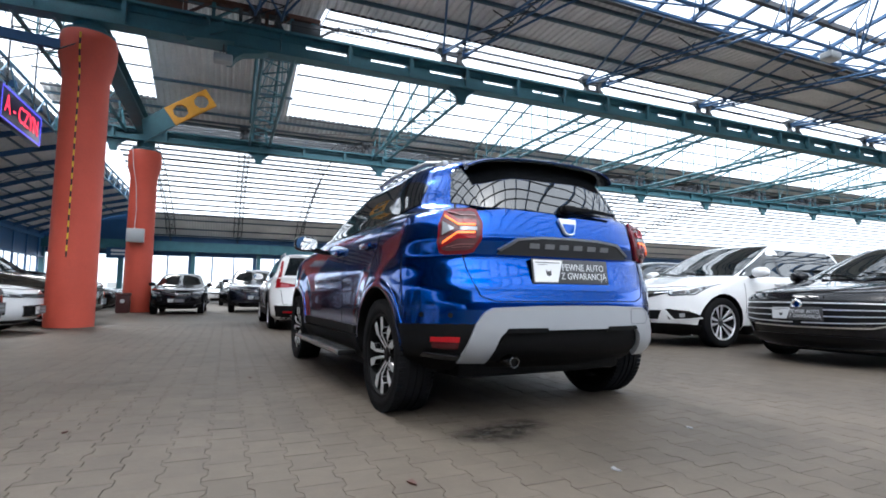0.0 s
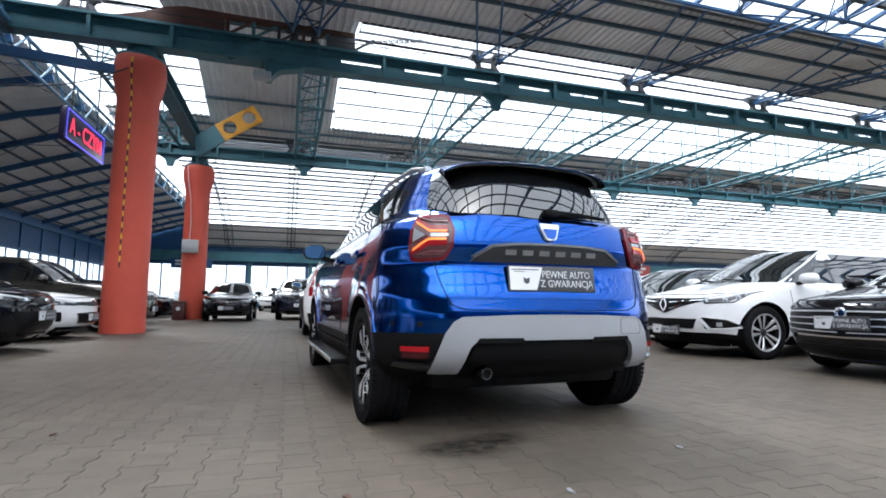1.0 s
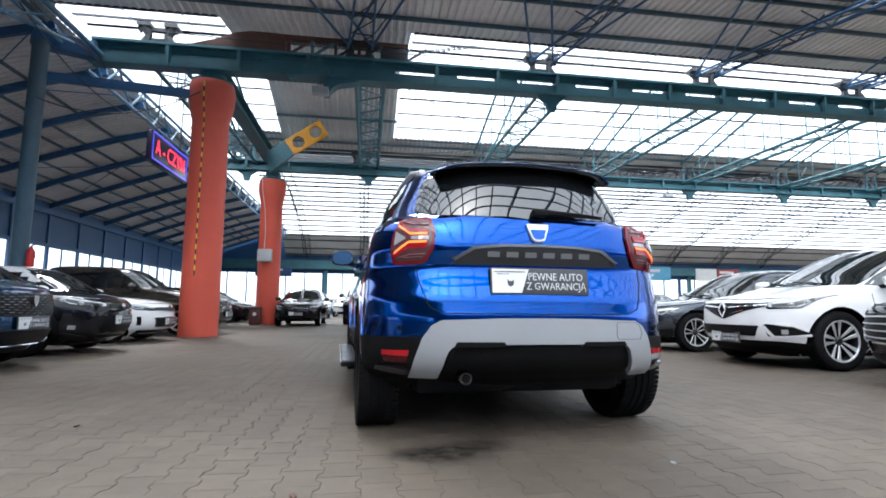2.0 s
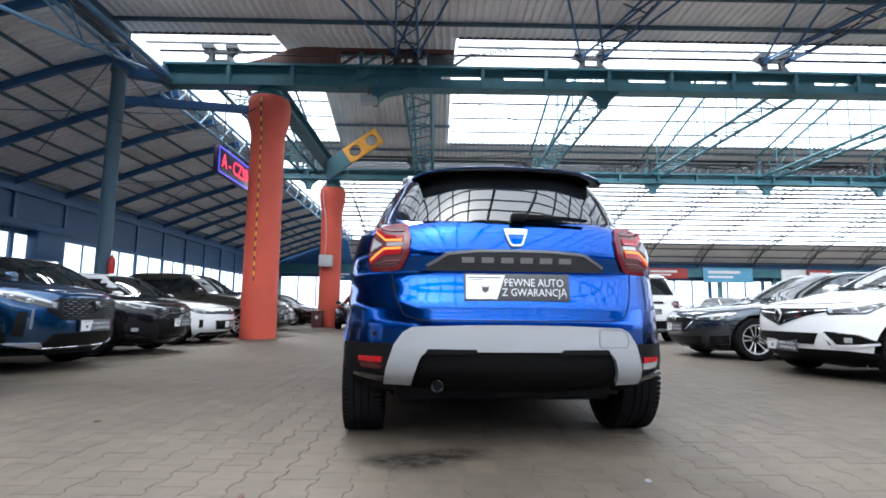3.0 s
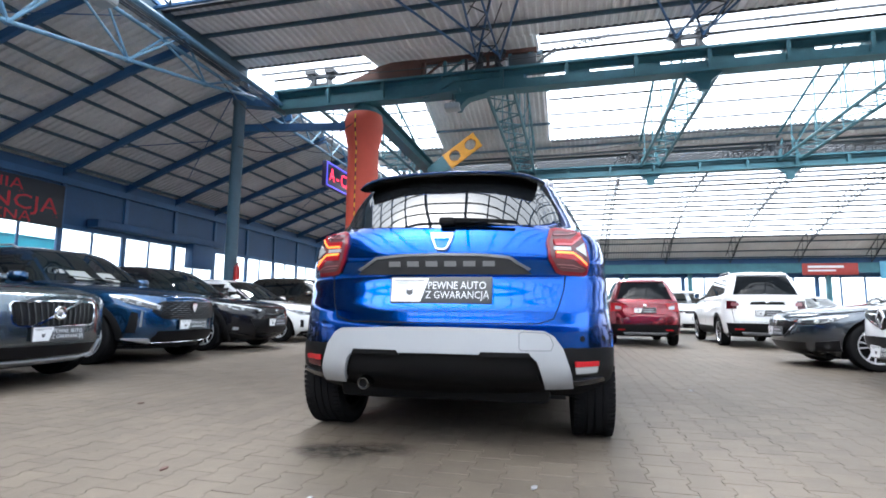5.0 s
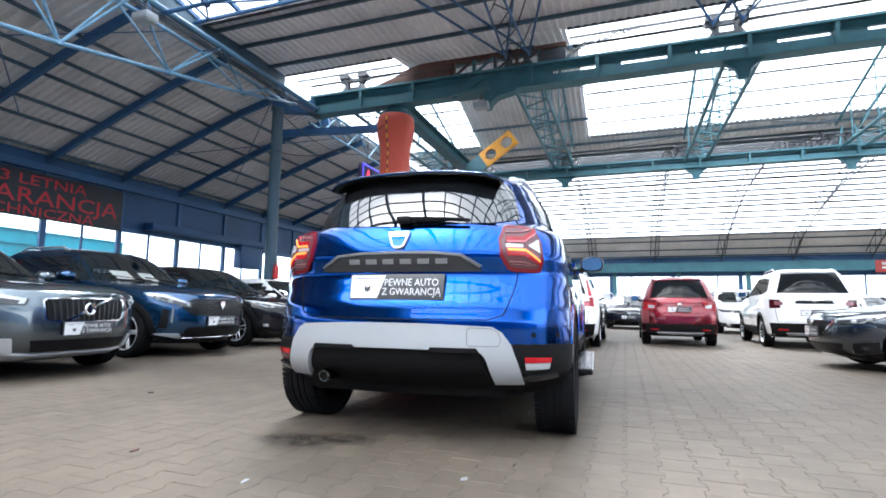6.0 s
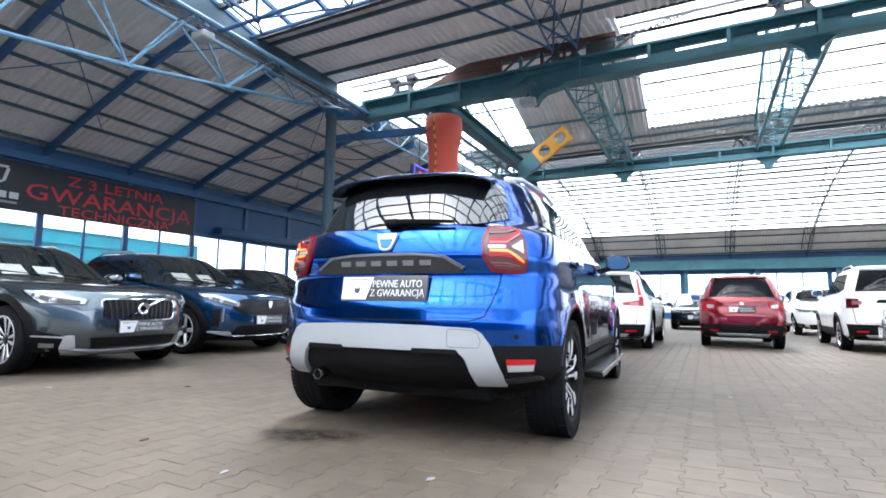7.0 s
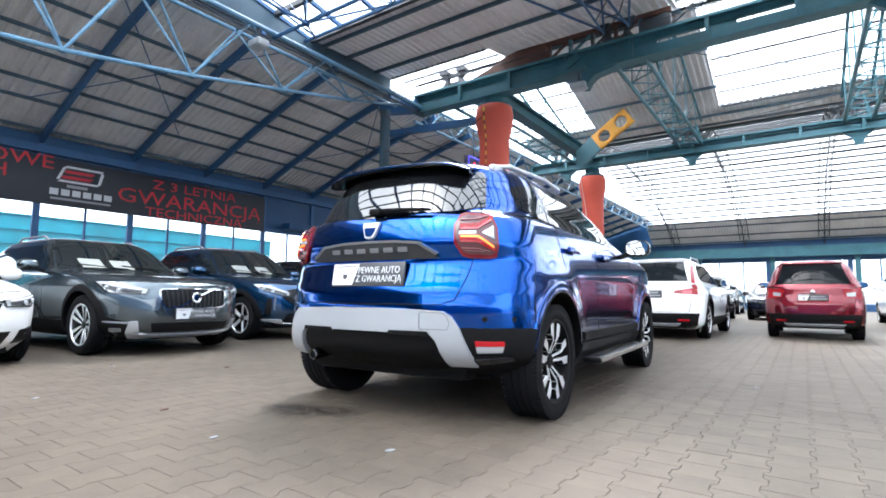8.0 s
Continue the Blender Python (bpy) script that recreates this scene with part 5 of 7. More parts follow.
def front_badge(car, body, z, shape, r=0.055):
    y = body.front(0, z).y + 0.012
    bm = fresh()
    if shape == "ring":
        lathe(bm, [(r * 0.55, 0.0), (r * 0.6, 0.016), (r * 0.8, 0.022), (r, 0.014), (r, 0.0)], 24, pose(0, y, z, -90))
        lathe(bm, [(0, 0.006), (r * 0.58, 0.006), (r * 0.58, 0)], 20, pose(0, y, z, -90))
    elif shape == "lozenge":
        for sx in (1, -1):
            bar(bm, (0, y + 0.01, z + r * 1.5), (sx * r, y + 0.01, z), 0.022, 0.022)
            bar(bm, (sx * r, y + 0.01, z), (0, y + 0.01, z - r * 1.5), 0.022, 0.022)
    elif shape == "shield":
        prism(bm, [(-r * 0.7, r), (r * 0.7, r), (r * 0.7, 0), (0, -r * 1.1), (-r * 0.7, 0)], 0.012, pose(0, y + 0.012, z))
    else:
        b = bmesh.new()
        lathe(b, [(0, 0.02), (r * 0.8, 0.02), (r, 0.012), (r, 0.0)], 20, pose(0, 0, 0, -90))
        for v in b.verts:
            v.co.x *= 1.4
        join(bm, b, Matrix.Translation((0, y, z)))
    part("badge", bm, M_CHROME, car, "plain chrome badge")


def field(car, body, name, material, low, high, kind="front", off=0.006, label=""):
    bm = fresh()
    body.patch(bm, kind, low, high, off, 0.02, 14, 3, kind == "round")
    return part(name, bm, material, car, label)


def front_face(car, body, style, H, w, hf):
    """Lamps, grille, openings and trims of one kind of front; heights in metres, places round the body from 2 (side) to 3 (middle)."""
    if style == "estate":
        head_lamps(car, body, [(2.20, 0.865), (2.34, 0.745), (2.67, 0.735)], [(2.20, 0.880), (2.42, 0.868), (2.69, 0.790)])
        front_grille(car, body, [(-0.41, 0.605), (-0.37, 0.575), (0.0, 0.565), (0.37, 0.575), (0.41, 0.605)], [(-0.43, 0.765), (-0.40, 0.795), (0.0, 0.805), (0.40, 0.795), (0.43, 0.765)], "upright", M_CHROME)
        front_badge(car, body, 0.695, "ring", 0.068)
        bm = fresh()
        trace(bm, body, "front", [(0.26, 0.565), (0.06, 0.665)], 0.010, 0.022, 0.012, False)
        trace(bm, body, "front", [(-0.06, 0.725), (-0.26, 0.810)], 0.010, 0.022, 0.012, False)
        part("badge_bar", bm, M_CHROME, car, split=True)
        field(car, body, "bumper_opening", M_TRIM, [(2.22, 0.235), (2.56, 0.225)], [(2.20, 0.50), (2.50, 0.415)], "round")
        field(car, body, "bumper_trim", M_SATIN, [(2.26, 0.408), (2.52, 0.392)], [(2.26, 0.420), (2.52, 0.408)], "round", 0.014, "satin silver bumper strip")
        fog = field(car, body, "fog_lamp", M_STEELBAR, [(2.34, 0.300), (2.46, 0.295)], [(2.34, 0.340), (2.46, 0.335)], "round", 0.012)
        field(car, body, "skid_plate", M_SILVER, [(2.52, 0.215), (2.75, 0.200), (3.0, 0.200)], [(2.50, 0.285), (2.75, 0.255), (3.0, 0.255)], "round", 0.014, "bright silver skid plate")
        field(car, body, "bumper_corner", M_SILVER, [(2.50, 0.290), (2.62, 0.284)], [(2.53, 0.415), (2.60, 0.415)], "round", 0.014, "bright silver bumper corner")
        field(car, body, "lower_intake", M_GRILLE, [(-0.47, 0.29), (0.47, 0.29)], [(-0.50, 0.395), (0.50, 0.395)], "front", 0.010)
    elif style == "suv":
        head_lamps(car, body, [(2.24, 0.880), (2.42, 0.795), (2.70, 0.715)], [(2.22, 0.915), (2.46, 0.890), (2.71, 0.780)])
        front_grille(car, body, [(-0.60, 0.70), (-0.48, 0.60), (0.0, 0.575), (0.48, 0.60), (0.60, 0.70)], [(-0.57, 0.79), (-0.48, 0.835), (0.0, 0.85), (0.48, 0.835), (0.57, 0.79)], "mesh")
        front_badge(car, body, 0.755, "shield", 0.060)
        field(car, body, "bumper_gill", M_GRILLE, [(2.36, 0.43), (2.46, 0.42)], [(2.42, 0.69), (2.49, 0.68)], "round", 0.007)
        field(car, body, "running_light", M_STEELBAR, [(2.495, 0.50), (2.515, 0.49)], [(2.515, 0.70), (2.535, 0.70)], "round", 0.009)
        field(car, body, "lower_intake", M_GRILLE, [(-0.58, 0.30), (0.58, 0.30)], [(-0.52, 0.44), (0.52, 0.44)])
        field(car, body, "bumper_corner", M_SILVER, [(2.34, 0.335), (2.66, 0.275)], [(2.32, 0.350), (2.60, 0.345)], "round", 0.014, "silver bumper corner")
        field(car, body, "skid_plate", M_TRIM, [(2.30, 0.20), (2.75, 0.195), (3.0, 0.195)], [(2.30, 0.265), (2.75, 0.265), (3.0, 0.265)], "round", 0.012)
        field(car, body, "bumper_trim", M_CHROME, [(2.64, 0.272), (3.0, 0.272)], [(2.64, 0.292), (3.0, 0.292)], "round", 0.016)
    elif style == "crossover":
        head_lamps(car, body, [(2.18, 0.835), (2.40, 0.720), (2.78, 0.690)], [(2.18, 0.860), (2.46, 0.815), (2.80, 0.735)])
        front_grille(car, body, [(-0.30, 0.675), (0.0, 0.655), (0.30, 0.675)], [(-0.32, 0.735), (0.0, 0.75), (0.32, 0.735)])
        front_badge(car, body, 0.70, "oval", 0.045)
        field(car, body, "lower_intake", M_GRILLE, [(-0.40, 0.25), (0.40, 0.25)], [(-0.60, 0.56), (0.60, 0.56)])
        field(car, body, "bumper_trim", M_DARKCHROME, [(2.30, 0.33), (2.62, 0.25)], [(2.30, 0.35), (2.62, 0.28)], "round", 0.014)
        field(car, body, "fog_lamp", M_LAMPCLEAR, [(2.36, 0.38), (2.44, 0.375)], [(2.36, 0.43), (2.44, 0.425)], "round", 0.012)
    elif style == "small":
        head_lamps(car, body, [(2.20, 0.715), (2.40, 0.630), (2.68, 0.615)], [(2.18, 0.745), (2.44, 0.720), (2.70, 0.665)])
        front_grille(car, body, [(-0.50, 0.625), (0.0, 0.605), (0.50, 0.625)], [(-0.52, 0.660), (0.0, 0.670), (0.52, 0.660)], "none", M_DARKCHROME)
        front_badge(car, body, 0.70, "oval", 0.035)
        front_grille(car, body, [(-0.45, 0.305), (0.0, 0.295), (0.45, 0.305)], [(-0.50, 0.475), (0.0, 0.485), (0.50, 0.475)], "none", M_CHROME)
        field(car, body, "fog_lamp_recess", M_GRILLE, [(2.40, 0.34), (2.47, 0.335)], [(2.40, 0.50), (2.46, 0.50)], "round")
        field(car, body, "skid_plate", M_TRIM, [(2.45, 0.19), (3.0, 0.19)], [(2.45, 0.235), (3.0, 0.235)], "round", 0.01)
    elif style == "carrier":
        head_lamps(car, body, [(2.16, 0.895), (2.34, 0.760), (2.62, 0.745)], [(2.14, 0.915), (2.40, 0.880), (2.64, 0.820)])
        front_grille(car, body, [(-0.60, 0.775), (-0.34, 0.71), (0.0, 0.60), (0.34, 0.71), (0.60, 0.775)], [(-0.60, 0.815), (-0.34, 0.81), (0.0, 0.815), (0.34, 0.81), (0.60, 0.815)], "none", None)
        bm = fresh()
        trace(bm, body, "front", [(-0.60, 0.792), (-0.09, 0.755)], 0.007, 0.012, 0.012, False)
        trace(bm, body, "front", [(0.60, 0.792), (0.09, 0.755)], 0.007, 0.012, 0.012, False)
        trace(bm, body, "front", [(-0.33, 0.725), (-0.09, 0.66)], 0.006, 0.012, 0.012, False)
        trace(bm, body, "front", [(0.33, 0.725), (0.09, 0.66)], 0.006, 0.012, 0.012, False)
        part("grille_bar", bm, M_CHROME, car, split=True)
        front_badge(car, body, 0.725, "lozenge", 0.065)
        field(car, body, "lower_intake", M_GRILLE, [(-0.46, 0.40), (0.46, 0.40)], [(-0.52, 0.53), (0.52, 0.53)])
        fog = field(car, body, "fog_lamp_recess", M_TRIM, [(2.22, 0.425), (2.40, 0.405), (2.62, 0.40)], [(2.22, 0.435), (2.40, 0.52), (2.66, 0.545)], "round")
        bm = fresh()
        trace(bm, body, "round", [(2.24, 0.43), (2.40, 0.405), (2.57, 0.395), (2.66, 0.53)], 0.013, 0.014, 0.014)
        part("fog_lamp_trim", bm, M_WHITEPLASTIC, fog, "white boomerang trim")
        bm = fresh()
        trace(bm, body, "round", [(2.22, 0.435), (2.40, 0.525), (2.64, 0.55)], 0.006, 0.014, 0.014)
        part("fog_lamp_trim", bm, M_CHROME, fog, "chrome edge")
        field(car, body, "fog_lamp", M_LAMPCLEAR, [(2.44, 0.435), (2.50, 0.435)], [(2.44, 0.49), (2.50, 0.49)], "round", 0.012)
        field(car, body, "lower_bumper", M_TRIM, [(2.05, 0.20), (2.5, 0.19), (3.0, 0.19)], [(2.05, 0.30), (2.5, 0.345), (3.0, 0.345)], "round", 0.008)
    elif style == "fastback":
        front_grille(car, body, [(2.50, 0.46), (2.72, 0.44), (3.0, 0.43)], [(2.28, 0.695), (2.66, 0.705), (3.0, 0.71)], "slats", None, "round", 4)
        head_lamps(car, body, [(2.12, 0.745), (2.30, 0.675), (2.52, 0.695)], [(2.10, 0.770), (2.32, 0.755), (2.53, 0.735)])
        bm = fresh()
        trace(bm, body, "round", [(2.30, 0.68), (2.46, 0.47), (2.60, 0.43), (3.0, 0.42)], 0.008, 0.016, 0.016, n=8)
        part("bumper_trim", bm, M_CHROME, car, "chrome line round the grille")
        front_badge(car, body, 0.655, "ring", 0.062)
        field(car, body, "lower_intake", M_GRILLE, [(2.30, 0.20), (2.7, 0.19), (3.0, 0.19)], [(2.36, 0.30), (2.7, 0.33), (3.0, 0.33)], "round")
        bm = fresh()
        trace(bm, body, "round", [(2.22, 0.225), (2.6, 0.205), (3.0, 0.20)], 0.010, 0.014, 0.014, n=8)
        part("bumper_lip", bm, M_CHROME, car, "chrome bumper lip")
    else:
        top = hf - 0.02
        head_lamps(car, body, [(2.22, top - 0.02), (2.40, top - 0.12), (2.68, top - 0.125)], [(2.20, top + 0.005), (2.44, top - 0.015), (2.70, top - 0.06)])
        if style == "shield":
            front_grille(car, body, [(-0.34, 0.48), (-0.24, 0.42), (0.0, 0.41), (0.24, 0.42), (0.34, 0.48)], [(-0.52, top - 0.10), (-0.3, top - 0.075), (0.0, top - 0.07), (0.3, top - 0.075), (0.52, top - 0.10)], "mesh", M_CHROME)
        else:
            front_grille(car, body, [(-0.46, top - 0.16), (0.0, top - 0.17), (0.46, top - 0.16)], [(-0.50, top - 0.07), (0.0, top - 0.06), (0.50, top - 0.07)], "slats", None, "front", 2)
        front_badge(car, body, top - 0.12, "oval", 0.045)
        field(car, body, "lower_intake", M_GRILLE, [(-0.50, 0.20), (0.50, 0.20)], [(-0.58, 0.36), (0.58, 0.36)])
        field(car, body, "fog_lamp_recess", M_GRILLE, [(2.28, 0.26), (2.54, 0.24)], [(2.26, 0.40), (2.50, 0.37)], "round")
        field(car, body, "fog_lamp", M_LAMPDARK, [(2.37, 0.295), (2.42, 0.29)], [(2.37, 0.335), (2.42, 0.33)], "round", 0.012)


def parked_car(label, m, paint, L, W, H, wb, ro, style, face="front", radius=0.335, wheel="double", dark_rim=False,
               cladding=False, rails=False, res=0.6, front="plain", plate_z=None, text=False, lamps="slim", papers=(), name="car", group="parked cars"):
    car = thing(name, m, label, "car", group)
    lv, s = generic_levels(L, W, H, wb, ro, style)
    body = Body(lv, 2.7, 2.0, wb, radius, radius + 0.055)
    fo = L - wb - ro
    w = W / 2
    hf, hr = s["hf"] * H, s["hr"] * H
    bm = fresh()
    body.shell(bm, res)
    part("body", bm, paint, car)
    arch_liners(car, body)
    add_wheels(car, body, w - 0.125, wheel, radius, 0.215, radius * 0.69, 5 if wheel != "multi" else 7, dark_rim, 36, 0.3)
    if cladding:
        arch_trim(car, body, radius + 0.05, radius + 0.125, M_TRIM)
        bm = fresh()
        z0 = lv[0][0]
        body.patch(bm, "side", [(radius + 0.1, z0 + 0.01), (wb - radius - 0.1, z0 + 0.01)], [(radius + 0.1, z0 + 0.2), (wb - radius - 0.1, z0 + 0.2)], 0.014, 0.03, 10, 3, True)
        part("sill_cladding", bm, M_TRIM, car)
    else:
        # black sill trim; the strip also paints the shading low on the body side
        bm = fresh()
        z0 = lv[0][0]
        body.patch(bm, "side", [(radius + 0.07, z0 + 0.005), (wb - radius - 0.07, z0 + 0.005)], [(radius + 0.07, z0 + 0.12), (wb - radius - 0.07, z0 + 0.12)], 0.010, 0.03, 10, 3, True)
        part("sill_trim", bm, M_TRIM, car)
    # windows
    f_of = lambda z: body.at(z)[2]
    r_of = lambda z: body.at(z)[1]
    zl, zh = hr + 0.025, 0.905 * H
    b_pillar = wb * 0.50
    tail = 0.30 if style in ("suv", "wagon", "mpv") else 0.42
    bm = fresh()
    cf = 0.36
    body.patch(bm, "side", [(b_pillar + 0.03, zl), (f_of(zl) - 0.29, zl)], [(b_pillar + 0.06, zh), (f_of(zh) - 0.22, zh)], 0.004, 0.012, 8, 4, True)
    part("front_side_window", bm, M_GLASS, car)
    bm = fresh()
    rw0 = 0.02 if style != "sedan" else 0.15
    body.patch(bm, "side", [(rw0, zl + 0.02), (b_pillar - 0.03, zl)], [(max(rw0, r_of(zh) + 0.45), zh - 0.01), (b_pillar, zh)], 0.004, 0.012, 8, 4, True)
    part("rear_side_window", bm, M_TINT, car)
    if style != "sedan":
        bm = fresh()
        body.patch(bm, "side", [(r_of(zl) + tail, zl + 0.07), (rw0 - 0.06, zl + 0.02)], [(r_of(zh) + tail, zh - 0.05), (max(rw0 - 0.06, r_of(zh) + tail + 0.12), zh - 0.01)], 0.004, 0.012, 5, 4, True)
        part("quarter_window", bm, M_TINT, car)
    bm = fresh()
    rest = [2.27 + 0.7299 * i / 8 for i in range(9)]
    for sx in (1, -1):
        half = bmesh.new()
        body.patch(half, "round", [(f, hr + 0.03) for f in rest], [(f + 0.02 * (1 - i / 8), 0.945 * H) for i, f in enumerate(rest)], 0.004, 0.012, 16, 8)
        for v in half.verts:
            v.co.x = max(v.co.x, 0.0) * sx
        join(bm, half, Matrix())
    bmesh.ops.remove_doubles(bm, verts=[v for v in bm.verts if abs(v.co.x) < 0.003], dist=0.004)
    part("windscreen", bm, M_GLASS, car)
    bm = fresh()
    zr0, zr1 = (hr + 0.05, 0.93 * H)
    body.patch(bm, "rear", [(-0.74 * w, zr0), (0.74 * w, zr0)], [(-0.58 * w, zr1), (0.58 * w, zr1)], 0.004, 0.012, 16, 6)
    part("rear_window", bm, M_BACKGLASS, car)
    bm = fresh()
    body.patch(bm, "side", [(b_pillar - 0.032, zl), (b_pillar + 0.032, zl)], [(b_pillar - 0.002, zh), (b_pillar + 0.062, zh)], 0.003, 0.012, 2, 4, True)
    if style in ("mpv", "suv", "wagon"):
        body.patch(bm, "side", [(rw0 - 0.062, zl + 0.02), (rw0 + 0.002, zl + 0.02)], [(max(rw0 - 0.062, r_of(zh) + tail + 0.118), zh - 0.01), (max(rw0, r_of(zh) + 0.452), zh - 0.01)], 0.003, 0.012, 2, 4, True)
    part("window_pillar", bm, M_GLOSSBLACK, car, split=True)
    # doors
    seams(car, body, [("side", [(b_pillar, 0.30 * H), (b_pillar, zl)]), ("side", [(f_of(zl) - cf + 0.02, 0.30 * H), (f_of(zl) - cf + 0.02, zl)]),
                      ("side", [(radius + 0.12, 0.36 * H), (0.05, 0.5 * H), (0.0, zl)])])
    bm = fresh()
    for y in (b_pillar + 0.06, 0.22):
        body.patch(bm, "side", [(y, hr - 0.10), (y + 0.17, hr - 0.10)], [(y, hr - 0.075), (y + 0.17, hr - 0.075)], 0.028, 0.03, 4, 2, True)
    part("door_handle", bm, paint, car, split=True)
    mirror_pair(car, body, f_of(zl) - cf - 0.18, zl - 0.02, paint if lamps != "black_mirror" else M_GLOSSBLACK)
    if rails:
        for sx in (1, -1):
            bm = fresh()
            x = 0.64 * w * sx
            prev = None
            for i in range(9):
                y = r_of(0.95 * H) + 0.35 + (yspan := (f_of(0.95 * H) - r_of(0.95 * H) - 0.75)) * i / 8
                z = 0.975 * H + (0.045 if 0 < i < 8 else -0.01)
                if prev:
                    tube(bm, prev, (x, y, z), 0.016, 8)
                prev = (x, y, z)
            part("roof_rail", bm, M_SATIN, car)
    pz = plate_z or 0.33 * H
    if face == "front":
        front_face(car, body, front, H, w, hf)
        seams(car, body, [("front", [(-0.78 * w, hf + 0.01), (-0.5 * w, hf - 0.005), (0, hf), (0.5 * w, hf - 0.005)])])
        yp = body.front(0.2, pz).y
        p = plate(car, pose(0, body.front(0, pz).y + 0.022, pz, 0, 0, 180))
        (plate_text if text else plate_bars)(p)
        bm = fresh()
        for sx in (-0.55, 0.02):
            zb = hr + 0.035
            a, b = body.front(sx * w, zb) + Vector((0, 0.01, 0.02)), body.front((sx + 0.62) * w, zb + 0.05) + Vector((0, 0.008, 0.02))
            tube(bm, a, b, 0.009, 5)
        part("wiper", bm, M_TRIM, car, split=True)
        for k, (px, pzz) in enumerate(papers):
            bm = fresh()
            body.patch(bm, "front", [(px - 0.13, pzz - 0.065), (px + 0.13, pzz - 0.065)], [(px - 0.13, pzz + 0.065), (px + 0.13, pzz + 0.065)], 0.007, 0.002, 4, 2)
            sheet = part("price_sheet", bm, M_PAPERDIM, car, "white paper sheet behind the windscreen")
            bm = fresh()
            for dz, hw, hh in ((0.035, 0.09, 0.003), (0.0, 0.095, 0.006), (-0.035, 0.08, 0.003)):
                body.patch(bm, "front", [(px - hw, pzz + dz - hh), (px + hw, pzz + dz - hh)], [(px - hw, pzz + dz + hh), (px + hw, pzz + dz + hh)], 0.009, 0.002, 3, 1)
            part("printed_lines", bm, M_GREY_PRINT, sheet, smooth=False)
    else:
        bm = fresh()
        if lamps == "tall":
            body.patch(bm, "rear", [(0.50 * w, 0.545 * H), (0.90 * w, 0.53 * H)], [(0.50 * w, 0.575 * H), (0.88 * w, 0.61 * H)], 0.008, 0.02, 6, 3, True)
            body.patch(bm, "rear", [(0.82 * w, 0.60 * H), (0.90 * w, 0.60 * H)], [(0.705 * w, 0.88 * H), (0.745 * w, 0.88 * H)], 0.008, 0.02, 4, 8, True)
        elif lamps == "square":
            body.patch(bm, "rear", [(0.69 * w, 0.50 * H), (0.90 * w, 0.495 * H)], [(0.69 * w, 0.60 * H), (0.89 * w, 0.605 * H)], 0.010, 0.02, 6, 4, True)
        else:
            body.patch(bm, "rear", [(0.62 * w, 0.52 * H), (0.93 * w, 0.50 * H)], [(0.56 * w, 0.62 * H), (0.91 * w, 0.63 * H)], 0.008, 0.02, 8, 4, True)
        lamp = part("tail_lamp", bm, M_LAMPDEEP if lamps == "square" else M_LAMPRED, car, "red tail lamp")
        bm = fresh()
        body.patch(bm, "rear", [(0.64 * w, 0.535 * H), (0.80 * w, 0.535 * H)], [(0.64 * w, 0.575 * H), (0.80 * w, 0.585 * H)], 0.013, 0.01, 5, 2, True)
        part("lamp_bar", bm, M_LAMPROSE if lamps == "square" else M_LAMPCLEAR if lamps != "tall" else M_LAMPPINK, lamp, "clear part of the lamp")
        bm = fresh()
        body.patch(bm, "rear", [(-0.86 * w, 0.14 * H), (0.86 * w, 0.14 * H)], [(-0.92 * w, 0.315 * H), (0.92 * w, 0.315 * H)], 0.006, 0.02, 18, 4)
        part("rear_bumper", bm, M_TRIM, car)
        bm = fresh()
        body.patch(bm, "rear", [(-0.55 * w, 0.17 * H), (0.55 * w, 0.17 * H)], [(-0.60 * w, 0.20 * H), (0.60 * w, 0.20 * H)], 0.02, 0.02, 12, 2)
        part("skid_plate", bm, M_SATIN, car)
        bm = fresh()
        body.patch(bm, "rear", [(0.55 * w, 0.225 * H), (0.75 * w, 0.225 * H)], [(0.55 * w, 0.245 * H), (0.75 * w, 0.245 * H)], 0.012, 0.01, 5, 2, True)
        part("reflector", bm, M_REFLECTOR, car)
        bm = fresh()
        body.patch(bm, "rear", [(-0.6 * w, 0.935 * H), (0.6 * w, 0.935 * H)], [(-0.57 * w, 0.952 * H), (0.57 * w, 0.952 * H)], 0.04, 0.06, 12, 2)
        part("roof_spoiler", bm, paint, car)
        if lamps == "square":
            field(car, body, "badge_panel", M_TRIM, [(-0.40 * w, 0.555 * H), (0.40 * w, 0.555 * H)], [(-0.36 * w, 0.59 * H), (0.36 * w, 0.59 * H)], "rear", 0.014)
        zp = plate_z or 0.49 * H
        p = plate(car, pose(0, body.rear(0, zp).y - 0.02, zp))
        (plate_text if text else plate_bars)(p)
        seams(car, body, [("rear", [(0.0, 0.33 * H), (0.75 * w, 0.33 * H)]), ("rear", [(0.76 * w, 0.33 * H), (0.80 * w, 0.5 * H)])])
        bm = fresh()
        lathe(bm, [(0, 0.02), (0.035, 0.02), (0.045, 0.012), (0.045, 0)], 16, pose(0, body.rear(0, 0.585 * H).y - 0.002, 0.585 * H, 90))
        part("badge", bm, M_CHROME, car, "round plain badge")
    return car


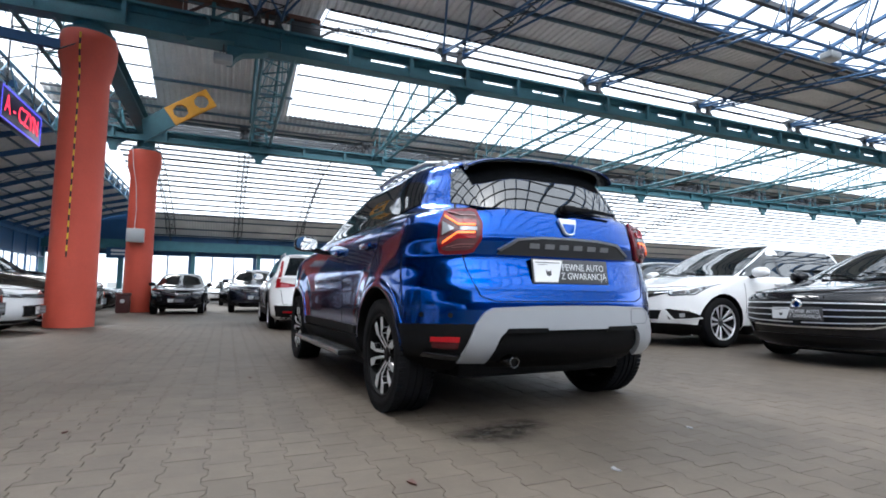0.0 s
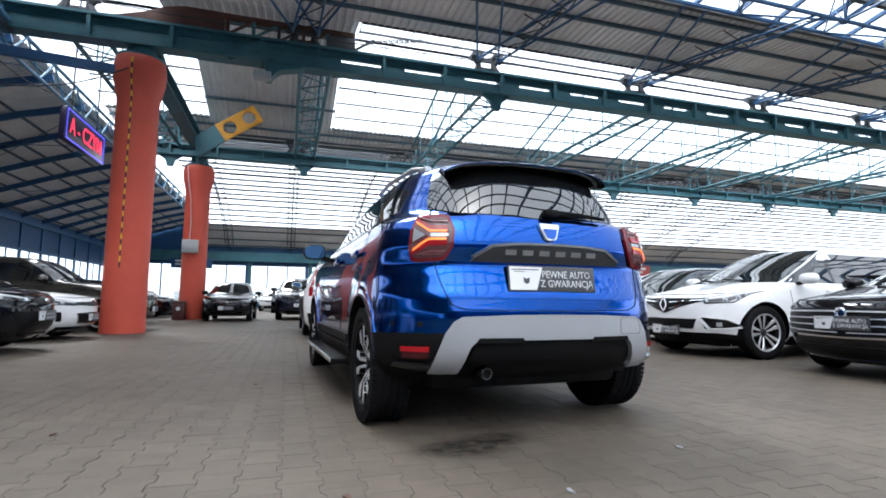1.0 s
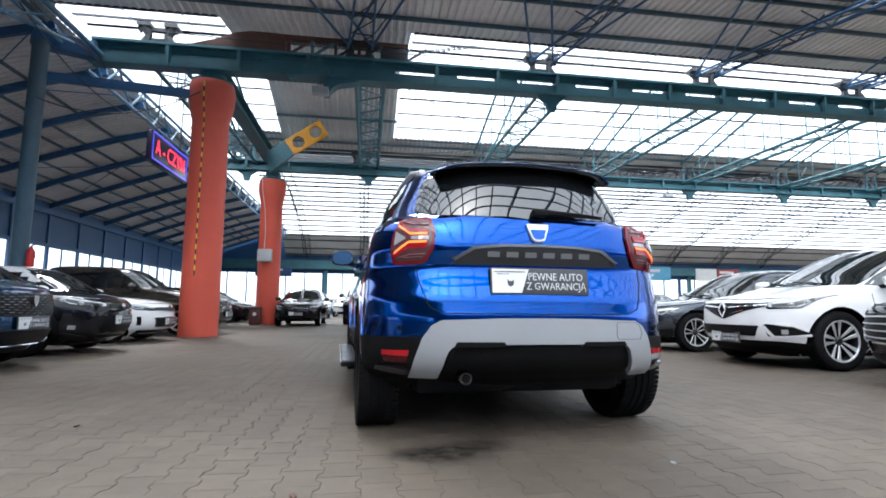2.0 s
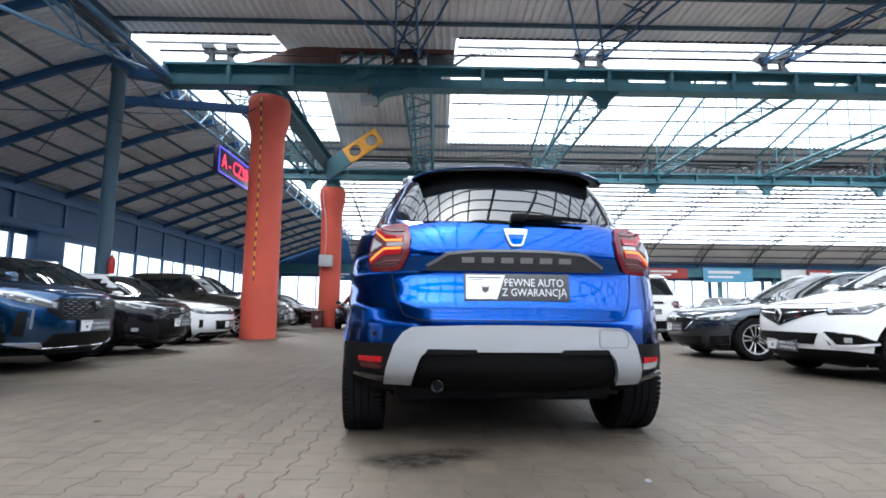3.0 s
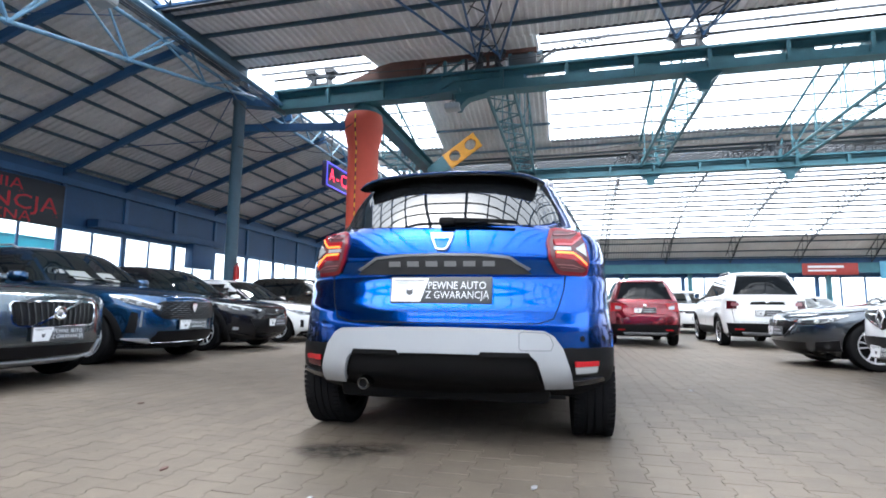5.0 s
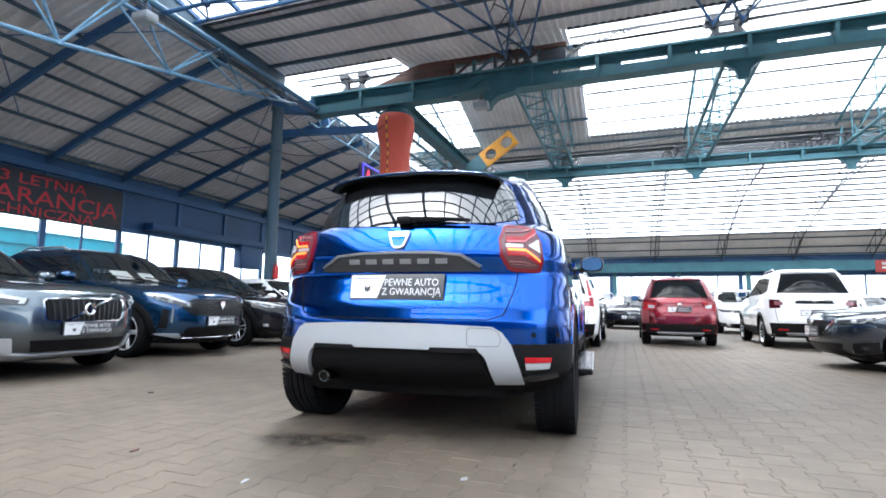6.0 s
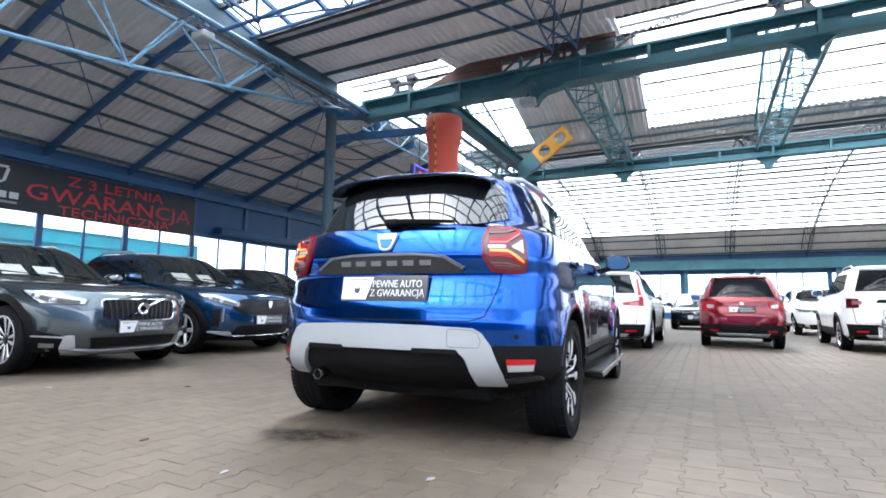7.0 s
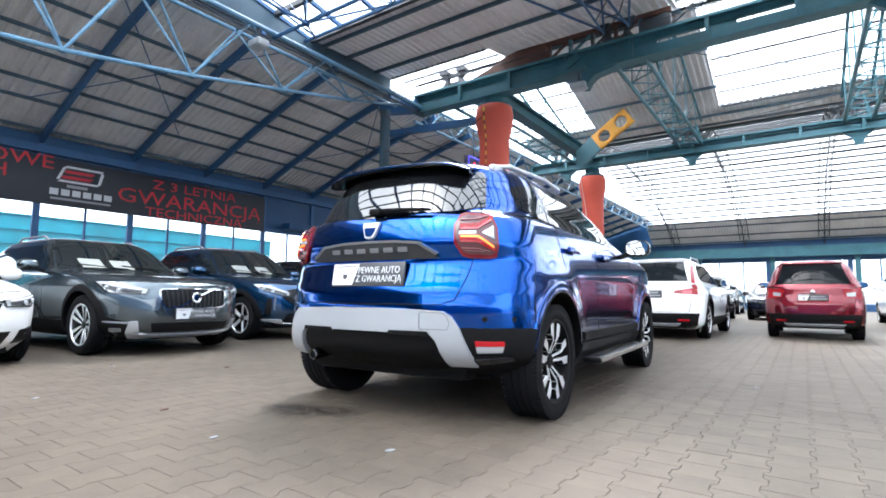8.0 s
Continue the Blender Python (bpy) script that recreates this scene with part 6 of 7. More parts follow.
P_WHITE = car_paint("white_paint", (0.80, 0.81, 0.82))
P_BLACK = car_paint("black_paint", (0.006, 0.006, 0.008), coat=1.46)
P_GREYBLUE = car_paint("grey_blue_metallic_paint", (0.085, 0.114, 0.134), 0.9)
P_PETROL = car_paint("dark_blue_metallic_paint", (0.008, 0.060, 0.160), 0.9)
P_GRAPHITE = car_paint("graphite_metallic_paint", (0.045, 0.058, 0.075), 0.9)
P_RED = car_paint("red_metallic_paint", (0.19, 0.004, 0.014), 0.85)
P_BROWN = car_paint("dark_olive_metallic_paint", (0.055, 0.050, 0.040), 0.5)
P_SILVER = car_paint("silver_metallic_paint", (0.42, 0.43, 0.44), 0.7)
P_NAVY = car_paint("navy_paint", (0.012, 0.016, 0.035), 0.3)


def facing(x, y, heading, wb=0.0, fo=0.0, at="front"):
    """A pose for a car whose front (or rear) middle stands at x, y; heading in degrees from +y, counter-clockwise."""
    back = -(wb + fo) if at == "front" else fo
    return Matrix.Translation((x, y, 0)) @ Matrix.Rotation(radians(heading), 4, "Z") @ Matrix.Translation((0, back, 0))


def row_car(label, x, y, heading, paint, L, W, H, wb, ro, style, at="front", s=1.0, **k):
    place = facing(x, y, heading, wb * s, ((L - wb - ro) if at == "front" else ro) * s, at) @ Matrix.Scale(s, 4)
    return parked_car(label, place, paint, L, W, H, wb, ro, style, face="front" if at == "front" else "rear", **k)


# the row along the side aisle, fronts to the lane
row_car("grey-blue estate car with black wheel-arch cladding and price sheets", -2.3, 3.55, -87, P_GREYBLUE, 4.94, 1.88, 1.57, 2.94, 1.1, "wagon", cladding=True, rails=True, radius=0.36, res=0.8, front="estate", wheel="blade", plate_z=0.50, text=True, papers=((0.42, 1.15), (0.05, 1.14)))
row_car("dark blue sport utility car with price sheets in the windscreen", -2.8, 5.95, -90, P_PETROL, 4.45, 1.84, 1.65, 2.675, 0.9, "suv", cladding=True, rails=True, radius=0.355, res=0.8, front="suv", plate_z=0.52, text=True, wheel="star", papers=((0.40, 1.20), (-0.02, 1.19)))
row_car("black crossover hatchback with dark plastic cladding", -2.88, 8.25, -90, P_BLACK, 4.36, 1.8, 1.55, 2.64, 0.8, "hatch", cladding=True, radius=0.345, front="crossover", plate_z=0.5)
row_car("white small hatchback beside the orange column", -3.12, 10.85, -90, P_WHITE, 4.07, 1.73, 1.45, 2.58, 0.67, "hatch", radius=0.31, front="small", plate_z=0.40, wheel="multi")
row_car("dark olive people carrier behind the orange column", -2.75, 13.8, -90, P_BROWN, 4.5, 1.83, 1.66, 2.7, 0.9, "suv", radius=0.34, plate_z=0.5)
row_car("white hatchback in the far part of the row", -3.6, 17.4, -90, P_WHITE, 4.2, 1.78, 1.47, 2.6, 0.7, "hatch", radius=0.32, plate_z=0.45)
row_car("black sedan in the far part of the row", -4.0, 23.0, -90, P_BLACK, 4.5, 1.8, 1.46, 2.7, 0.9, "hatch", radius=0.33, plate_z=0.45, res=0.5)
row_car("silver hatchback in the far part of the row", -4.0, 26.0, -90, P_SILVER, 4.2, 1.78, 1.47, 2.6, 0.7, "hatch", radius=0.32, res=0.5)
row_car("white sedan with black lower grille near the row's end", -2.2, 1.15, -90, P_WHITE, 4.5, 1.8, 1.43, 2.7, 0.9, "hatch", radius=0.33, front="plain", plate_z=0.4)
# across the lane on the other side
row_car("black fastback sedan with chrome grille slats", 5.64, 3.5, 90, P_BLACK, 4.86, 1.87, 1.45, 2.84, 1.05, "sedan", radius=0.35, res=0.8, front="fastback", plate_z=0.56, text=True)
row_car("white people carrier with large silver alloy wheels", 5.64, 6.0, 90, P_WHITE, 4.25, 1.87, 1.64, 2.73, 0.65, "mpv", radius=0.36, res=0.8, front="carrier", wheel="blade", plate_z=0.37, text=True)
row_car("dark grey metallic hatchback", 5.55, 8.6, 90, P_GRAPHITE, 4.47, 1.8, 1.47, 2.7, 0.88, "hatch", radius=0.335, res=0.7, front="shield", plate_z=0.5)
row_car("silver estate car behind the white utility car", 8.9, 14.0, 90, P_SILVER, 4.5, 1.8, 1.47, 2.7, 0.9, "wagon", radius=0.33, res=0.5)
# ahead, tails to the camera
row_car("white estate car with tall red tail lamps and black cladding", 1.58, 9.95, 0, P_WHITE, 4.78, 1.85, 1.55, 2.87, 1.0, "wagon", at="rear", cladding=True, rails=True, radius=0.36, lamps="tall", res=0.7, plate_z=0.83)
row_car("red compact utility car with black bumper", 4.1, 11.9, 0, P_RED, 4.3, 1.78, 1.74, 2.6, 0.83, "suv", at="rear", s=0.88, cladding=True, rails=True, radius=0.335, res=0.7, plate_z=0.90)
row_car("white utility car with black bumper and roof rails", 6.66, 12.2, -2, P_WHITE, 4.34, 1.80, 1.80, 2.67, 0.83, "suv", at="rear", s=0.95, cladding=True, rails=True, radius=0.345, res=0.7, lamps="square", plate_z=0.80)
# deeper in the hall, fronts to the camera
row_car("black hatchback with light reflections on its bonnet", -1.6, 18.2, 180, P_BLACK, 4.3, 1.8, 1.55, 2.63, 0.8, "suv", s=0.9, radius=0.325, plate_z=0.5, res=0.6)
row_car("dark utility car facing the lane", 0.85, 19.3, 180, P_NAVY, 4.45, 1.84, 1.66, 2.66, 0.9, "suv", radius=0.35, cladding=True, plate_z=0.55, res=0.6)
row_car("navy hatchback behind the red car", 3.1, 21.5, 180, P_NAVY, 4.3, 1.8, 1.47, 2.63, 0.8, "hatch", radius=0.325, res=0.5)
row_car("white utility car facing the lane", 6.9, 19.3, 180, P_WHITE, 4.4, 1.83, 1.62, 2.66, 0.85, "suv", radius=0.34, res=0.5)
for i, (x, y, p) in enumerate(((-2.2, 28.0, P_GRAPHITE), (0.4, 29.0, P_BLACK), (-0.5, 34.0, P_WHITE), (2.6, 30.5, P_SILVER), (9.5, 22.0, P_GRAPHITE), (12.6, 22.5, P_WHITE), (15.5, 21.5, P_BLACK))):
    row_car(("dark grey", "black", "white", "silver", "graphite", "white", "black")[i] + " hatchback far off in the hall", x, y, 180, p, 4.3, 1.8, 1.5, 2.63, 0.8, "hatch", radius=0.325, res=0.45)


# ---------------------------------------------------------------- the blue utility car
P_HERO = car_paint("bright_blue_metallic_paint", (0.0, 0.060, 0.330), 1.0, 0.13, 1.36)
HERO = Matrix.Translation((1.735, 3.155, 0)) @ Matrix.Rotation(radians(3.1), 4, "Z") @ Matrix.Scale(1.05, 4)
HERO_LEVELS = [
    (0.28, 0.80, -0.56, 3.30, 0.34, 0.55),
    (0.33, 0.84, -0.64, 3.44, 0.36, 0.58),
    (0.38, 0.862, -0.735, 3.50, 0.38, 0.60),
    (0.44, 0.872, -0.780, 3.51, 0.40, 0.62),
    (0.54, 0.876, -0.795, 3.515, 0.42, 0.62),
    (0.64, 0.876, -0.795, 3.51, 0.42, 0.62),
    (0.69, 0.877, -0.788, 3.50, 0.42, 0.62),
    (0.735, 0.878, -0.782, 3.49, 0.42, 0.62),
    (0.78, 0.879, -0.766, 3.49, 0.42, 0.62),
    (0.85, 0.883, -0.744, 3.47, 0.42, 0.62),
    (0.905, 0.880, -0.730, 3.45, 0.42, 0.62),
    (0.95, 0.876, -0.738, 3.42, 0.42, 0.60),
    (1.00, 0.870, -0.746, 3.38, 0.41, 0.58),
    (1.06, 0.860, -0.738, 3.05, 0.41, 0.50),
    (1.12, 0.844, -0.722, 2.30, 0.42, 0.42),
    (1.16, 0.826, -0.706, 2.09, 0.46, 0.40),
    (1.19, 0.795, -0.689, 1.99, 0.66, 0.38),
    (1.306, 0.752, -0.628, 1.72, 0.76, 0.34),
    (1.415, 0.698, -0.574, 1.42, 0.78, 0.32),
    (1.487, 0.650, -0.536, 1.20, 0.70, 0.32),
    (1.528, 0.600, -0.460, 1.02, 0.60, 0.32),
    (1.555, 0.50, -0.33, 0.75, 0.45, 0.30),
    (1.569, 0.36, -0.08, 0.42, 0.30, 0.25),
]


def hero_car():
    car = thing("utility_car", HERO, "bright blue utility car with silver skid plate on the paving", "car")
    b = Body(HERO_LEVELS, 3.2, 2.0, 2.673, 0.345, 0.405, 0.024)
    bm = fresh()
    b.shell(bm, 1.35)
    for f in bm.faces:
        c = f.calc_center_median()
        if c.z < 0.41 or (c.z < 0.54 and c.y < -0.36):
            f.material_index = 1
    part("body", bm, [P_HERO, M_TRIM], car)
    arch_liners(car, b, 0.52)
    add_wheels(car, b, 0.798, "hero", 0.331, 0.225, 0.244, 5, False, 72, 0.2, 0.085)
    arch_trim(car, b, 0.400, 0.455, P_HERO, "wheel_arch_flare", 6, 174, 0.009)
    # glass
    bm = fresh()
    b.patch(bm, "rear", [(-0.625, 1.222), (-0.50, 1.186), (0, 1.166), (0.50, 1.186), (0.625, 1.222)], [(-0.545, 1.456), (-0.46, 1.474), (0, 1.484), (0.46, 1.474), (0.545, 1.456)], 0.004, 0.012, 28, 8, ruled=0.012)
    part("rear_window", bm, M_TINT, car, "dark tinted rear window")
    bm = fresh()
    b.patch(bm, "side", [(0.95, 1.155), (1.45, 1.148), (1.98, 1.14)], [(0.96, 1.463), (1.1, 1.467), (1.22, 1.463)], 0.004, 0.012, 12, 6, True)
    part("front_side_window", bm, M_GLASS, car)
    bm = fresh()
    b.patch(bm, "side", [(0.16, 1.175), (0.5, 1.165), (0.87, 1.158)], [(0.12, 1.441), (0.5, 1.458), (0.88, 1.463)], 0.004, 0.012, 10, 6, True)
    part("rear_side_window", bm, M_TINT, car)
    bm = fresh()
    b.patch(bm, "side", [(-0.26, 1.235), (-0.1, 1.197), (0.085, 1.180)], [(-0.225, 1.370), (-0.1, 1.410), (0.045, 1.429)], 0.004, 0.012, 8, 6, True)
    part("quarter_window", bm, M_TINT, car, "dark quarter window with a kicked-up corner")
    bm = fresh()
    for y0, y1 in ((0.878, 0.945), (0.092, 0.155)):
        b.patch(bm, "side", [(y0, 1.15), (y1, 1.15)], [(y0 + 0.005, 1.472), (y1 - 0.02 if y0 < 0.5 else y1, 1.472)], 0.003, 0.012, 2, 6, True)
    part("window_pillar", bm, M_GLOSSBLACK, car, split=True)
    bm = fresh()
    b.patch(bm, "front", [(-0.74, 1.155), (0.74, 1.155)], [(-0.60, 1.498), (0.60, 1.498)], 0.004, 0.012, 18, 8)
    part("windscreen", bm, M_GLASS, car)
    # roof spoiler: a slab that carries the roof on, black below
    n = 24
    bm, bl = fresh(), fresh()
    rows, rows_b = [], []
    for i in range(n + 1):
        u = -1 + 2 * i / n
        x = 0.545 * u
        zt = 1.500 - 0.020 * u * u - 0.030 * abs(u) ** 8
        yr = -0.650 + 0.070 * u * u + 0.05 * abs(u) ** 8
        top = [(x * 0.93, -0.30 + 0.06 * u * u, zt + 0.048), (x * 0.98, -0.48 + 0.04 * u * u, zt + 0.022), (x, yr + 0.012, zt), (x, yr, zt - 0.007), (x, yr + 0.006, zt - 0.014)]
        und = [(x, yr + 0.0065, zt - 0.0145), (x * 0.97, yr + 0.03, zt - 0.022), (x * 0.94, yr + 0.10, zt - 0.010), (x * 0.90, -0.40, zt + 0.012)]
        rows.append([bm.verts.new(v) for v in top])
        rows_b.append([bl.verts.new(v) for v in und])
        if i in (0, n):
            bm.faces.new([bm.verts.new(v) for v in top + und])
    for r, q, k in ((rows, bm, 4), (rows_b, bl, 3)):
        for a, c in zip(r, r[1:]):
            for m in range(k):
                q.faces.new((a[m], c[m], c[m + 1], a[m + 1]))
    sp = part("roof_spoiler", bm, P_HERO, car)
    part("spoiler_underside", bl, M_GLOSSBLACK, sp, "black underside of the spoiler")
    # wiper
    bm = fresh()
    yw = lambda x, z: b.rear(x, z).y
    soft_box(bm, -0.05, 0.035, yw(0, 1.19) - 0.055, yw(0, 1.19) + 0.0, 1.172, 1.212, 0.012)
    rings = []
    for i in range(11):
        x0 = -0.04 + 0.40 * i / 10
        z0, h = 1.195 - 0.012 * (i / 10) ** 2, 0.018 - 0.010 * i / 10
        y0 = yw(x0, z0) - 0.032
        rings.append([bm.verts.new((x0, y0 + a, z0 + c * h)) for a, c in ((-0.013, -0.6), (-0.015, 0.5), (0.0, 1.0), (0.015, 0.6), (0.015, -0.9))])
    for p0, p1 in zip(rings, rings[1:]):
        for j in range(5):
            bm.faces.new((p0[j], p1[j], p1[(j + 1) % 5], p0[(j + 1) % 5]))
    bm.faces.new(rings[0])
    bm.faces.new(rings[-1])
    wp = part("rear_wiper", bm, M_TRIM, car)
    wp.matrix_basis = Matrix.Translation((0.03, 0, 0.010))
    # tail lamps: a red rim round a smoky lens with an arrow of light bars
    narrow = lambda f: 0.590 - (0.590 - f) * 0.89

    def lens(sx, name, material, f0, f1, z0, z1, r, off, parent, label="", n=16, bulge=0.010):
        """A rounded rectangle on the corner of the body; r is the corner's share of f, twice that of height."""
        lo, hi = [], []
        for i in range(9):
            u = i / 8
            f = narrow(f0 + (f1 - f0) * u)
            e = min(u, 1 - u) / r if min(u, 1 - u) < r else 1.0
            k = (1 - math.sqrt(max(0.0, 1 - (1 - e) ** 2))) * 0.30
            lo.append((f, z0 + (z1 - z0) * k + 0.010 * (1 - u)))
            hi.append((f, z1 - (z1 - z0) * k - 0.012 * u))
        bm = fresh()
        b.patch(bm, "round", lo, hi, off, 0.03, n, 10, False, 0, bulge)
        if sx < 0:
            bmesh.ops.scale(bm, vec=(-1, 1, 1), verts=bm.verts)
        return part(name, bm, material, parent, label)

    def arms(sx, name, material, lines, off, parent, label="", split=False):
        """Bars along (f, z, half height) points."""
        bm = fresh()
        for line in lines:
            for (fa, za, wa), (fb, zb, wb) in zip(line, line[1:]):
                b.patch(bm, "round", [(narrow(fa), za - wa), (narrow(fb), zb - wb)], [(narrow(fa), za + wa), (narrow(fb), zb + wb)], off, 0.012, 8, 2)
        if sx < 0:
            bmesh.ops.scale(bm, vec=(-1, 1, 1), verts=bm.verts)
        return part(name, bm, material, parent, label, split=split)

    for sx in (1, -1):
        lamp = lens(sx, "tail_lamp", M_LAMPRIM, 0.286, 0.590, 0.908, 1.164, 0.25, 0.014, car, "red tail lamp with an arrow-shaped light bar")
        lens(sx, "smoky_lens", M_LAMPSMOKE, 0.302, 0.572, 0.930, 1.146, 0.25, 0.0175, lamp, "smoky clear inner lens")
        arms(sx, "red_bar", M_LAMPRED, [[(0.325, 1.078, 0.014), (0.440, 1.080, 0.014), (0.545, 1.126, 0.012)], [(0.325, 1.012, 0.014), (0.440, 1.010, 0.014), (0.548, 0.962, 0.012)]], 0.0285, lamp)
        arms(sx, "clear_section", M_LAMPCLEAR, [[(0.470, 1.046, 0.004), (0.552, 1.046, 0.036)], [(0.320, 1.046, 0.009), (0.430, 1.046, 0.009)]], 0.0285, lamp, "clear section of the lamp", True)
        arms(sx, "light_bar", M_LAMPPINK if sx > 0 else M_LAMPLIT, [[(0.330, 1.066, 0.0045), (0.440, 1.067, 0.0045), (0.540, 1.112, 0.0045)]], 0.0315, lamp, "upper arm of the light bar")
        arms(sx, "lit_bar", M_LAMPLIT, [[(0.330, 1.026, 0.0055), (0.440, 1.024, 0.0055), (0.543, 0.977, 0.0055)]], 0.0315, lamp, "lit amber-red lower arm of the light bar")
        arms(sx, "lens_edge", M_LAMPROSE, [[(0.330, 1.116, 0.003), (0.430, 1.118, 0.003), (0.520, 1.136, 0.003)], [(0.330, 0.972, 0.003), (0.430, 0.970, 0.003), (0.510, 0.952, 0.003)], [(0.345, 0.958, 0.002), (0.470, 0.951, 0.002)]], 0.027, lamp, "pale inner edge of the lens", True)
    # badge panel over the plate, with letters drawn as plain bars
    bm = fresh()
    b.patch(bm, "rear", [(-0.465, 0.918), (-0.36, 0.916), (-0.20, 0.916), (0, 0.916), (0.20, 0.916), (0.36, 0.916), (0.465, 0.918)], [(-0.440, 0.940), (-0.350, 0.994), (-0.20, 1.007), (0, 1.010), (0.20, 1.007), (0.350, 0.994), (0.440, 0.940)], 0.020, 0.03, 30, 4)
    pan = part("badge_panel", bm, M_PANEL, car, "dark grey panel over the number plate")
    bm = fresh()
    b.patch(bm, "rear", [(-0.447, 0.938), (-0.352, 0.994), (-0.20, 1.007), (0, 1.010), (0.20, 1.007), (0.352, 0.994), (0.447, 0.938)], [(-0.462, 0.946), (-0.358, 1.006), (-0.20, 1.019), (0, 1.022), (0.20, 1.019), (0.358, 1.006), (0.462, 0.946)], 0.026, 0.03, 30, 1)
    part("panel_edge", bm, M_RAIL, pan, "pale satin edge strip")
    bm = fresh()
    for i in range(6):
        x = -0.250 + 0.100 * i
        b.patch(bm, "rear", [(x - 0.031, 0.959), (x + 0.031, 0.959)], [(x - 0.031, 0.985), (x + 0.031, 0.985)], 0.026, 0.008, 2, 1)
    part("letter_bar", bm, M_STEELBAR, pan, "plain metallic bar", split=True)
    # shield badge
    bm = fresh()
    yb = b.rear(0, 1.085).y
    prism(bm, [(-0.064, 0.048), (0.064, 0.048), (0.057, 0.02), (0.036, -0.044), (0.018, -0.054), (-0.018, -0.054), (-0.036, -0.044), (-0.057, 0.02)], 0.020, pose(0, yb - 0.016, 1.094, -14), bevel=0.004)
    bd = part("badge", bm, M_BRIGHTBAR, car, "plain chrome shield badge")
    bm = fresh()
    prism(bm, [(-0.044, 0.014), (0.044, 0.014), (0.027, -0.034), (0.014, -0.041), (-0.014, -0.041), (-0.027, -0.034)], 0.004, pose(0, yb - 0.0195, 1.0935, -14))
    part("badge_field", bm, P_HERO, bd, "blue field of the badge")
    p = plate(car, pose(0, b.rear(0, 0.80).y - 0.008, 0.832, -8))
    plate_text(p)
    # lower bumper: black side pieces, silver bow, dark valance
    bm = fresh()
    b.patch(bm, "round", [(0.02, 0.37), (0.4, 0.36), (0.8, 0.35), (1.0, 0.34)], [(0.02, 0.545), (0.4, 0.545), (0.8, 0.540), (1.0, 0.535)], 0.006, 0.02, 24, 8, True)
    b.patch(bm, "side", [(-0.415, 0.34), (-0.375, 0.33)], [(-0.415, 0.535), (-0.33, 0.535)], 0.006, 0.02, 3, 5, True)
    part("lower_bumper", bm, M_TRIM, car, "black textured lower bumper")
    bm = fresh()
    half_t = [(0.662, 0.366), (0.645, 0.43), (0.605, 0.545), (0.565, 0.604), (0.52, 0.630), (0.25, 0.640)]
    half_l = [(0.525, 0.366), (0.515, 0.40), (0.485, 0.482), (0.465, 0.503), (0.43, 0.511), (0.25, 0.514)]
    top = [(-x, z) for x, z in half_t] + [(0, 0.642)] + half_t[::-1]
    low = [(-x, z) for x, z in half_l] + [(0, 0.515)] + half_l[::-1]
    b.patch(bm, "rear", low, top, 0.035, 0.05, 40, 6)
    part("skid_plate", bm, M_SATIN, car, "wide satin silver skid plate under the tailgate")
    bm = fresh()
    b.patch(bm, "rear", [(-0.51, 0.360), (-0.2, 0.350), (0.2, 0.350), (0.51, 0.360)], [(-0.45, 0.503), (-0.2, 0.511), (0.2, 0.511), (0.45, 0.503)], 0.014, 0.05, 16, 5)
    part("valance", bm, M_TRIM, car)
    bm = fresh()
    for x0, x1 in ((-0.46, -0.20), (0.20, 0.46)):
        b.patch(bm, "rear", [(x0, 0.503), (x1, 0.505)], [(x0 + 0.015, 0.526), (x1 - 0.015, 0.526)], 0.0375, 0.02, 5, 2)
    part("vent_slot", bm, M_TRIM, car)
    bm = fresh()
    cap = [(0.40, 0.545), (0.40, 0.615), (0.415, 0.625), (0.52, 0.621), (0.545, 0.605), (0.560, 0.565), (0.548, 0.535), (0.41, 0.535), (0.40, 0.545)]
    for (xa, za), (xb, zb) in zip(cap, cap[1:]):
        l = math.hypot(xb - xa, zb - za)
        nx, nz = -(zb - za) / l * 0.0016, (xb - xa) / l * 0.0016
        b.patch(bm, "rear", [(xa - nx, za - nz), (xb - nx, zb - nz)], [(xa + nx, za + nz), (xb + nx, zb + nz)], 0.0362, 0.004, 2, 1)
    part("tow_eye_cover", bm, M_RAIL, car, "thin outline of the tow eye cover")
    for sx in (1, -1):
        bm = fresh()
        b.patch(bm, "round", [(0.462, 0.452), (0.655, 0.453)], [(0.457, 0.480), (0.655, 0.477)], 0.014, 0.02, 8, 3)
        if sx < 0:
            bmesh.ops.scale(bm, vec=(-1, 1, 1), verts=bm.verts)
        part("rear_reflector", bm, M_REFLECTOR, car, "red reflector in the black bumper")
        bm = fresh()
        b.patch(bm, "round", [(0.470, 0.420), (0.640, 0.422)], [(0.462, 0.449), (0.650, 0.450)], 0.012, 0.02, 8, 3)
        if sx < 0:
            bmesh.ops.scale(bm, vec=(-1, 1, 1), verts=bm.verts)
        part("reverse_lamp", bm, M_LAMPCLEAR if sx > 0 else M_LAMPDEEP, car)
    bm = fresh()
    b.patch(bm, "round", [(0.42, 0.368), (0.56, 0.375), (0.72, 0.385)], [(0.42, 0.392), (0.56, 0.398), (0.70, 0.404)], 0.026, 0.04, 10, 2, True)
    part("lower_ledge", bm, M_GLOSSBLACK, car, "black ledge under the reflector")
    bm = fresh()
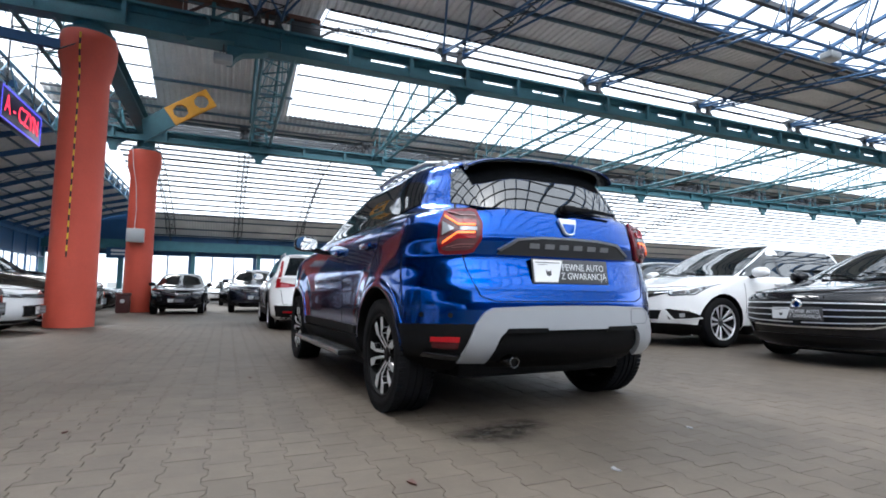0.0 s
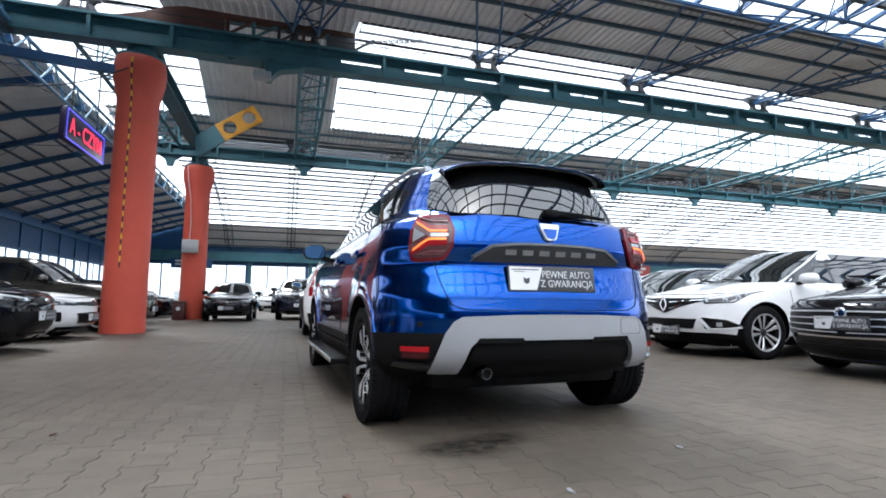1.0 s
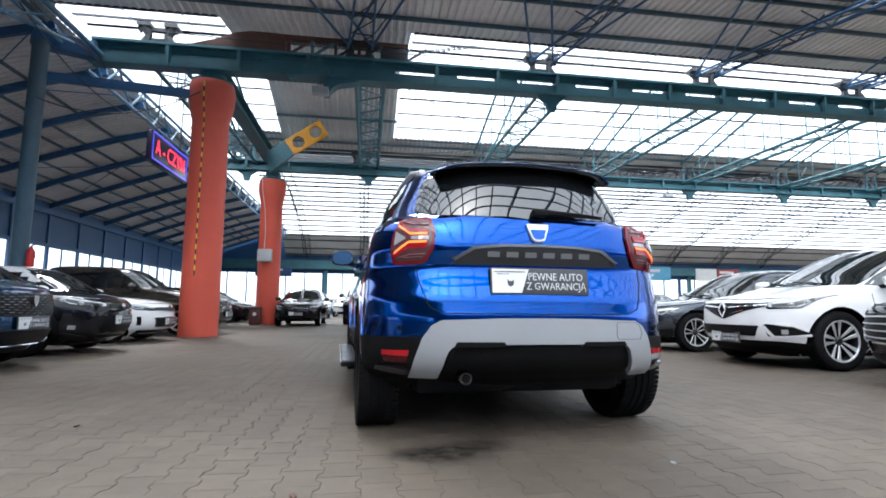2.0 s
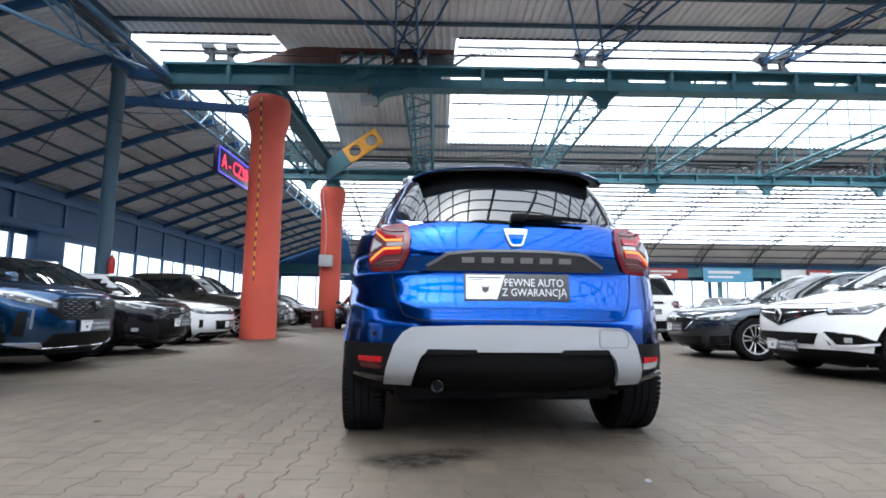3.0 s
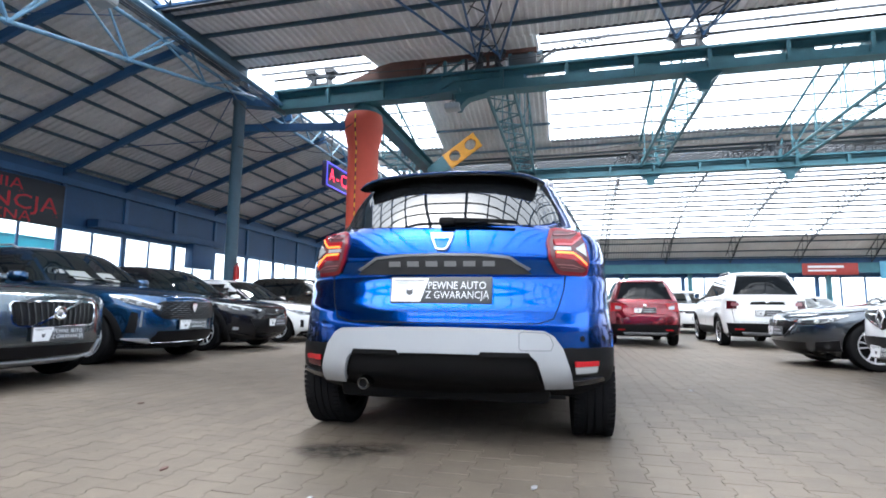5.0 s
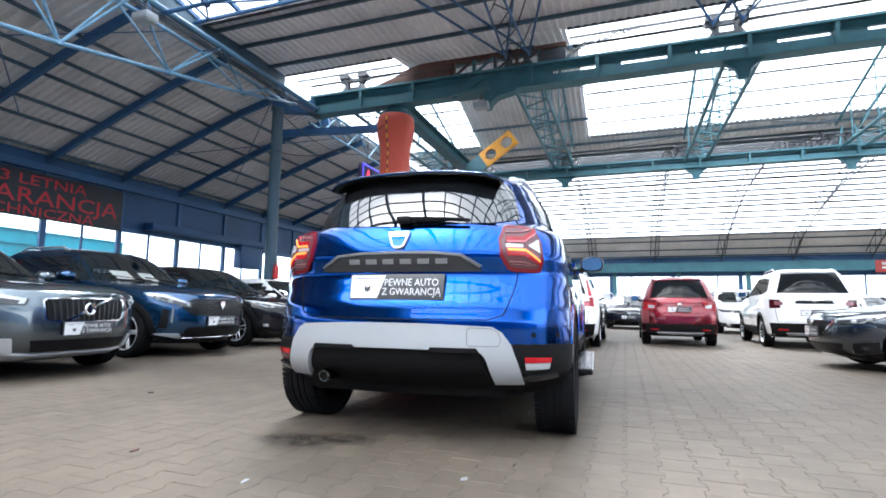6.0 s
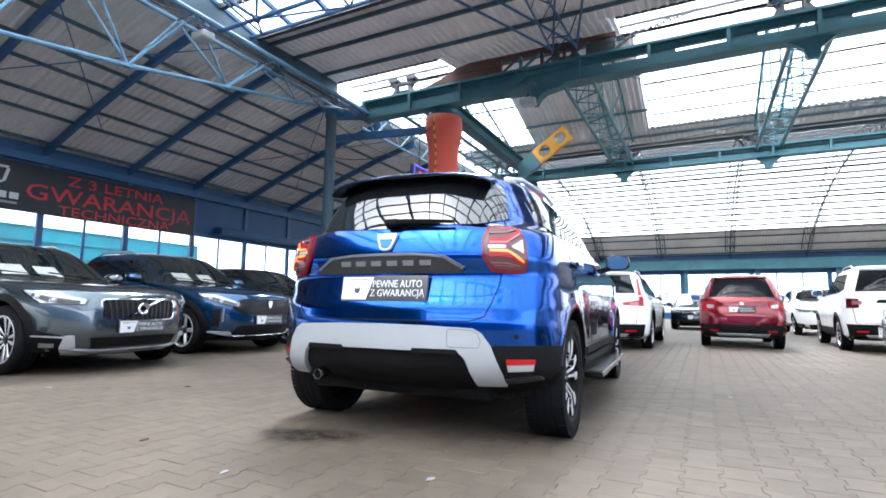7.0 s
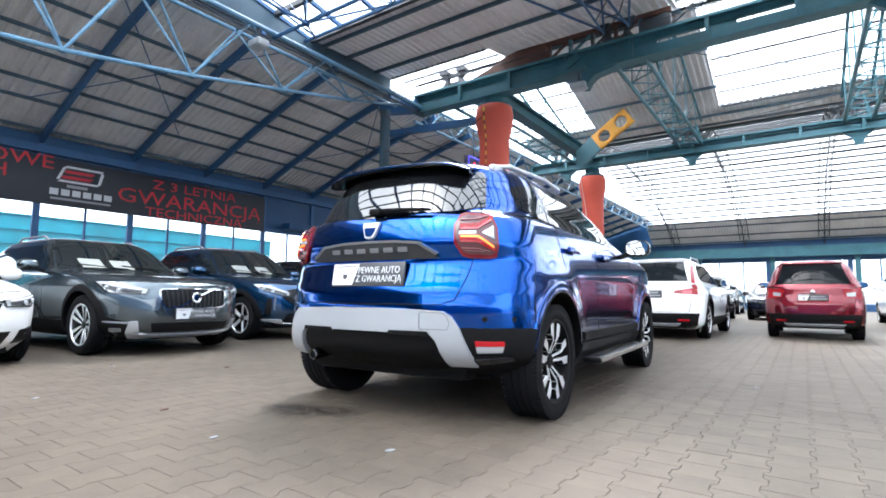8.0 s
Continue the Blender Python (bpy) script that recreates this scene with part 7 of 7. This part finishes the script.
    for f in (0.52, 0.74):
        v = b.around(f, 0.59)
        n = Vector((v.x, v.y - 0.3, 0)).normalized()
        for sx in (1, -1):
            q = Vector((n.x * sx, n.y, 0))
            tube(bm, Vector((v.x * sx, v.y, v.z)) - q * 0.01, Vector((v.x * sx, v.y, v.z)) + q * 0.003, 0.014, 12)
    part("parking_sensor", bm, M_TRIM, car, split=True)
    # exhaust
    bm = fresh()
    lathe(bm, [(0.024, 0.0), (0.034, -0.002), (0.038, 0.004), (0.038, 0.22), (0.03, 0.22), (0.03, 0.01), (0.024, 0.0)], 24, pose(-0.402, -0.785, 0.346, -84) @ Matrix.Scale(0.9, 4))
    pipe = part("exhaust_pipe", bm, M_DARKCHROME, car, "round steel exhaust tip")
    # black disc in the opening paints the shade of the hollow tip
    bm = fresh()
    lathe(bm, [(0, 0.012), (0.0275, 0.012), (0.0275, 0.03), (0, 0.03)], 24, pose(-0.402, -0.785, 0.346, -84) @ Matrix.Scale(0.9, 4))
    part("exhaust_bore", bm, M_TRIM, pipe, "black disc for the shade inside the tip")
    bm = fresh()
    lathe(bm, [(0, 0), (0.07, 0.01), (0.09, 0.05), (0.09, 0.45), (0.07, 0.5), (0, 0.5)], 16, pose(-0.3, -0.42, 0.32, 0, 90))
    # low underbody boxes and front dam, added to block light under the car
    soft_box(bm, -0.62, 0.56, -0.56, 0.38, 0.235, 0.40, 0.04)
    soft_box(bm, -0.80, 0.80, 0.42, 2.25, 0.178, 0.34, 0.04)
    soft_box(bm, -0.70, 0.70, 3.08, 3.28, 0.17, 0.34, 0.04)
    soft_box(bm, -0.55, 0.55, 2.25, 3.1, 0.23, 0.40, 0.05)
    tube(bm, (-0.7, 0, 0.33), (0.7, 0, 0.33), 0.05, 10)
    tube(bm, (0.35, -0.1, 0.25), (0.55, 0.25, 0.3), 0.04, 8)
    part("axle_and_silencer", bm, M_TRIM, car)
    # sides
    bm = fresh()
    b.patch(bm, "side", [(0.42, 0.245), (2.25, 0.245)], [(0.42, 0.40), (2.25, 0.40)], 0.016, 0.04, 24, 4, True)
    b.patch(bm, "side", [(0.47, 0.42), (2.19, 0.42)], [(0.47, 0.475), (2.19, 0.475)], 0.020, 0.03, 24, 2, True)
    part("sill_cladding", bm, M_TRIM, car, "black sill cladding")
    arch_trim(car, b, 0.392, 0.400, M_TRIM, "wheel_arch_lip", -8, 188, 0.011)
    for sx in (1, -1):
        bm = fresh()
        x0, x1 = 0.87 * sx, 1.00 * sx
        soft_box(bm, min(x0, x1), max(x0, x1), 0.52, 2.17, 0.262, 0.300, 0.012)
        st = part("side_step", bm, M_TRIM, car, "running board with a ribbed alloy tread")
        bm = fresh()
        for i in range(40):
            y = 0.56 + i * 0.04
            box(bm, min(sx * 0.885, sx * 0.985), max(sx * 0.885, sx * 0.985), y, y + 0.022, 0.300, 0.306)
        soft_box(bm, min(sx * 0.990, sx * 1.004), max(sx * 0.990, sx * 1.004), 0.53, 2.16, 0.27, 0.303, 0.004)
        part("tread", bm, M_STEEL, st, smooth=False)
    bm = fresh()
    for y in (1.02, 0.20):
        b.patch(bm, "side", [(y, 1.005), (y + 0.2, 1.0)], [(y, 1.035), (y + 0.2, 1.03)], 0.034, 0.02, 8, 3, True, 0, 0.006)
    part("door_handle", bm, P_HERO, car, split=True)
    seams(car, b, [("side", [(0.92, 0.46), (0.91, 0.8), (0.915, 1.15)]), ("side", [(2.16, 0.5), (2.10, 0.9), (2.02, 1.13)]), ("side", [(0.46, 0.50), (0.38, 0.64), (0.20, 0.80), (0.10, 1.0), (0.06, 1.16)]),
                   ("round", [(0.975, 0.56), (0.96, 0.78), (0.93, 0.92)]),
                   ("rear", [(0.0, 0.662), (0.50, 0.664), (0.575, 0.69), (0.605, 0.76), (0.630, 0.84), (0.640, 0.915)]), ("rear", [(0.635, 1.17), (0.60, 1.23), (0.56, 1.43)]),
                   ("round", [(0.42, 0.545), (0.99, 0.537)])], w=0.0026)
    mirror_pair(car, b, 1.80, 1.085, M_GLOSSBLACK, size=0.95)
    for sx in (1, -1):
        bm = fresh()
        pts = [(-0.24, 1.503), (-0.18, 1.530), (-0.05, 1.554), (0.5, 1.576), (0.85, 1.566), (0.98, 1.542), (1.03, 1.512)]
        at = [(sx * (b.side(y, 1.515).x - 0.015), y, z) for y, z in pts]
        for p0, p1 in zip(at, at[1:]):
            tube(bm, p0, p1, 0.015, 10)
        for k in (1, 5):
            x, y, z = at[k]
            soft_box(bm, x - 0.022, x + 0.022, y - 0.07, y + 0.07, 1.49, z + 0.004, 0.01)
        part("roof_rail", bm, M_SILVER, car, "satin silver roof rail")
    bm = fresh()
    b.patch(bm, "round", [(2.18, 0.88), (2.62, 0.84)], [(2.16, 0.99), (2.62, 0.95)], 0.006, 0.02, 10, 4, True)
    part("head_lamp", bm, M_LAMPCLEAR, car)
    bm = fresh()
    b.patch(bm, "front", [(-0.55, 0.80), (0.55, 0.80)], [(-0.58, 0.95), (0.58, 0.95)], 0.006, 0.02, 14, 3)
    b.patch(bm, "front", [(-0.6, 0.28), (0.6, 0.28)], [(-0.7, 0.52), (0.7, 0.52)], 0.006, 0.02, 14, 3)
    part("grille", bm, M_GLOSSBLACK, car)
    return car


hero_car()


# ---------------------------------------------------------------- things on walls and columns
def face_east(x, y, z):
    """A pose for what hangs on the west side and faces +x."""
    return pose(x, y, z, 0, 0, 90)


def banner():
    b = thing("banner", face_east(X_W + 0.14, 7.45, 3.70), "long charcoal banner with red Polish advertising words", "banner")
    bm = fresh()
    soft_box(bm, -4.3, 4.12, 0, 0.03, -0.62, 0.66, 0.008)
    part("sheet", bm, M_BANNER, b)
    lettering("lettering", "UOWE", 0.50, M_RED_PRINT, b, pose(-3.42, -0.003, 0.50), 1.25)
    lettering("lettering", "CH", 0.50, M_RED_PRINT, b, pose(-3.86, -0.003, 0.12), 1.25)
    lettering("lettering", "Z 3 LETNIĄ", 0.40, M_RED_PRINT, b, pose(1.50, -0.003, 0.40), 1.42)
    lettering("lettering", "GWARANCJĄ", 0.60, M_RED_PRINT, b, pose(1.52, -0.003, -0.06), 1.32)
    lettering("lettering", "TECHNICZNĄ", 0.38, M_RED_PRINT, b, pose(1.55, -0.003, -0.46), 1.36)
    # emblem and firm's lines as plain shapes
    bm = fresh()
    for z0, z1, x0, x1 in ((0.44, 0.50, -2.25, -1.32), (0.04, 0.10, -2.38, -1.42)):
        prism(bm, [(x0, z0), (x1, z0), (x1 + 0.04, z1), (x0 + 0.08, z1)], 0.006, pose(0, -0.004, 0))
    prism(bm, [(-2.40, 0.10), (-2.33, 0.10), (-2.19, 0.45), (-2.26, 0.45)], 0.006, pose(0, -0.004, 0))
    prism(bm, [(-1.42, 0.06), (-1.34, 0.10), (-1.26, 0.42), (-1.33, 0.46)], 0.006, pose(0, -0.004, 0))
    part("emblem_frame", bm, M_WHITE_PRINT, b, smooth=False)
    bm = fresh()
    prism(bm, [(-2.22, 0.30), (-1.55, 0.30), (-1.50, 0.38), (-2.18, 0.38)], 0.006, pose(0, -0.004, 0))
    prism(bm, [(-2.30, 0.14), (-1.60, 0.14), (-1.52, 0.24), (-2.26, 0.22)], 0.006, pose(0, -0.004, 0))
    part("emblem_mark", bm, M_RED_PRINT, b, smooth=False)
    bm = fresh()
    for i in range(6):
        x = -2.53 + i * 0.26
        box(bm, x, x + 0.2, -0.004, 0.002, -0.33, -0.16)
    part("name_bar", bm, M_WHITE_PRINT, b, "plain white bar", smooth=False, split=True)
    bm = fresh()
    box(bm, -2.15, -1.65, -0.004, 0.002, -0.10, -0.02)
    box(bm, -2.5, -1.05, -0.004, 0.002, -0.46, -0.40)
    part("small_line", bm, M_GREY_PRINT, b, "plain grey line", smooth=False, split=True)


banner()


def led_sign():
    s = thing("led_sign", face_east(-5.09, 15.65, 5.12), "electronic sign with red scrolling letters and a blue border", "sign")
    bm = fresh()
    soft_box(bm, -1.38, 1.38, 0.0, 0.16, -0.42, 0.42, 0.02)
    part("housing", bm, M_LEDPANEL, s)
    bm = fresh()
    for x0, x1, z0, z1 in ((-1.34, 1.34, 0.36, 0.39), (-1.34, 1.34, -0.39, -0.36), (-1.34, -1.31, -0.36, 0.36), (1.31, 1.34, -0.36, 0.36)):
        box(bm, x0, x1, -0.006, 0.0, z0, z1)
    part("border", bm, M_LEDBLUE, s, "lit blue border", smooth=False)
    lettering("lettering", "A - CZYN", 0.62, M_LEDRED, s, pose(0, -0.004, 0), 0.86)
    bm = fresh()
    tube(bm, (-0.9, 0.08, 0.42), (-0.9, 0.08, 3.55), 0.02)
    tube(bm, (0.9, 0.08, 0.42), (0.9, 0.08, 3.65), 0.02)
    part("hanger", bm, M_DARKSTEEL, s, split=True)


led_sign()


def column_fittings():
    b = thing("switch_box", Matrix.Translation((-3.14, 20.32, 2.68)), "grey enamelled box on the second orange column", "box")
    bm = fresh()
    soft_box(bm, -0.27, 0.27, -0.12, 0.06, -0.24, 0.24, 0.015)
    part("case", bm, M_GREYBOX, b)
    bm = fresh()
    soft_box(bm, -0.25, 0.25, -0.128, -0.118, -0.22, 0.22, 0.004)
    part("door", bm, M_GREYBOX, b)
    bm = fresh()
    pts = [(-0.05, 0.02, 0.24), (-0.03, 0.02, 0.9), (-0.08, 0.03, 1.8), (-0.2, 0.02, 2.5), (-0.25, -0.05, 3.2)]
    for p, q in zip(pts, pts[1:]):
        tube(bm, p, q, 0.012, 6)
    part("cable", bm, M_WHITE_PRINT, b)
    b = thing("litter_bin", Matrix.Translation((-3.35, 20.1, 0)), "maroon plastic litter bin beside the orange column", "bin")
    bm = fresh()
    soft_box(bm, -0.2, 0.2, -0.17, 0.17, 0, 0.58, 0.03)
    part("body", bm, M_BROWNBIN, b)
    bm = fresh()
    soft_box(bm, -0.22, 0.22, -0.19, 0.19, 0.56, 0.68, 0.03)
    part("lid", bm, M_BROWNBIN, b)
    bm = fresh()
    lathe(bm, [(0, 0.004), (0.07, 0.004), (0.07, 0)], 16, pose(0, -0.171, 0.4, 90))
    part("emblem", bm, M_WHITE_PRINT, b)
    e = thing("fire_extinguisher", Matrix.Translation((-6.22, 11.62, 1.5)) @ Matrix.Scale(0.95, 4), "red fire extinguisher hanging on the blue post", "extinguisher")
    bm = fresh()
    lathe(bm, [(0, 0), (0.07, 0), (0.08, 0.02), (0.08, 0.34), (0.05, 0.40), (0.025, 0.42), (0.025, 0.46), (0, 0.46)], 18, Matrix.Translation((0, -0.06, 0)))
    part("cylinder", bm, M_EXTRED, e)
    bm = fresh()
    bar(bm, (0, -0.06, 0.47), (0.1, -0.06, 0.5), 0.03, 0.02)
    tube(bm, (0.02, -0.06, 0.44), (0.1, -0.06, 0.2), 0.01)
    part("valve", bm, M_DARKSTEEL, e)


column_fittings()


def hall_lamp(x, y, z, label):
    l = thing("hall_lamp", Matrix.Translation((x, y, z)), label, "lamp", "hanging hall lamps")
    bm = fresh()
    soft_box(bm, -0.2, 0.2, -0.14, 0.14, -0.1, 0.06, 0.03)
    part("housing", bm, M_LAMPSHADE, l)
    bm = fresh()
    soft_box(bm, -0.17, 0.17, -0.12, 0.12, -0.115, -0.1, 0.005)
    part("lens", bm, M_GREYBOX, l)
    bm = fresh()
    tube(bm, (0, 0, 0.06), (0, 0, 0.36), 0.015)
    tube(bm, (-0.12, 0, 0.06), (0, 0, 0.2), 0.01)
    tube(bm, (0.12, 0, 0.06), (0, 0, 0.2), 0.01)
    part("bracket", bm, M_DARKSTEEL, l)


hall_lamp(-0.42, 12.1, 6.05, "grey floodlight hanging under the near girder")
hall_lamp(-5.5, 6.4, 6.2, "grey floodlight on the blue truss")
hall_lamp(12.6, 6.85, 6.35, "grey floodlight on the blue space frame")
hall_lamp(14.0, 20.2, 5.75, "grey lamp under the far girder")


def wires():
    w = thing("cable_run", Matrix(), "thin cables and a coiled chain slung along the girders", "cable")
    bm = fresh()
    for p, q, sag in (((-4.4, 12.0, 7.2), (7.5, 12.0, 7.25), 0.1), ((0.6, 12.8, 7.2), (10.0, 19.8, 7.2), 0.5), ((-2.4, 19.6, 6.9), (6.0, 20.0, 7.4), 0.25), ((2.0, 20.0, 7.0), (24.0, 20.0, 7.1), 0.2), ((-3.0, 12.0, 5.9), (-6.4, 11.5, 5.2), 0.5), ((-5.8, 9.8, 6.4), (-5.1, 14.6, 5.9), 0.6)):
        p, q = Vector(p), Vector(q)
        prev = p
        for i in range(1, 15):
            f = i / 14
            c = p.lerp(q, f) - Vector((0, 0, sag * 4 * f * (1 - f)))
            tube(bm, prev, c, 0.014, 5)
            prev = c
    part("cable", bm, M_DARKSTEEL, w, split=True)
    bm = fresh()
    for i in range(22):
        x = 2.1 + i * 0.07
        z = 7.3 + 0.014 * i
        lathe(bm, [(0.05, 0), (0.065, 0.012), (0.05, 0.024), (0.036, 0.012), (0.05, 0)], 10, pose(x, 12.2, z, 90 * (i % 2), 20, 0))
    part("chain", bm, M_DARKSTEEL, w)


wires()


def door_canopy():
    c = thing("door_canopy", Matrix.Translation((X_W, 0, 0)), "dark blue box beam over a side gate", "canopy", kind="structure")
    bm = fresh()
    soft_box(bm, 0.1, 0.55, 12.4, 18.4, 3.25, 3.5, 0.02)
    part("beam", bm, M_NAVY, c)
    bm = fresh()
    soft_box(bm, 0.12, 0.5, 16.7, 17.9, 2.3, 3.25, 0.02)
    part("shutter_box", bm, M_NAVY, c)


door_canopy()


def posters():
    for k, (x0, x1, z0, z1, mat, label) in enumerate((
            (19.9, 23.6, 3.7, 4.6, M_POSTER_RED, "red advertising board on the far wall"),
            (25.0, 29.4, 3.4, 4.7, M_POSTER_BLUE, "pale blue advertising board on the far wall"),
            (32.0, 34.2, 3.4, 4.6, M_POSTER_WHITE, "grey and white advertising board on the far wall"),
            (34.3, 36.6, 3.5, 4.6, M_POSTER_RED, "second red advertising board on the far wall"),
            (-8.5, -5.5, 3.2, 4.0, M_NAVY, "dark blue board above the far windows"))):
        p = thing("advertising_board", Matrix.Translation(((x0 + x1) / 2, Y_N - 0.72, (z0 + z1) / 2)), label, "sign", "boards on the far wall")
        bm = fresh()
        w, h = (x1 - x0) / 2, (z1 - z0) / 2
        soft_box(bm, -w, w, 0, 0.05, -h, h, 0.01)
        part("panel", bm, mat, p)
        bm = fresh()
        box(bm, -w * 0.8, w * 0.5, -0.004, 0, h * 0.2, h * 0.6)
        box(bm, -w * 0.8, w * 0.2, -0.004, 0, -h * 0.4, -h * 0.1)
        part("printed_line", bm, M_WHITE_PRINT, p, smooth=False, split=True)


posters()


# ---------------------------------------------------------------- paving
def oil_stain():
    """Two dark soaked patches with ragged rims behind the blue car."""
    for cx, cy, rx, ry, seed in ((1.26, 2.29, 0.36, 0.22, 1), (1.42, 2.42, 0.30, 0.16, 8)):
        bm = fresh()
        n = 40
        vs = []
        for i in range(n):
            a = 2 * math.pi * i / n
            k = 1 + 0.35 * noise.noise(Vector((math.cos(a) * 1.3, math.sin(a) * 1.3, seed)))
            vs.append(bm.verts.new((cx + rx * k * math.cos(a), cy + ry * k * math.sin(a), 0.0012)))
        bm.faces.new(vs)
        ob = part("oil_stain", bm, M_OIL, smooth=False)
        tagged(ob, "dark oil stain soaked into the paving behind the car", "stain", kind="structure")


def oil_material():
    m, tree, bsdf = nodes_of("soaked_oil")
    coord = tree.nodes.new("ShaderNodeTexCoord")
    grad = node(tree, "ShaderNodeTexNoise", Scale=9.0, Detail=6.0, Roughness=0.7)
    tree.links.new(coord.outputs["Object"], grad.inputs["Vector"])
    ramp = tree.nodes.new("ShaderNodeValToRGB")
    ramp.color_ramp.elements[0].position, ramp.color_ramp.elements[1].position = 0.30, 0.62
    tree.links.new(grad.outputs["Fac"], ramp.inputs["Fac"])
    away = tree.nodes.new("ShaderNodeVectorMath")
    away.operation = "DISTANCE"
    away.inputs[1].default_value = (0.5, 0.5, 0.0)
    flat = tree.nodes.new("ShaderNodeVectorMath")
    flat.operation = "MULTIPLY"
    flat.inputs[1].default_value = (1, 1, 0)
    tree.links.new(coord.outputs["Generated"], flat.inputs[0])
    tree.links.new(flat.outputs[0], away.inputs[0])
    soft = tree.nodes.new("ShaderNodeMapRange")
    soft.interpolation_type = "SMOOTHSTEP"
    soft.inputs["From Min"].default_value, soft.inputs["From Max"].default_value = 0.08, 0.46
    soft.inputs["To Min"].default_value, soft.inputs["To Max"].default_value = 0.95, 0.0
    tree.links.new(away.outputs["Value"], soft.inputs["Value"])
    both = tree.nodes.new("ShaderNodeMath")
    both.operation = "MULTIPLY"
    tree.links.new(ramp.outputs["Color"], both.inputs[0])
    tree.links.new(soft.outputs[0], both.inputs[1])
    tree.links.new(both.outputs[0], bsdf.inputs["Alpha"])
    bsdf.inputs["Base Color"].default_value = (0.012, 0.011, 0.010, 1)
    bsdf.inputs["Roughness"].default_value = 0.5
    return m


M_OIL = oil_material()
oil_stain()



def litter():
    """A few pale scraps and dry leaves on the paving."""
    rng = random.Random(9)
    for k, (x, y) in enumerate(((-0.86, 3.11), (-1.82, 2.43), (-0.47, 1.41), (0.58, 1.78), (1.43, 1.61), (2.3, 2.0), (0.1, 4.6), (3.6, 5.2))):
        s = thing("scrap", Matrix.Translation((x, y, 0.002)) @ Matrix.Rotation(rng.uniform(0, 3), 4, "Z"), "small pale scrap lying on the paving", "litter", "scraps on the paving")
        bm = fresh()
        n = 7
        pts = [(0.028 * rng.uniform(0.7, 1.3) * math.cos(6.283 * i / n), 0.012 * rng.uniform(0.6, 1.3) * math.sin(6.283 * i / n)) for i in range(n)]
        lo = [bm.verts.new((a, b, 0.0)) for a, b in pts]
        hi = [bm.verts.new((a, b, 0.003 + 0.006 * rng.random())) for a, b in pts]
        bm.faces.new(lo[::-1])
        bm.faces.new(hi)
        for i in range(n):
            bm.faces.new((lo[i], lo[(i + 1) % n], hi[(i + 1) % n], hi[i]))
        part("sheet", bm, M_GREY_PRINT if k % 3 else M_RUST, s)


litter()

PL, PW, WAVE, GAP = 0.20, 0.165, 0.0115, 0.0012


def paver_outline(g):
    """A double-T interlocking paver round its middle, drawn in by the joint g; long side along y."""
    ys = (-0.5, -0.32, -0.18, 0.18, 0.32, 0.5)
    f = (WAVE, WAVE, -WAVE, -WAVE, WAVE, WAVE)
    right = [(PW / 2 + w - g, y * PL) for y, w in zip(ys, f)]
    right[0], right[-1] = (right[0][0], right[0][1] + g), (right[-1][0], right[-1][1] - g)
    left = [(-x, y) for x, y in right[::-1]]
    return right + left


def paving():
    top, rim = paver_outline(GAP + 0.0015), paver_outline(GAP)
    n = len(top)
    base = [(x, y, 0.0) for x, y in top] + [(x, y, -0.0022) for x, y in rim] + [(x, y, -0.014) for x, y in rim]
    faces = [tuple(range(n))]
    for k in (0, 1):
        faces += [(k * n + i, (k + 1) * n + i, (k + 1) * n + (i + 1) % n, k * n + (i + 1) % n) for i in range(n)]
    me = bpy.data.meshes.new("paver")
    me.from_pydata(base, [], [f if len(f) > 4 else f for f in faces])
    me.materials.append(M_PAVER)
    me.update()
    x0, x1, y0, y1 = PAVED
    base = np.array(base)
    verts, polys = [], []
    count = single_count = 0
    rng = random.Random(4)
    rows = round((y1 - y0) / PL)
    cols = int((x1 - x0) / PW)
    for r in range(rows):
        for c in range(cols):
            x, y = x0 + (c + 0.5) * PW, y0 + (r + 0.5 + 0.5 * (c % 2)) * PL
            dz = rng.uniform(-0.0008, 0.0006)
            tx, ty = rng.gauss(0, 0.0025), rng.gauss(0, 0.0025)
            if 2.85 < x < 4.5 and 1.3 < y < 6.9 and single_count < 295:
                ob = new("paver", me)
                ob.parent = floor
                ob.matrix_basis = Matrix.Translation((x, y, dz)) @ Euler((tx, ty, 0)).to_matrix().to_4x4()
                single_count += 1
                continue
            p = base.copy()
            p[:, 2] += dz + tx * p[:, 1] - ty * p[:, 0]
            p[:, 0] += x
            p[:, 1] += y
            verts.append(p)
            polys += [tuple(i + count for i in f) for f in faces]
            count += len(base)
    rest = bpy.data.meshes.new("paver_field")
    rest.from_pydata(np.concatenate(verts).tolist(), [], polys)
    rest.materials.append(M_PAVER)
    ob = new("paver_field", rest)
    ob.parent = floor
    ob["kind"] = "stuff"
    ob["label"] = "wavy grey-brown concrete pavers"


paving()
